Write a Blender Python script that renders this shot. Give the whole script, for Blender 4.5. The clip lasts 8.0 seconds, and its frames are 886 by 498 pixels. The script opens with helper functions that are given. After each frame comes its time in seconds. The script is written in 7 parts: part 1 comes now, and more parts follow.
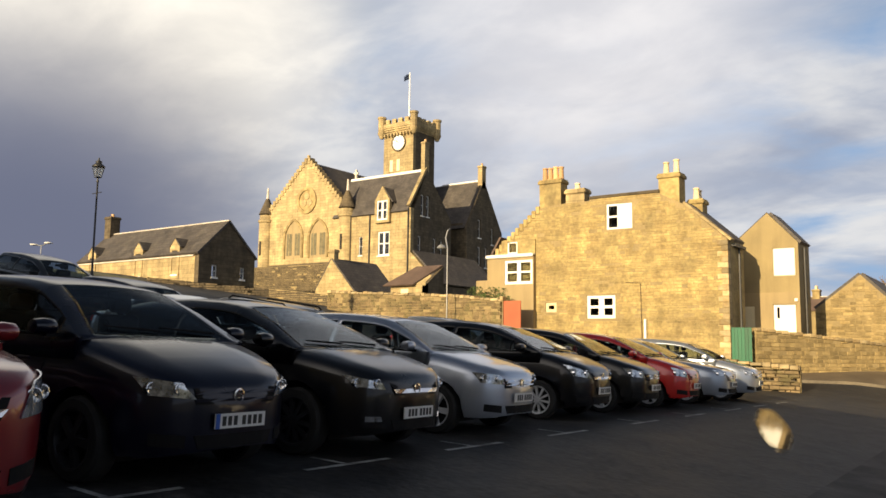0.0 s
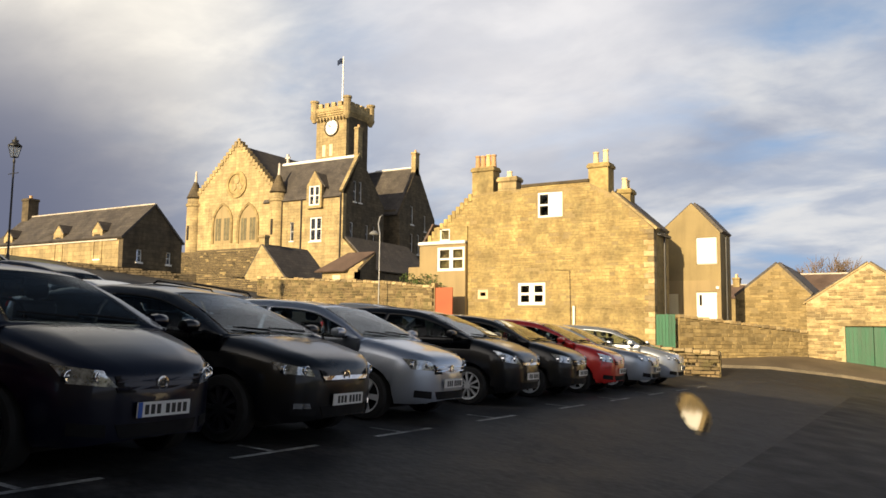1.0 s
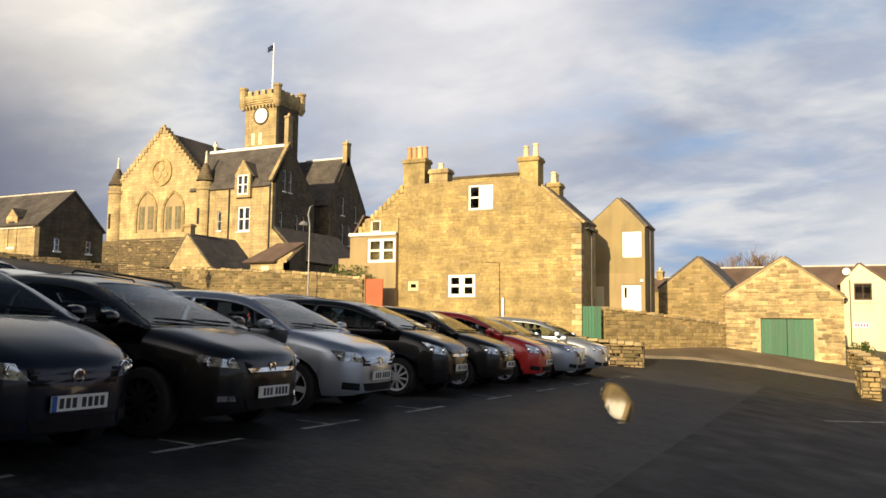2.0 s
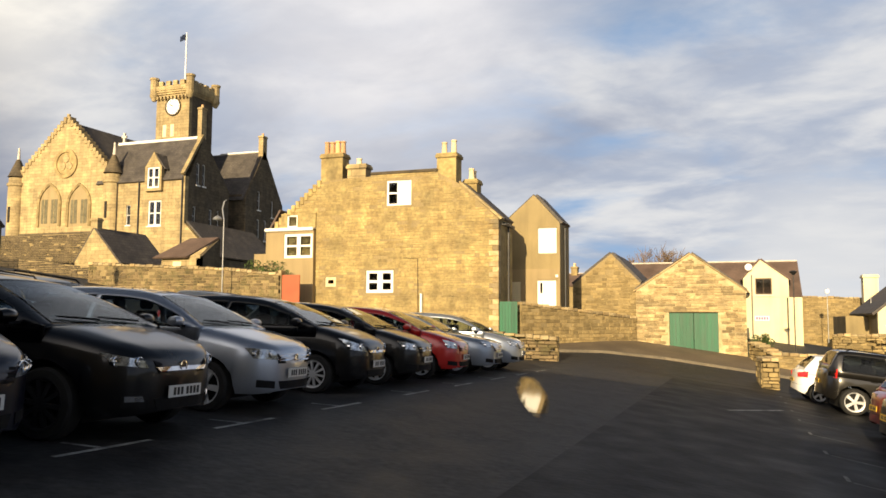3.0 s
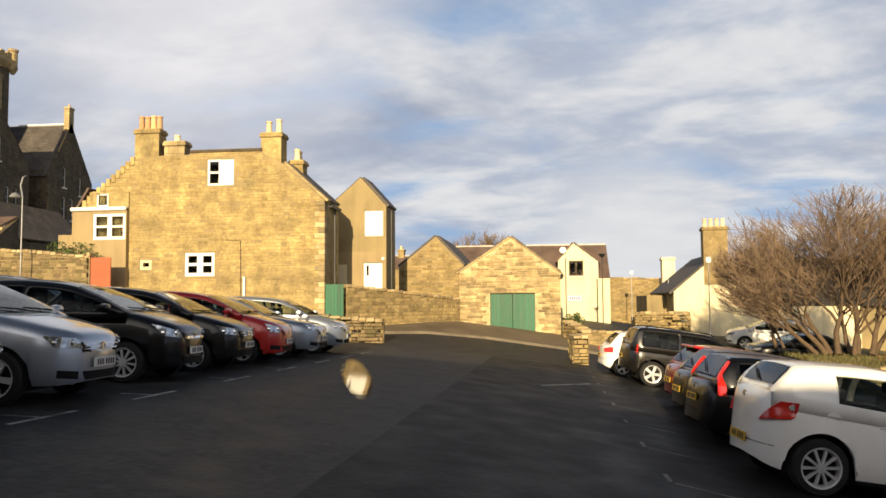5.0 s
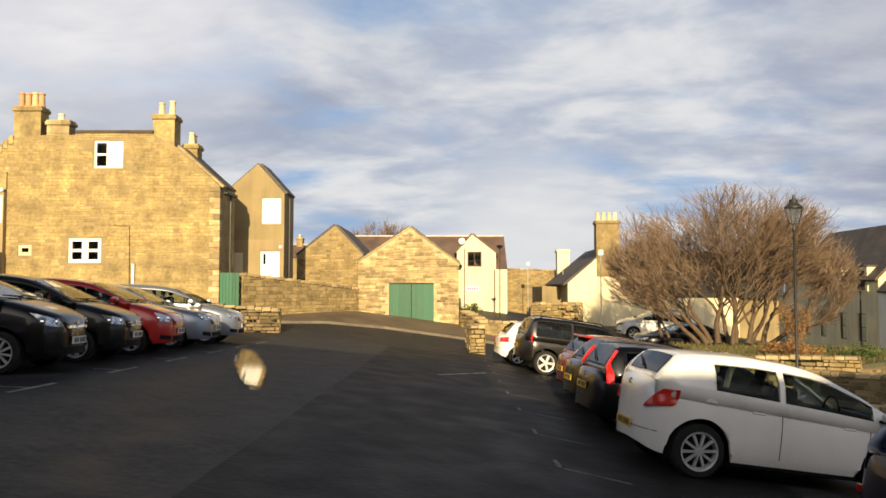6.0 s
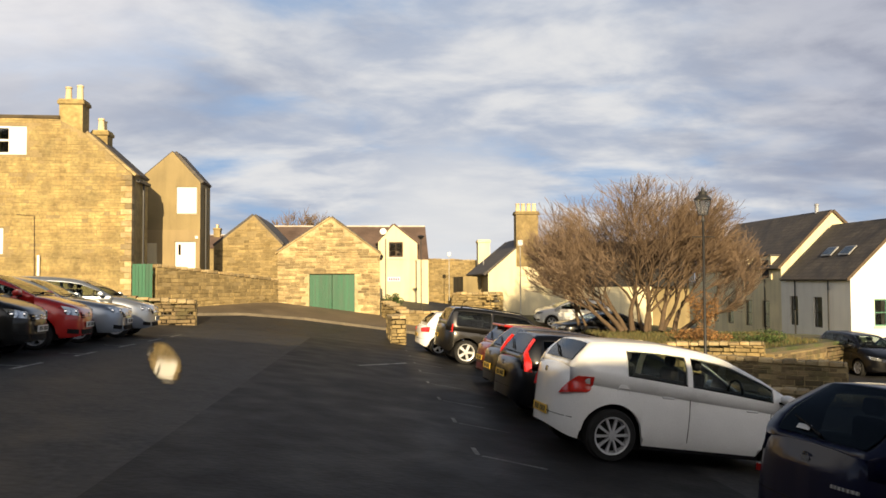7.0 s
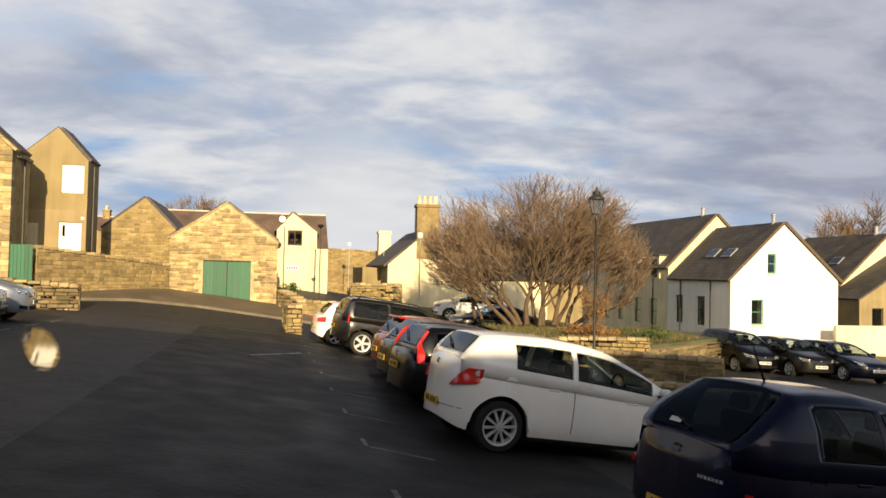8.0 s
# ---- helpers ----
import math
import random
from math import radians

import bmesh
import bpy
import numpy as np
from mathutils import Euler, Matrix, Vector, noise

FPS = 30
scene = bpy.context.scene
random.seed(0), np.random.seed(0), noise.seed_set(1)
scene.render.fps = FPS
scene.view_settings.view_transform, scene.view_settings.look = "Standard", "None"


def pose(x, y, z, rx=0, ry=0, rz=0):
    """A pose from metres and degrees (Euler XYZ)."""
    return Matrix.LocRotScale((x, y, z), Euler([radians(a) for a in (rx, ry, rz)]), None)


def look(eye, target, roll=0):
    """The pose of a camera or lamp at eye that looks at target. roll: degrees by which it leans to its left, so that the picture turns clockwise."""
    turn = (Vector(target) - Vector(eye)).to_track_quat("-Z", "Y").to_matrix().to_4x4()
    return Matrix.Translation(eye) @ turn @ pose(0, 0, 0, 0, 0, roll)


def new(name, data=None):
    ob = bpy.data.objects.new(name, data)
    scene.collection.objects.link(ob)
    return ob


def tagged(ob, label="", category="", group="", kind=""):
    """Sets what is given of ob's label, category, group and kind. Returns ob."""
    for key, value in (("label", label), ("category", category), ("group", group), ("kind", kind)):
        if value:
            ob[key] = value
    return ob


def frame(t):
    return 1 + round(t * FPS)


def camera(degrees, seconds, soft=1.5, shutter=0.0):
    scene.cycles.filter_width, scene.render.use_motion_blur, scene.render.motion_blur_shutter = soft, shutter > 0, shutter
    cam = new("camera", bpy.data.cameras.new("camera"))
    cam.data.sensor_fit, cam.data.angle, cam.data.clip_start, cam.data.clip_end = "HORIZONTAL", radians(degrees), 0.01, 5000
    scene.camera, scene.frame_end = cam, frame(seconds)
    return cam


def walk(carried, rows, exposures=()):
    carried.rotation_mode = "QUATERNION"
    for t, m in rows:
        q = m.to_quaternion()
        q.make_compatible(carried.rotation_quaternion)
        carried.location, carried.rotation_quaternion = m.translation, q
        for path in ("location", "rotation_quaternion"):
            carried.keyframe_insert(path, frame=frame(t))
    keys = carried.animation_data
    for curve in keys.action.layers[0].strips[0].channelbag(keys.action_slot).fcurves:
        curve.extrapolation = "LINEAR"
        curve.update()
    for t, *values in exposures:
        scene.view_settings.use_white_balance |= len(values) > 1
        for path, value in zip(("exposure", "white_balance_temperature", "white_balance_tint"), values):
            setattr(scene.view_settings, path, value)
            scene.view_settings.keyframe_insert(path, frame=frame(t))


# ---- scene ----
cam = camera(58.45, 8.0, soft=1.6)
ROWS = [
    (0.0, 0.0, -0.008, 1.7, 35.72, 6.67, -0.68),
    (0.5, 0.006, -0.002, 1.7, 33.58, 6.41, -0.77),
    (1.0, 0.014, 0.004, 1.7, 30.84, 5.76, -0.65),
    (1.5, 0.023, 0.011, 1.7, 28.38, 5.41, -0.75),
    (3.0, 0.041, 0.034, 1.7, 19.97, 4.96, -0.29),
    (3.5, 0.047, 0.039, 1.7, 16.56, 4.86, -0.16),
    (4.0, 0.063, 0.043, 1.7, 13.02, 4.57, 0.29),
    (4.5, 0.086, 0.047, 1.7, 10.53, 4.06, 0.55),
    (6.0, 0.130, 0.055, 1.7, 0.33, 2.94, -0.02),
    (6.5, 0.147, 0.055, 1.7, -2.91, 2.32, 0.23),
    (7.0, 0.169, 0.047, 1.7, -5.30, 2.23, 0.29),
    (7.5, 0.205, 0.038, 1.7, -8.92, 1.23, -0.02),
    (8.0, 0.248, 0.033, 1.7, -12.46, 1.68, -1.28),
]
walk(cam, [(t, pose(x, y, z, 90 + pitch, roll, yaw)) for t, x, y, z, yaw, pitch, roll in ROWS],
     exposures=[(0.0, 0.73, 6200, 10), (8.0, 0.73, 6200, 10)])

# ---- world, sun ----
SUN_TO = Vector((-0.02, -0.95, 0.30)).normalized()   # towards the sun: low, behind the aisle


def make_world():
    w = bpy.data.worlds.new("sky")
    scene.world = w
    w.use_nodes = True
    nt = w.node_tree
    n, l = nt.nodes, nt.links
    n.clear()
    out, bg = n.new("ShaderNodeOutputWorld"), n.new("ShaderNodeBackground")
    sky = n.new("ShaderNodeTexSky")
    sky.sky_type, sky.sun_disc = "NISHITA", False
    sky.sun_elevation = math.asin(SUN_TO.z)
    sky.sun_rotation = math.atan2(SUN_TO.x, SUN_TO.y)
    sky.air_density, sky.dust_density, sky.ozone_density = 1.0, 0.6, 1.5
    co = n.new("ShaderNodeTexCoord")
    sep = n.new("ShaderNodeSeparateXYZ")
    l.new(co.outputs["Generated"], sep.inputs[0])
    add = n.new("ShaderNodeMath")
    add.operation = "ADD"
    add.inputs[1].default_value = 0.22
    l.new(sep.outputs["Z"], add.inputs[0])
    dv = n.new("ShaderNodeVectorMath")
    dv.operation = "DIVIDE"
    l.new(co.outputs["Generated"], dv.inputs[0])
    comb = n.new("ShaderNodeCombineXYZ")
    for i in range(3):
        l.new(add.outputs[0], comb.inputs[i])
    l.new(comb.outputs[0], dv.inputs[1])

    def cloud(scale, detail, lo, hi, off):
        mp = n.new("ShaderNodeMapping")
        mp.inputs["Location"].default_value = off
        mp.inputs["Scale"].default_value = (1.0, 1.35, 1.0)
        mp.inputs["Rotation"].default_value = (0, 0, radians(35))
        l.new(dv.outputs[0], mp.inputs[0])
        tx = n.new("ShaderNodeTexNoise")
        tx.inputs["Scale"].default_value, tx.inputs["Detail"].default_value = scale, detail
        tx.inputs["Roughness"].default_value = 0.55
        tx.inputs["Distortion"].default_value = 0.25
        l.new(mp.outputs[0], tx.inputs["Vector"])
        rp = n.new("ShaderNodeMapRange")
        rp.interpolation_type = "SMOOTHSTEP"
        rp.inputs["From Min"].default_value, rp.inputs["From Max"].default_value = lo, hi
        l.new(tx.outputs["Fac"], rp.inputs["Value"])
        return rp.outputs["Result"]

    def mixed(fac, a, b):
        m = n.new("ShaderNodeMix")
        m.data_type = "RGBA"
        for sock, v in ((m.inputs["Factor"], fac), (m.inputs[6], a), (m.inputs[7], b)):
            if isinstance(v, bpy.types.NodeSocket):
                l.new(v, sock)
            else:
                sock.default_value = v
        return m.outputs[2]

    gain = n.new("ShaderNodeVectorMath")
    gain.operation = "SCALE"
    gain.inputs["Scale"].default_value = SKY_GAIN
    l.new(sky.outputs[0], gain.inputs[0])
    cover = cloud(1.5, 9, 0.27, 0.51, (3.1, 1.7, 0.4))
    # cloud thickest towards the horizon; deep evening sky overhead dimmed to cut fill light
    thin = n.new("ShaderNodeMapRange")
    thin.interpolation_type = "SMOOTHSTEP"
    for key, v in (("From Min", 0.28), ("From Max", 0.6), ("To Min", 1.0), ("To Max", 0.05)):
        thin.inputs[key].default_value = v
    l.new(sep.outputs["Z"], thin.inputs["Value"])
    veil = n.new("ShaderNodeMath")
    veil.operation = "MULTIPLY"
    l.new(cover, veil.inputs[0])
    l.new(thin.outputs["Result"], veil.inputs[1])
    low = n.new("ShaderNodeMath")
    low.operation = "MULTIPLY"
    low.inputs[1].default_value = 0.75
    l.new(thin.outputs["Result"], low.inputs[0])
    shade = cloud(2.6, 8, 0.34, 0.66, (0.3, 4.1, 2.0))
    dark = cloud(0.8, 7, 0.44, 0.66, (1.2, 0.4, 5.0))
    grey = mixed(shade, (0.41, 0.445, 0.52, 1), (0.71, 0.69, 0.665, 1))
    grey = mixed(dark, grey, (0.31, 0.34, 0.42, 1))
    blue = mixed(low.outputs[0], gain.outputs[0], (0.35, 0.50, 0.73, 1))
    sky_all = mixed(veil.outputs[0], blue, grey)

    def towards(d, lo, hi):
        """Soft weight, 1 towards the direction d and 0 beyond a cone."""
        dt = n.new("ShaderNodeVectorMath")
        dt.operation = "DOT_PRODUCT"
        dt.inputs[1].default_value = Vector(d).normalized()
        l.new(co.outputs["Generated"], dt.inputs[0])
        r = n.new("ShaderNodeMapRange")
        r.interpolation_type = "SMOOTHSTEP"
        r.inputs["From Min"].default_value, r.inputs["From Max"].default_value = lo, hi
        l.new(dt.outputs["Value"], r.inputs["Value"])
        return r.outputs["Result"]

    # a slate-dark shower bank low over the town to the left, thin lit cloud above it, a grey bank to the right
    sky_all = mixed(towards((-0.85, 0.50, 0.42), 0.94, 0.999), sky_all, mixed(shade, (0.86, 0.79, 0.68, 1), (1.08, 0.98, 0.82, 1)))
    sky_all = mixed(towards((-0.42, 0.90, 0.42), 0.955, 1.01), sky_all, mixed(shade, (0.70, 0.67, 0.66, 1), (0.86, 0.81, 0.77, 1)))
    sky_all = mixed(towards((-0.90, 0.45, 0.06), 0.93, 0.998), sky_all, (0.15, 0.16, 0.22, 1))
    sky_all = mixed(towards((0.62, 0.72, 0.34), 0.93, 0.995), sky_all, mixed(shade, (0.29, 0.30, 0.36, 1), (0.47, 0.47, 0.51, 1)))
    sky_all = mixed(towards((0.1, 1.0, 0.04), 0.985, 1.004), sky_all, (0.72, 0.70, 0.67, 1))
    # the sky glows round the low sun, widened to lift faces turned to it
    sky_all = mixed(towards(SUN_TO, 0.6, 1.04), sky_all, (1.7, 1.5, 1.3, 1))
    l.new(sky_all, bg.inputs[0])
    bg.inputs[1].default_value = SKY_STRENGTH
    l.new(bg.outputs[0], out.inputs[0])


# low gain holds the overhead sky dark and weakens ambient light
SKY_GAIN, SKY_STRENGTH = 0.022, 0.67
make_world()
sun = new("sun", bpy.data.lights.new("sun", "SUN"))
sun.data.energy, sun.data.angle, sun.data.color = 5.0, radians(0.6), (1.0, 0.75, 0.41)
sun.matrix_world = look((0, 0, 60), Vector((0, 0, 60)) - SUN_TO)

# ---- materials ----
def material(name, colour, rough=0.8, courses=None, metal=0.0, vary=0.25, scale=1.5, fine=22.0, bump=0.0, spec=0.5, tint=None, coat=0.0, stretch=(1, 1, 1), island=0.0, objrand=0.0, streaks=0.0):
    """Colour with broad stains and fine grain, in metres, with fine relief."""
    m = bpy.data.materials.new(name)
    m.use_nodes = True
    nt = m.node_tree
    n, l = nt.nodes, nt.links
    b = n["Principled BSDF"]
    b.inputs["Roughness"].default_value, b.inputs["Metallic"].default_value = rough, metal
    b.inputs["Specular IOR Level"].default_value = spec
    b.inputs["Coat Weight"].default_value = coat
    b.inputs["Coat Roughness"].default_value = 0.06
    co, mp = n.new("ShaderNodeTexCoord"), n.new("ShaderNodeMapping")
    mp.inputs["Scale"].default_value = stretch
    l.new(co.outputs["Object"], mp.inputs[0])

    def tex(s, d):
        t = n.new("ShaderNodeTexNoise")
        t.inputs["Scale"].default_value, t.inputs["Detail"].default_value = s, d
        l.new(mp.outputs[0], t.inputs["Vector"])
        return t.outputs["Fac"]

    def ranged(v, lo, hi, a, c):
        r = n.new("ShaderNodeMapRange")
        for k, q in (("From Min", lo), ("From Max", hi), ("To Min", a), ("To Max", c)):
            r.inputs[k].default_value = q
        l.new(v, r.inputs["Value"])
        return r.outputs["Result"]

    def times(a, c):
        q = n.new("ShaderNodeMath")
        q.operation = "MULTIPLY"
        l.new(a, q.inputs[0])
        l.new(c, q.inputs[1])
        return q.outputs[0]

    broad, grain = tex(scale, 5), tex(fine, 4)
    f = times(ranged(broad, 0.3, 0.7, 1 - vary, 1 + vary), ranged(grain, 0.3, 0.7, 1 - vary * 0.6, 1 + vary * 0.6))
    if island:
        g = n.new("ShaderNodeNewGeometry")
        f = times(f, ranged(g.outputs["Random Per Island"], 0, 1, 1 - island, 1 + island))
    if objrand:
        g = n.new("ShaderNodeObjectInfo")
        f = times(f, ranged(g.outputs["Random"], 0, 1, 1 - objrand, 1 + objrand))
    if streaks:
        m2 = n.new("ShaderNodeMapping")
        m2.inputs["Scale"].default_value = (2.2, 2.2, 0.22)
        l.new(co.outputs["Object"], m2.inputs[0])
        t = n.new("ShaderNodeTexNoise")
        t.inputs["Scale"].default_value, t.inputs["Detail"].default_value = 1.0, 5
        l.new(m2.outputs[0], t.inputs["Vector"])
        f = times(f, ranged(t.outputs["Fac"], 0.45, 0.7, 1.0, 1 - streaks))
    if courses:
        # faint coursed joints, length and height of a block in metres, too far off to be built
        sp, ad, cb = n.new("ShaderNodeSeparateXYZ"), n.new("ShaderNodeMath"), n.new("ShaderNodeCombineXYZ")
        l.new(co.outputs["Object"], sp.inputs[0])
        l.new(sp.outputs[0], ad.inputs[0])
        l.new(sp.outputs[1], ad.inputs[1])
        l.new(ad.outputs[0], cb.inputs[0])
        l.new(sp.outputs[2], cb.inputs[1])
        bk = n.new("ShaderNodeTexBrick")
        bk.inputs["Scale"].default_value = 1.0
        bk.inputs["Brick Width"].default_value, bk.inputs["Row Height"].default_value = courses
        bk.inputs["Mortar Size"].default_value, bk.inputs["Mortar Smooth"].default_value = 0.02, 0.5
        bk.inputs["Color1"].default_value, bk.inputs["Color2"].default_value, bk.inputs["Mortar"].default_value = (1.12, 1.12, 1.12, 1), (0.82, 0.82, 0.82, 1), (0.62, 0.62, 0.62, 1)
        l.new(cb.outputs[0], bk.inputs["Vector"])
        sv = n.new("ShaderNodeSeparateColor")
        l.new(bk.outputs["Color"], sv.inputs[0])
        f = times(f, sv.outputs[0])
    mix = n.new("ShaderNodeVectorMath")
    mix.operation = "SCALE"
    if tint:
        c2 = n.new("ShaderNodeMix")
        c2.data_type = "RGBA"
        c2.inputs[6].default_value, c2.inputs[7].default_value = (*colour, 1), (*tint, 1)
        l.new(ranged(tex(scale * 2.3, 6), 0.42, 0.62, 0, 1), c2.inputs["Factor"])
        l.new(c2.outputs[2], mix.inputs[0])
    else:
        mix.inputs[0].default_value = colour
    l.new(f, mix.inputs["Scale"])
    l.new(mix.outputs[0], b.inputs["Base Color"])
    r = ranged(broad, 0.3, 0.7, max(0.02, rough * 0.85), min(1, rough * 1.12))
    l.new(r, b.inputs["Roughness"])
    if bump:
        bp = n.new("ShaderNodeBump")
        bp.inputs["Strength"].default_value, bp.inputs["Distance"].default_value = 0.6, bump
        l.new(grain, bp.inputs["Height"])
        l.new(bp.outputs[0], b.inputs["Normal"])
    return m


def glassy(name, colour, rough=0.02, trans=1.0, ior=1.48):
    m = bpy.data.materials.new(name)
    m.use_nodes = True
    b = m.node_tree.nodes["Principled BSDF"]
    b.inputs["Base Color"].default_value = (*colour, 1)
    b.inputs["Roughness"].default_value, b.inputs["IOR"].default_value = rough, ior
    b.inputs["Transmission Weight"].default_value = trans
    return m


def paint(name, colour, metal=0.0, rough=0.35, coat=1.0):
    return material(name, colour, rough, metal=metal, vary=0.06, scale=1.2, fine=60, coat=coat, spec=0.5 * coat)


ASPHALT = material("asphalt", (0.020, 0.020, 0.021), 0.66, vary=0.75, scale=1.6, fine=11, bump=0.012, tint=(0.031, 0.030, 0.029), spec=0.34)
PATCH = material("asphalt_patch", (0.006, 0.006, 0.007), 0.66, vary=0.75, scale=1.4, fine=11, bump=0.012, spec=0.27)
EARTH = material("earth", (0.11, 0.10, 0.06), 0.95, vary=0.4, scale=0.4, fine=8, bump=0.03, tint=(0.07, 0.09, 0.03))
LINE_OLD = material("faded_road_paint", (0.11, 0.11, 0.108), 0.75, vary=0.8, scale=3, fine=30, bump=0.002)
LINE = material("road_paint", (0.30, 0.30, 0.29), 0.75, vary=0.7, scale=3, fine=30, bump=0.002)
PAVING = material("paving", (0.13, 0.10, 0.064), 0.85, vary=0.3, scale=0.8, fine=18, bump=0.006)
STONE = material("sandstone", (0.308, 0.234, 0.106), 0.9, vary=0.22, scale=0.8, fine=9, bump=0.012, tint=(0.229, 0.17, 0.0744), island=0.30, streaks=0.15)
STONE_HOUSE = material("house_rubble", (0.372, 0.289, 0.121), 0.9, vary=0.38, scale=0.7, fine=7, bump=0.014, tint=(0.277, 0.205, 0.0855), island=0.13, streaks=0.15)
STONE_SHED = material("shed_rubble", (0.331, 0.256, 0.153), 0.9, vary=0.28, scale=1.2, fine=9, bump=0.015, tint=(0.248, 0.189, 0.11), island=0.30, streaks=0.1)
STONE_SHED_B = material("shed_rubble_block", (0.357, 0.277, 0.143), 0.9, vary=0.3, scale=1.2, fine=9, bump=0.015, tint=(0.264, 0.197, 0.098), objrand=0.38)
LIME = material("lime_mortar", (0.488, 0.407, 0.233), 0.95, vary=0.25, scale=1.2, fine=14, bump=0.01, tint=(0.406, 0.325, 0.177))
# rubble colour darkened to carry the shade on walls
RUBBLE_DK = material("shade_dark_rubble", (0.17, 0.125, 0.065), 0.95, vary=0.35, scale=0.9, fine=9, bump=0.012, tint=(0.12, 0.10, 0.045), island=0.35)
STONE_B = material("sandstone_block", (0.371, 0.298, 0.169), 0.9, vary=0.22, scale=1.1, fine=11, bump=0.012, tint=(0.322, 0.233, 0.11), objrand=0.45)
MORTAR = material("mortar", (0.277, 0.214, 0.106), 0.95, vary=0.22, scale=1.2, fine=14, bump=0.01, tint=(0.27, 0.207, 0.0998))
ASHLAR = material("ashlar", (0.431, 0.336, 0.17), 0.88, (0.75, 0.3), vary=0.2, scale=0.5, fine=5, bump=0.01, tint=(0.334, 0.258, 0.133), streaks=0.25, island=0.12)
# darker copy of ashlar: shade painted in for side walls, also plain dark stone
ASHLAR_DK = material("weathered_shaded_ashlar", (0.12, 0.0934, 0.0562), 0.9, (0.6, 0.28), vary=0.28, scale=0.5, fine=4, bump=0.01, tint=(0.078, 0.0611, 0.0374), streaks=0.3)
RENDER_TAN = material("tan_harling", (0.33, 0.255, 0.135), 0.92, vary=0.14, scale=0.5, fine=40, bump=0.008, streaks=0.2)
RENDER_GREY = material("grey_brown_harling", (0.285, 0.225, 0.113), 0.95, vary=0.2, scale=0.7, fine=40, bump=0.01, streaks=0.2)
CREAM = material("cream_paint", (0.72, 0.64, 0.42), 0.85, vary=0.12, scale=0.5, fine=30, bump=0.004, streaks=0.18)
WHITEWALL = material("white_harling", (0.82, 0.80, 0.74), 0.9, vary=0.06, scale=0.5, fine=35, bump=0.005, streaks=0.08)
SLATE = material("slate", (0.066, 0.058, 0.055), 0.7, (0.35, 0.22), vary=0.3, scale=1.0, fine=12, bump=0.01, tint=(0.085, 0.075, 0.066))
SLATE_BR = material("brown_tile", (0.11, 0.075, 0.06), 0.8, vary=0.25, scale=1.0, fine=10, bump=0.012)
LEAD = material("ridge_stone", (0.58, 0.53, 0.46), 0.8, vary=0.2, scale=2, fine=20)
WOODGREEN = material("green_painted_wood", (0.012, 0.105, 0.055), 0.55, vary=0.25, scale=1.5, fine=20, bump=0.003, stretch=(6, 6, 0.5), objrand=0.2)
DOORRED = material("red_brown_door_paint", (0.36, 0.09, 0.035), 0.6, vary=0.15)
FRAMEW = material("white_window_paint", (0.80, 0.80, 0.77), 0.5, vary=0.05)
CREAMPAINT = material("cream_frame_paint", (0.62, 0.52, 0.32), 0.6, vary=0.1)
FRAMEG = material("green_window_paint", (0.10, 0.26, 0.18), 0.5, vary=0.1)
BOARDW = material("white_board", (0.82, 0.82, 0.80), 0.7, vary=0.05)
GLASS = glassy("window_glass", (0.75, 0.8, 0.82))
# near-black for panels that stand in for unlit depth
ROOMDARK = material("unlit_interior", (0.02, 0.018, 0.016), 0.9, vary=0.3)
IRON = material("black_iron", (0.025, 0.026, 0.028), 0.5, vary=0.2)
STEEL = material("galvanised_steel", (0.45, 0.46, 0.47), 0.45, metal=0.7, vary=0.1)
POT = material("chimney_pot_clay", (0.58, 0.36, 0.18), 0.85, vary=0.15, objrand=0.25)
POT_B = material("buff_chimney_pot", (0.68, 0.55, 0.34), 0.85, vary=0.15, objrand=0.2)
BARK = material("bark", (0.10, 0.068, 0.04), 0.9, vary=0.3, scale=4, fine=30, bump=0.01)
TWIG = material("twig_bark", (0.165, 0.115, 0.075), 0.85, vary=0.25, scale=1.0, fine=12)
LEAF = material("evergreen_leaf", (0.055, 0.085, 0.02), 0.6, vary=0.35, scale=2.5, fine=20, island=0.4)
WOODDK = material("weathered_timber", (0.10, 0.07, 0.045), 0.85, vary=0.3, scale=2, fine=20, stretch=(1, 1, 6))
FLAG = material("flag_cloth", (0.03, 0.05, 0.12), 0.9, vary=0.2)

LEADED = material("leaded_glazing", (0.14, 0.125, 0.07), 0.35, vary=0.3, scale=3, fine=14)
# near-black for boards added behind the tree
BOARD_DK = material("near_black_boarding", (0.014, 0.012, 0.011), 0.8, vary=0.3, scale=2, fine=14, bump=0.004)

# ---- building helpers ----
def smooth(a, b, v):
    k = min(1.0, max(0.0, (v - a) / (b - a)))
    return k * k * (3 - 2 * k)


def land(x, y):
    """Height of the hillside: it falls to the right across the car park, eases off beyond, and rises to the town hall."""
    g = -0.1326 * x if x < 7 else -0.1326 * 7 - 0.045 * (x - 7)
    if -30 < x < -5:
        g = line_height([(-30, 3.98), (-21.5, 2.6), (-16.6, 1.72), (-11.5, 1.1), (-9.6, 0.85), (-5, 0.663)], x)
    if x > 40:
        g = -0.1326 * 7 - 0.045 * 33 - 0.02 * (min(x, 120) - 40)
    if g > 6.0:
        g = 6.0 + 3.0 * math.tanh((g - 6.0) / 3.0)
    yy = max(-60.0, min(90.0, y))
    g -= 0.0209 * yy
    b = 0.085 * max(0.0, min(yy, 52) - 29.5)
    return g + b * (1 - 0.75 * smooth(12, 28, x)) * smooth(-40, -12, x)


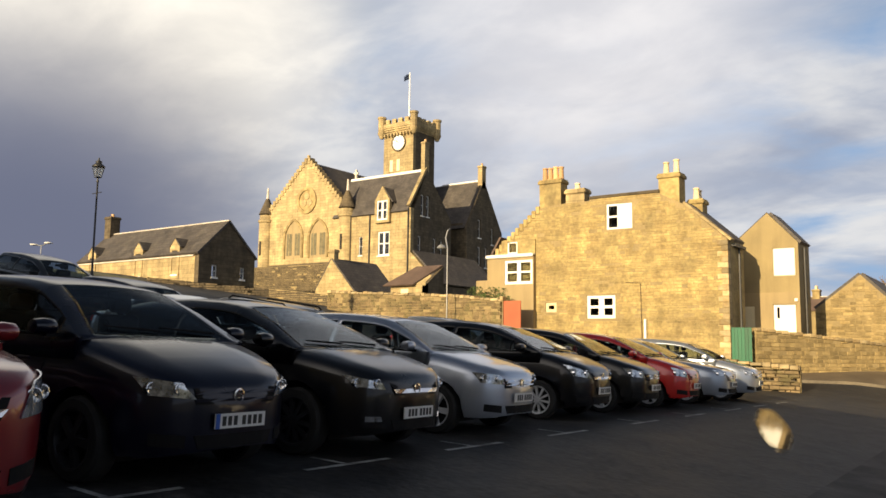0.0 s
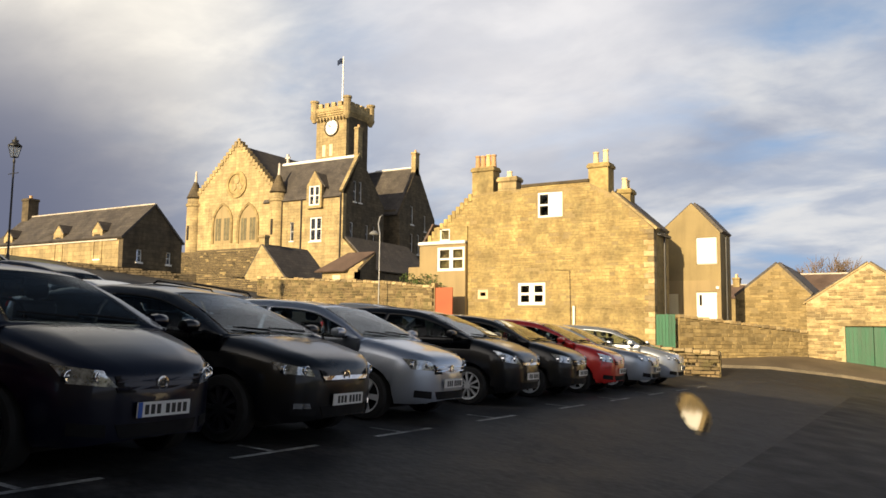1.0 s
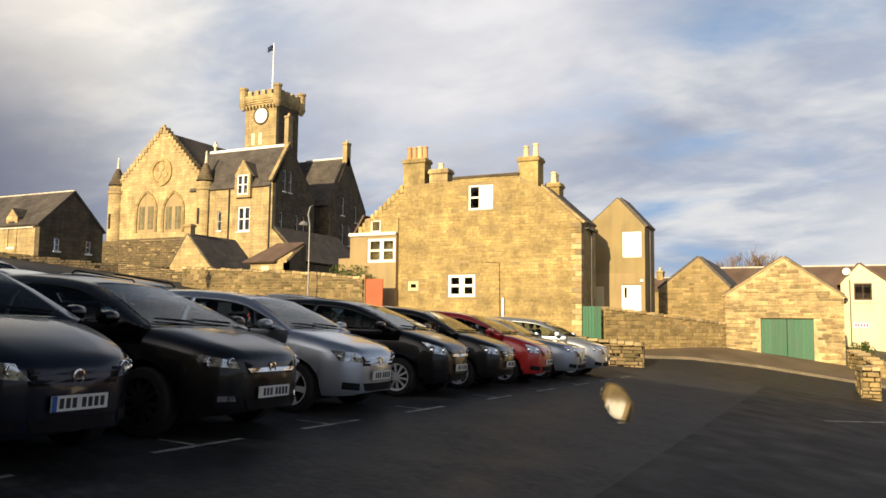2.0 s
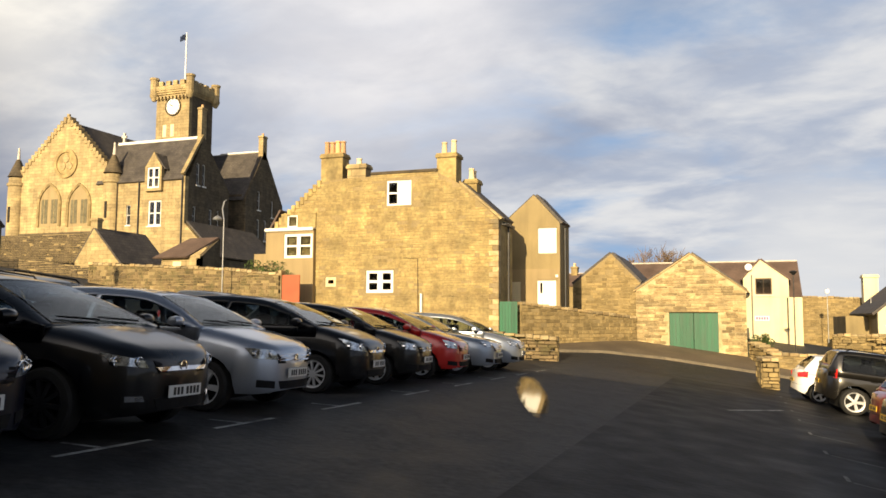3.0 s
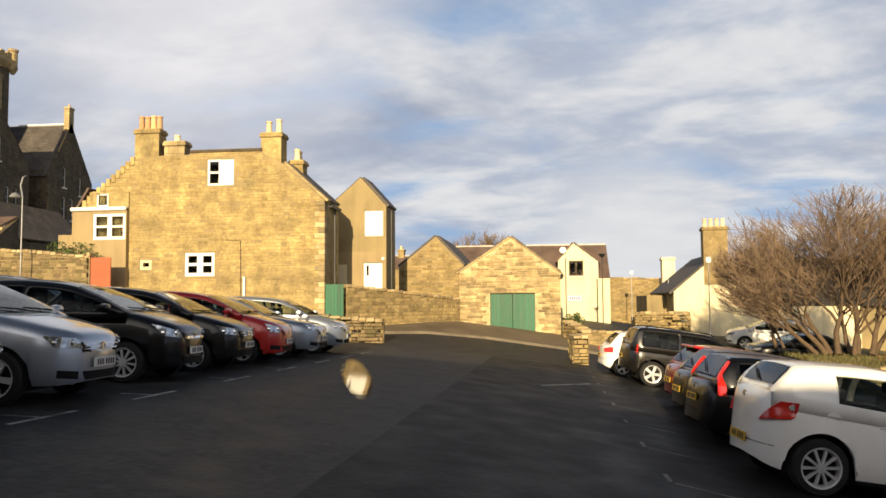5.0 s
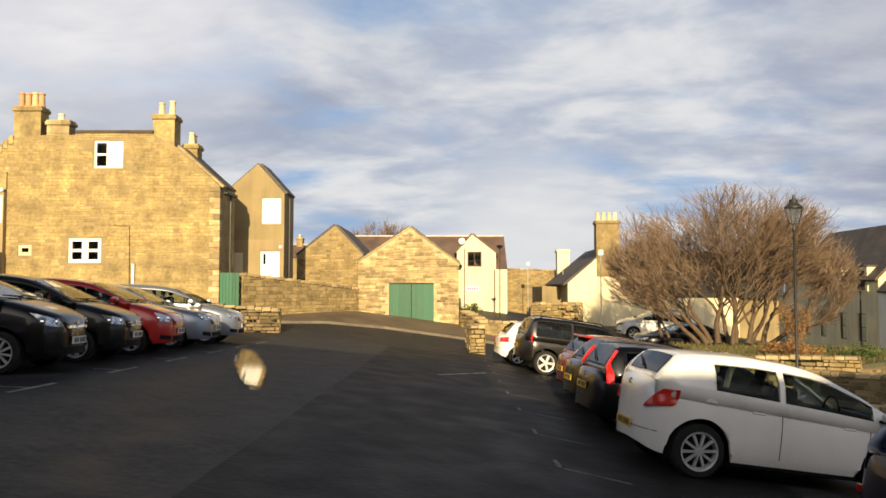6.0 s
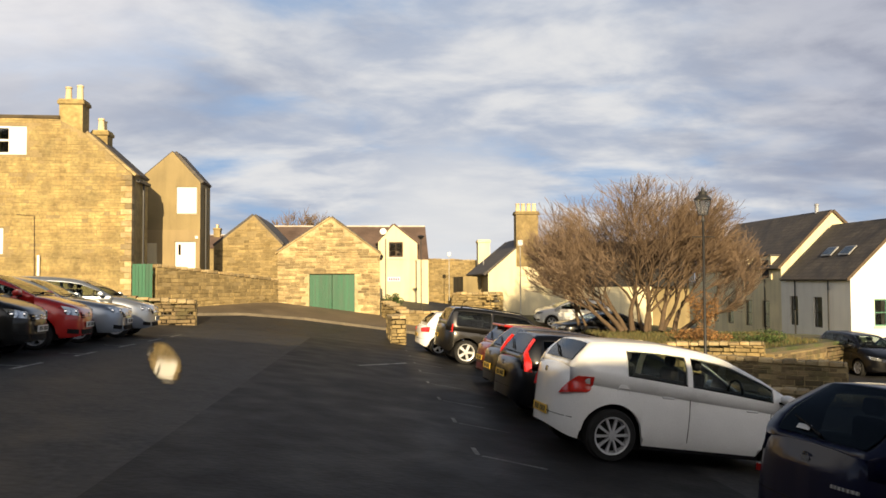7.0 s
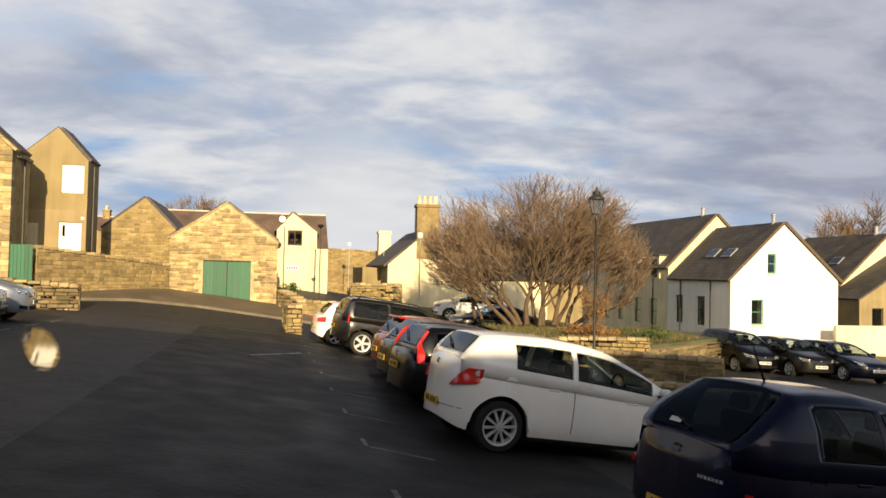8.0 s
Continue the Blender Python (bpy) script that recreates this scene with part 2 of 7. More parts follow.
def part(name, bm, material, parent, label="", shade_smooth=False, angle=None):
    """Links a bmesh as one mesh object under parent (None: a thing of its own)."""
    me = bpy.data.meshes.new(name)
    if shade_smooth:
        for f in bm.faces:
            f.smooth = True
    bm.to_mesh(me)
    bm.free()
    for m in material if isinstance(material, (list, tuple)) else [material]:
        me.materials.append(m)
    if angle is not None:
        me.set_sharp_from_angle(angle=radians(angle))
    ob = new(name, me)
    if parent is not None:
        ob.parent = parent
    if label:
        ob["label"] = label
    return ob


def thing(name, label, category, m=None, group="", kind=""):
    ob = new(name)
    ob.empty_display_size = 0.2
    if m is not None:
        ob.matrix_basis = m
    return tagged(ob, label, category, group, kind)


def box(bm, x0, x1, y0, y1, z0, z1, bevel=0.0):
    vs = [bm.verts.new(p) for p in ((x0, y0, z0), (x1, y0, z0), (x1, y1, z0), (x0, y1, z0), (x0, y0, z1), (x1, y0, z1), (x1, y1, z1), (x0, y1, z1))]
    fs = [bm.faces.new([vs[i] for i in q]) for q in ((0, 3, 2, 1), (4, 5, 6, 7), (0, 1, 5, 4), (1, 2, 6, 5), (2, 3, 7, 6), (3, 0, 4, 7))]
    if bevel:
        es = list({e for f in fs for e in f.edges})
        bmesh.ops.bevel(bm, geom=es, offset=bevel, segments=1, affect="EDGES")
    return bm


def boxed(*a, bevel=0.0):
    return box(bmesh.new(), *a, bevel=bevel)


def tube(bm, pts, radii, sides=8, caps=True):
    """A round bar along the points, with a radius at each."""
    rings = []
    ref = Vector((0.31, 0.17, 0.93))
    for i, p in enumerate(pts):
        p = Vector(p)
        d = (Vector(pts[min(i + 1, len(pts) - 1)]) - Vector(pts[max(i - 1, 0)])).normalized()
        a = d.cross(ref if abs(d.dot(ref)) < 0.95 else Vector((1, 0, 0))).normalized()
        b = d.cross(a)
        rings.append([bm.verts.new(p + radii[i] * (math.cos(q) * a + math.sin(q) * b)) for q in [2 * math.pi * k / sides for k in range(sides)]])
    for r0, r1 in zip(rings, rings[1:]):
        for k in range(sides):
            bm.faces.new((r0[k], r0[(k + 1) % sides], r1[(k + 1) % sides], r1[k]))
    if caps and sides > 2:
        bm.faces.new(rings[0][::-1])
        bm.faces.new(rings[-1])
    return bm


def lathe(bm, prof, sides=16, axis="z", centre=(0, 0, 0), squash=1.0, caps=True):
    """Turns a list of (radius, height) round an axis."""
    rings = []
    for r, h in prof:
        ring = []
        for k in range(sides):
            a = 2 * math.pi * k / sides
            u, v = r * math.cos(a), r * math.sin(a) * squash
            p = {"z": (u, v, h), "y": (u, h, v), "x": (h, u, v)}[axis]
            ring.append(bm.verts.new(Vector(p) + Vector(centre)))
        rings.append(ring)
    for r0, r1 in zip(rings, rings[1:]):
        for k in range(sides):
            bm.faces.new((r0[k], r0[(k + 1) % sides], r1[(k + 1) % sides], r1[k]))
    if caps:
        bm.faces.new(rings[0][::-1])
        bm.faces.new(rings[-1])
    bmesh.ops.recalc_face_normals(bm, faces=bm.faces[:])
    return bm


def sheet(bm, poly, thick, direction):
    """A slab: a flat polygon pushed along a direction."""
    d = Vector(direction).normalized() * thick
    a = [bm.verts.new(p) for p in poly]
    b = [bm.verts.new(Vector(p) + d) for p in poly]
    bm.faces.new(a)
    bm.faces.new(b[::-1])
    for i in range(len(a)):
        j = (i + 1) % len(a)
        bm.faces.new((a[j], a[i], b[i], b[j]))
    bmesh.ops.recalc_face_normals(bm, faces=bm.faces[:])
    return bm


def line_height(top, x):
    for (x0, z0), (x1, z1) in zip(top, top[1:]):
        if x0 - 1e-6 <= x <= x1 + 1e-6:
            return z0 + (z1 - z0) * (x - x0) / max(1e-9, x1 - x0)
    return top[-1][1]


def pierced_wall(top, zb, holes, thick):
    """A wall in the x-z plane, front at y = 0, its upper edge given by points (x, z), with openings (x0, x1, z0, z1) right through it."""
    bm = bmesh.new()
    xs = sorted({round(x, 4) for x, _ in top} | {round(h[i], 4) for h in holes for i in (0, 1)})
    xs = [x for x in xs if top[0][0] - 1e-6 <= x <= top[-1][0] + 1e-6]
    for xa, xb in zip(xs, xs[1:]):
        xm = (xa + xb) / 2
        cuts = sorted((h[2], h[3]) for h in holes if h[0] < xm < h[1])
        lo = zb
        spans = []
        for c0, c1 in cuts:
            spans.append(((lo, lo), (c0, c0)))
            lo = c1
        spans.append(((lo, lo), (line_height(top, xa), line_height(top, xb))))
        for (a0, b0), (a1, b1) in spans:
            for y, flip in ((0, False), (thick, True)):
                q = [bm.verts.new(p) for p in ((xa, y, a0), (xb, y, b0), (xb, y, b1), (xa, y, a1))]
                bm.faces.new(q[::-1] if flip else q)
    for x0, x1, z0, z1 in holes:
        for q in (((x0, 0, z0), (x0, 0, z1), (x0, thick, z1), (x0, thick, z0)), ((x1, 0, z0), (x1, thick, z0), (x1, thick, z1), (x1, 0, z1)),
                  ((x0, 0, z0), (x0, thick, z0), (x1, thick, z0), (x1, 0, z0)), ((x0, 0, z1), (x1, 0, z1), (x1, thick, z1), (x0, thick, z1))):
            bm.faces.new([bm.verts.new(p) for p in q])
    for (x0, z0), (x1, z1) in zip(top, top[1:]):
        bm.faces.new([bm.verts.new(p) for p in ((x0, 0, z0), (x1, 0, z1), (x1, thick, z1), (x0, thick, z0))])
    for x, z in (top[0], top[-1]):
        bm.faces.new([bm.verts.new(p) for p in ((x, 0, zb), (x, thick, zb), (x, thick, z), (x, 0, z))])
    bmesh.ops.remove_doubles(bm, verts=bm.verts[:], dist=0.0008)
    return bm


def masonry(top, zb, holes, course=(0.2, 0.3), length=(0.3, 0.65), proud=0.02, seed=1, joint=0.018):
    """Squared rubble on the face of such a wall, set proud of the joints; one island for each stone."""
    rnd = random.Random(seed)
    bm = bmesh.new()
    z = zb
    zt = max(h for _, h in top)
    xl, xr = top[0][0], top[-1][0]
    while z < zt:
        h = rnd.uniform(*course)
        x = xl - rnd.uniform(0, 0.3)
        while x < xr:
            w = rnd.uniform(*length)
            x0, x1, z0, z1 = max(x, xl) + joint / 2, min(x + w, xr) - joint / 2, z + joint / 2, z + h - joint / 2
            x += w
            if x1 - x0 < 0.06 or any(x0 < b[1] + 0.04 and x1 > b[0] - 0.04 and z0 < b[3] + 0.04 and z1 > b[2] - 0.04 for b in holes):
                continue
            ta, tb = line_height(top, x0) - 0.01, line_height(top, x1) - 0.01
            za, zc = min(z1, ta), min(z1, tb)
            if za - z0 < 0.05 or zc - z0 < 0.05:
                continue
            if rnd.random() < 0.06:
                continue
            p = -proud * rnd.uniform(0.3, 1.3)
            c = 0.012
            j = [rnd.uniform(-0.012, 0.012) for _ in range(8)]
            o = [(x0 + j[0], 0.001, z0 + j[1]), (x1 + j[2], 0.001, z0 + j[3]), (x1 + j[4], 0.001, zc + j[5]), (x0 + j[6], 0.001, za + j[7])]
            f = [(o[0][0] + c, p, o[0][2] + c), (o[1][0] - c, p, o[1][2] + c), (o[2][0] - c, p * rnd.uniform(0.8, 1.2), o[2][2] - c), (o[3][0] + c, p, o[3][2] - c)]
            ov, fv = [bm.verts.new(q) for q in o], [bm.verts.new(q) for q in f]
            bm.faces.new(fv)
            for i in range(4):
                k = (i + 1) % 4
                bm.faces.new((ov[i], ov[k], fv[k], fv[i]))
        z += h
    return bm


def ring_frame(x0, x1, z0, z1, f, ya, yb):
    """One mitred frame round an opening."""
    bm = bmesh.new()
    loops = []
    for y in (ya, yb):
        for d in (0, f):
            loops.append([bm.verts.new(p) for p in ((x0 + d, y, z0 + d), (x1 - d, y, z0 + d), (x1 - d, y, z1 - d), (x0 + d, y, z1 - d))])
    for a, b in ((0, 1), (1, 3), (3, 2), (2, 0)):
        for i in range(4):
            k = (i + 1) % 4
            bm.faces.new((loops[a][i], loops[a][k], loops[b][k], loops[b][i]))
    bmesh.ops.recalc_face_normals(bm, faces=bm.faces[:])
    return bm


def window(parent, x0, x1, z0, z1, cols=2, rows=2, depth=0.14, frame=0.07, bar=0.045, mat=None, sill=True, name="window", y=0.0):
    """A window in an opening: frame, glazing bars, panes and sill, as one part with its pieces under it."""
    mat = mat or FRAMEW
    ya, yb = y + depth, y + depth + 0.06
    w = part(name, ring_frame(x0, x1, z0, z1, frame, ya, yb), mat, parent)
    ix, iz = (x1 - x0 - 2 * frame) / cols, (z1 - z0 - 2 * frame) / rows
    for i in range(1, cols):
        c = x0 + frame + i * ix
        h = bar * (1.1 if frame > 0.1 else 0.5)
        part("glazing_bar", boxed(c - h, c + h, ya + 0.006, yb - 0.004, z0 + frame, z1 - frame), mat, w)
    for i in range(1, rows):
        c = z0 + frame + i * iz
        part("glazing_bar", boxed(x0 + frame, x1 - frame, ya + 0.003, yb - 0.007, c - bar / 2, c + bar / 2), mat, w)
    for i in range(cols):
        for k in range(rows):
            a, b = x0 + frame + i * ix, z0 + frame + k * iz
            part("pane", boxed(a, a + ix, ya + 0.03, ya + 0.038, b, b + iz), GLASS, w)
    # dark panel close behind stands for the unlit room; nothing within is made out
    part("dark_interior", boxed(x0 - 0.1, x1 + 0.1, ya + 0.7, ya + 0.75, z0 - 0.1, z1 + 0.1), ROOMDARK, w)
    if sill:
        part("window_sill", boxed(x0 - 0.06, x1 + 0.06, y - 0.07, y + depth, z0 - 0.11, z0 - 0.002), LEAD if mat is not FRAMEW else BOARDW, w)
    return w


def pitched_roof(parent, x0, x1, y0, y1, ze, zr, along="y", over=0.12, thick=0.14, mat=None, ridge=True, name="roof", peak=None):
    """Two slopes with thickness and a ridge; along: the axis of the ridge. Returns the roof part."""
    mat = mat or SLATE
    bm = bmesh.new()
    if along == "y":
        xm = (x0 + x1) / 2 if peak is None else peak
        for xe, s in ((x0, -1), (x1, 1)):
            w = abs(xm - xe)
            d = (zr - ze) / w
            xo = xe + s * over
            sheet(bm, [(xo, y0, ze - over * d), (xm, y0, zr), (xm, y1, zr), (xo, y1, ze - over * d)], thick, (-s * -d, 0, 1))
        r = part(name, bm, mat, parent)
        if ridge:
            part("ridge", boxed(xm - 0.14, xm + 0.14, y0, y1, zr + thick * 0.7, zr + thick * 1.35, bevel=0.03), LEAD, r)
    else:
        ym = (y0 + y1) / 2 if peak is None else peak
        for ye, s in ((y0, -1), (y1, 1)):
            w = abs(ym - ye)
            d = (zr - ze) / w
            yo = ye + s * over
            sheet(bm, [(x0, yo, ze - over * d), (x0, ym, zr), (x1, ym, zr), (x1, yo, ze - over * d)], thick, (0, s * d, 1))
        r = part(name, bm, mat, parent)
        if ridge:
            part("ridge", boxed(x0, x1, ym - 0.14, ym + 0.14, zr + thick * 0.7, zr + thick * 1.35, bevel=0.03), LEAD, r)
    return r


def chimney(parent, x0, x1, y0, y1, zb, zt, pots, mat=None, pot_h=0.55, buff=False, seed=0):
    mat = mat or ASHLAR
    bm = bmesh.new()
    box(bm, x0, x1, y0, y1, zb, zt - 0.22)
    box(bm, x0 - 0.07, x1 + 0.07, y0 - 0.07, y1 + 0.07, zt - 0.22, zt - 0.06, bevel=0.03)
    box(bm, x0 - 0.02, x1 + 0.02, y0 - 0.02, y1 + 0.02, zt - 0.06, zt)
    c = part("chimney", bm, mat, parent)
    rnd = random.Random(seed)
    n = len(pots)
    for i, h in enumerate(pots):
        if (x1 - x0) >= (y1 - y0):
            px, py = x0 + (x1 - x0) * (i + 0.5) / n, (y0 + y1) / 2
        else:
            px, py = (x0 + x1) / 2, y0 + (y1 - y0) * (i + 0.5) / n
        r = 0.13
        bm = lathe(bmesh.new(), [(r * 1.05, 0), (r * 1.1, 0.06), (r, 0.1), (r * 0.86, h - 0.08), (r * 1.05, h - 0.06), (r * 1.05, h), (r * 0.75, h), (r * 0.7, h - 0.15)], 12, centre=(px, py, zt))
        part("chimney_pot", bm, POT_B if buff else POT, c, shade_smooth=True, angle=40)
    return c

# ---- ground ----
def make_ground():
    xs = [-900, -500, -300, -200, -140] + list(range(-110, -30, 5)) + list(range(-30, 42, 1)) + list(range(45, 110, 5)) + [140, 200, 300, 500, 900]
    ys = [-900, -400, -200, -100] + list(range(-60, -10, 5)) + list(range(-10, 60, 1)) + list(range(60, 130, 5)) + [160, 220, 320, 500, 900]
    bm = bmesh.new()
    grid = [[bm.verts.new((x, y, land(x, y))) for x in xs] for y in ys]
    for j in range(len(ys) - 1):
        for i in range(len(xs) - 1):
            f = bm.faces.new((grid[j][i], grid[j][i + 1], grid[j + 1][i + 1], grid[j + 1][i]))
            x, y = (xs[i] + xs[i + 1]) / 2, (ys[j] + ys[j + 1]) / 2
            paved = (-26 < x < 9 and -30 < y < 36.5) or (-60 < x < 60 and 31 < y < 36.5) or (9 < x < 40 and -30 < y < 33) or (-45 < x < -26 and -10 < y < 34) or (1.5 < x < 6.5 and y < 60)
            f.material_index = 0 if paved else 1
            f.smooth = True
    return tagged(part("ground", bm, [ASPHALT, EARTH], None), "worn dark asphalt of a sloping car park and road", "ground", kind="structure")


make_ground()


def painted(name, x0, x1, y0, y1, mat=LINE, lift=0.005):
    bm = bmesh.new()
    nx = max(1, int((x1 - x0) / 0.5))
    ny = max(1, int((y1 - y0) / 0.5))
    g = [[bm.verts.new((x0 + (x1 - x0) * i / nx, y0 + (y1 - y0) * j / ny, land(x0 + (x1 - x0) * i / nx, y0 + (y1 - y0) * j / ny) + lift)) for i in range(nx + 1)] for j in range(ny + 1)]
    for j in range(ny):
        for i in range(nx):
            bm.faces.new((g[j][i], g[j][i + 1], g[j + 1][i + 1], g[j + 1][i]))
    return part(name, bm, mat, None)


BAYS_L = [0.9, 3.2, 5.62, 7.75, 10.1, 12.9, 15.5, 18.0, 20.3, 22.4]
BAYS_R = [4.3, 6.9, 9.45, 11.9, 14.5, 17.3, 20.0, 22.5, 25.1, 27.6]


def strip(x0, y0, x1, y1, width):
    """A painted stroke laid on the slope."""
    bm = bmesh.new()
    d = Vector((x1 - x0, y1 - y0))
    k = Vector((-d.y, d.x)).normalized() * width / 2
    n = max(1, int(d.length / 0.4))
    rows = []
    for i in range(n + 1):
        c = Vector((x0, y0)) + d * i / n
        rows.append([bm.verts.new((q.x, q.y, land(q.x, q.y) + 0.007)) for q in (c - k, c + k)])
    for a, b in zip(rows, rows[1:]):
        bm.faces.new((a[0], b[0], b[1], a[1]))
    bmesh.ops.recalc_face_normals(bm, faces=bm.faces[:])
    return bm


for y in BAYS_L:
    t = tagged(part("bay_line", strip(-5.12, y - 0.55, -5.12, y + 0.6, 0.075), LINE, None), "worn white painted bay mark on asphalt", "road marking", group="bay marks", kind="structure")
    part("cross_stroke", strip(-5.6, y, -5.17, y, 0.06), LINE, t)
for y in BAYS_R:
    t = tagged(part("bay_line", strip(1.5, y, 2.2, y - 0.4, 0.07), LINE_OLD, None), "worn white painted bay mark on asphalt", "road marking", group="bay marks", kind="structure")
    part("cross_stroke", strip(1.45, y + 0.04, 1.45, y + 0.5, 0.06), LINE_OLD, t)
tagged(part("give_way_line", strip(-0.1, 19.7, 1.2, 22.3, 0.1), LINE, None), "worn white line at the car park mouth", "road marking", kind="structure")
tagged(painted("asphalt_patch", -1.95, 4.4, -6, 30, PATCH, 0.0045), "strip of newer, darker asphalt along the aisle", "road patch", kind="structure")

WATER = glassy("still_water", (0.02, 0.02, 0.02), 0.07, 0.0, 1.36)


def wet_to_dry(m):
    """Smooth water in the middle of the thing, rough damp asphalt at its rim."""
    n, l = m.node_tree.nodes, m.node_tree.links
    b = n["Principled BSDF"]
    co, mp, g, nz, sub, r = (n.new("ShaderNode" + k) for k in ("TexCoord", "Mapping", "TexGradient", "TexNoise", "Math", "MapRange"))
    mp.inputs["Scale"].default_value = (1 / 0.40, 1 / 4.6, 1)
    l.new(co.outputs["Object"], mp.inputs[0])
    g.gradient_type = "SPHERICAL"
    l.new(mp.outputs[0], g.inputs[0])
    nz.inputs["Scale"].default_value, nz.inputs["Detail"].default_value = 2.2, 5
    l.new(co.outputs["Object"], nz.inputs["Vector"])
    sub.operation = "ADD"
    l.new(g.outputs["Fac"], sub.inputs[0])
    soft = n.new("ShaderNodeMath")
    soft.operation, soft.inputs[1].default_value = "MULTIPLY", 0.45
    l.new(nz.outputs["Fac"], soft.inputs[0])
    l.new(soft.outputs[0], sub.inputs[1])
    for key, v in (("From Min", 0.22), ("From Max", 0.5), ("To Min", 0.2), ("To Max", 0.06)):
        r.inputs[key].default_value = v
    l.new(sub.outputs[0], r.inputs["Value"])
    l.new(r.outputs["Result"], b.inputs["Roughness"])
    b.inputs["Specular IOR Level"].default_value = 0.6
    cover = n.new("ShaderNodeMapRange")
    cover.inputs["From Min"].default_value, cover.inputs["From Max"].default_value = 0.38, 0.64
    l.new(sub.outputs[0], cover.inputs["Value"])
    l.new(cover.outputs["Result"], b.inputs["Alpha"])


wet_to_dry(WATER)


def make_puddle():
    """A film of water lying along the fall of the aisle, with a ragged edge."""
    bm = bmesh.new()
    a, b = Vector((-2.78, 12.2)), Vector((-4.92, 20.0))
    d = (b - a).normalized()
    k = Vector((d.y, -d.x))
    mid = (a + b) / 2
    put = Matrix.Translation((mid.x, mid.y, land(mid.x, mid.y))) @ Matrix(((k.x, d.x, 0), (k.y, d.y, 0), (0, 0, 1))).to_4x4()
    tip = math.tan(radians(1.5))
    back = put.inverted()
    rows = []
    n = 40
    for i in range(n + 1):
        u = i / n
        c = a.lerp(b, u)
        w = (0.24 + 0.22 * u) * math.sin(math.pi * (0.03 + 0.94 * u)) ** 0.5
        row = []
        for j in range(7):
            q = c + k * w * (j / 3 - 1)
            row.append(bm.verts.new(back @ Vector((q.x, q.y, land(q.x, q.y) + 0.018 - tip * w * (j / 3 - 1)))))
        rows.append(row)
    for r0, r1 in zip(rows, rows[1:]):
        for j in range(6):
            bm.faces.new((r0[j], r0[j + 1], r1[j + 1], r1[j]))
    ob = part("puddle", bm, WATER, None)
    ob.matrix_basis = put
    return tagged(ob, "thin puddle on the asphalt mirroring a sunlit wall", "puddle", kind="structure")


make_puddle()

# ---- buildings ----
def profile_house(name, label, category, xc, y0, zb, top, holes, depth, wallmat, roofmat, thick=0.45, stones=None, skew=0.0, close_back=True, bed=None):
    """A house whose gable or front faces -y at y0, its upper edge given by points in world x and z, extruded back by depth, with slabs for its roof."""
    h = thing(name, label, category, pose(xc, y0, zb))
    tp = [(x - xc, z - zb) for x, z in top]
    hl = [(a - xc, b - xc, c - zb, d - zb) for a, b, c, d in holes]
    part("front_wall", pierced_wall(tp, -1.0, hl, thick), (bed or MORTAR) if stones else wallmat, h)
    if stones:
        tagged(part("stonework", masonry(tp, -0.6, hl, **stones), wallmat, h), "coursed sandstone rubble", kind="stuff")
    for (x, z), s in ((tp[0], 1), (tp[-1], -1)):
        part("side_wall", boxed(min(x, x + s * thick), max(x, x + s * thick), thick + 0.002, depth, -1.0, z - 0.02), wallmat, h)
    if close_back:
        part("back_wall", pierced_wall(tp, -1.0, [], 0.3), wallmat, h).location = (0, depth, 0)
    for (xa, za), (xb, zb2) in zip(tp, tp[1:]):
        if abs(xb - xa) < 0.05:
            continue
        n = Vector((-(zb2 - za), 0, xb - xa)).normalized()
        ya = 0.03 if not skew else skew
        part("roof", sheet(bmesh.new(), [(xa, ya, za), (xb, ya, zb2), (xb, depth + 0.3, zb2), (xa, depth + 0.3, za)], 0.12, n), roofmat, h)
    return h


def skew_stones(parent, x0, z0, x1, z1, n, mat, y0=-0.05, y1=0.42, size=0.30, rise=0.22):
    """Stepped coping up the slope of a gable, a stone at a time."""
    for i in range(n):
        a, b = i / n, (i + 1) / n
        xa, xb = x0 + (x1 - x0) * a, x0 + (x1 - x0) * b
        za, zb = z0 + (z1 - z0) * a, z0 + (z1 - z0) * b
        lo, hi = min(za, zb), max(za, zb)
        part("coping_stone", boxed(min(xa, xb) + 0.01, max(xa, xb) - 0.01, y0, y1, lo - 0.1, hi + rise * 0.35, bevel=0.02), mat, parent)


STONES_HOUSE = dict(course=(0.08, 0.16), length=(0.16, 0.55), proud=0.011, seed=4, joint=0.011)

# the tall stone house at the top of the car park
HX, HY, HZ = -13.6, 32.5, 0.4
house = profile_house("stone_house", "tall sandstone rubble house with skewed gable and chimneys", "house", HX, HY, HZ,
    [(-20.35, 5.9), (-17.85, 7.98), (-16.5, 8.1), (-15.3, 8.1), (-15.29, 8.28), (-12.1, 8.15), (-11.0, 7.55), (-9.25, 5.96)],
    [(-14.49, -13.3, 6.72, 7.86), (-15.48, -14.13, 2.8, 3.82), (-17.56, -17.0, 3.1, 3.55)], 1.95, STONE_HOUSE, SLATE, stones=STONES_HOUSE, skew=0.45)
lx = lambda x: x - HX
lz = lambda z: z - HZ
w = window(house, lx(-14.49), lx(-13.9), lz(6.72), lz(7.86), 1, 2, depth=0.03, frame=0.09, bar=0.08, sill=False)
part("white_board_panel", boxed(lx(-13.9), lx(-13.3), 0.05, 0.12, lz(6.72), lz(7.86), bevel=0.01), BOARDW, house, "white board over half of the window")
window(house, lx(-15.48), lx(-14.13), lz(2.8), lz(3.82), 2, 2, depth=0.05, frame=0.14, bar=0.12, sill=False)
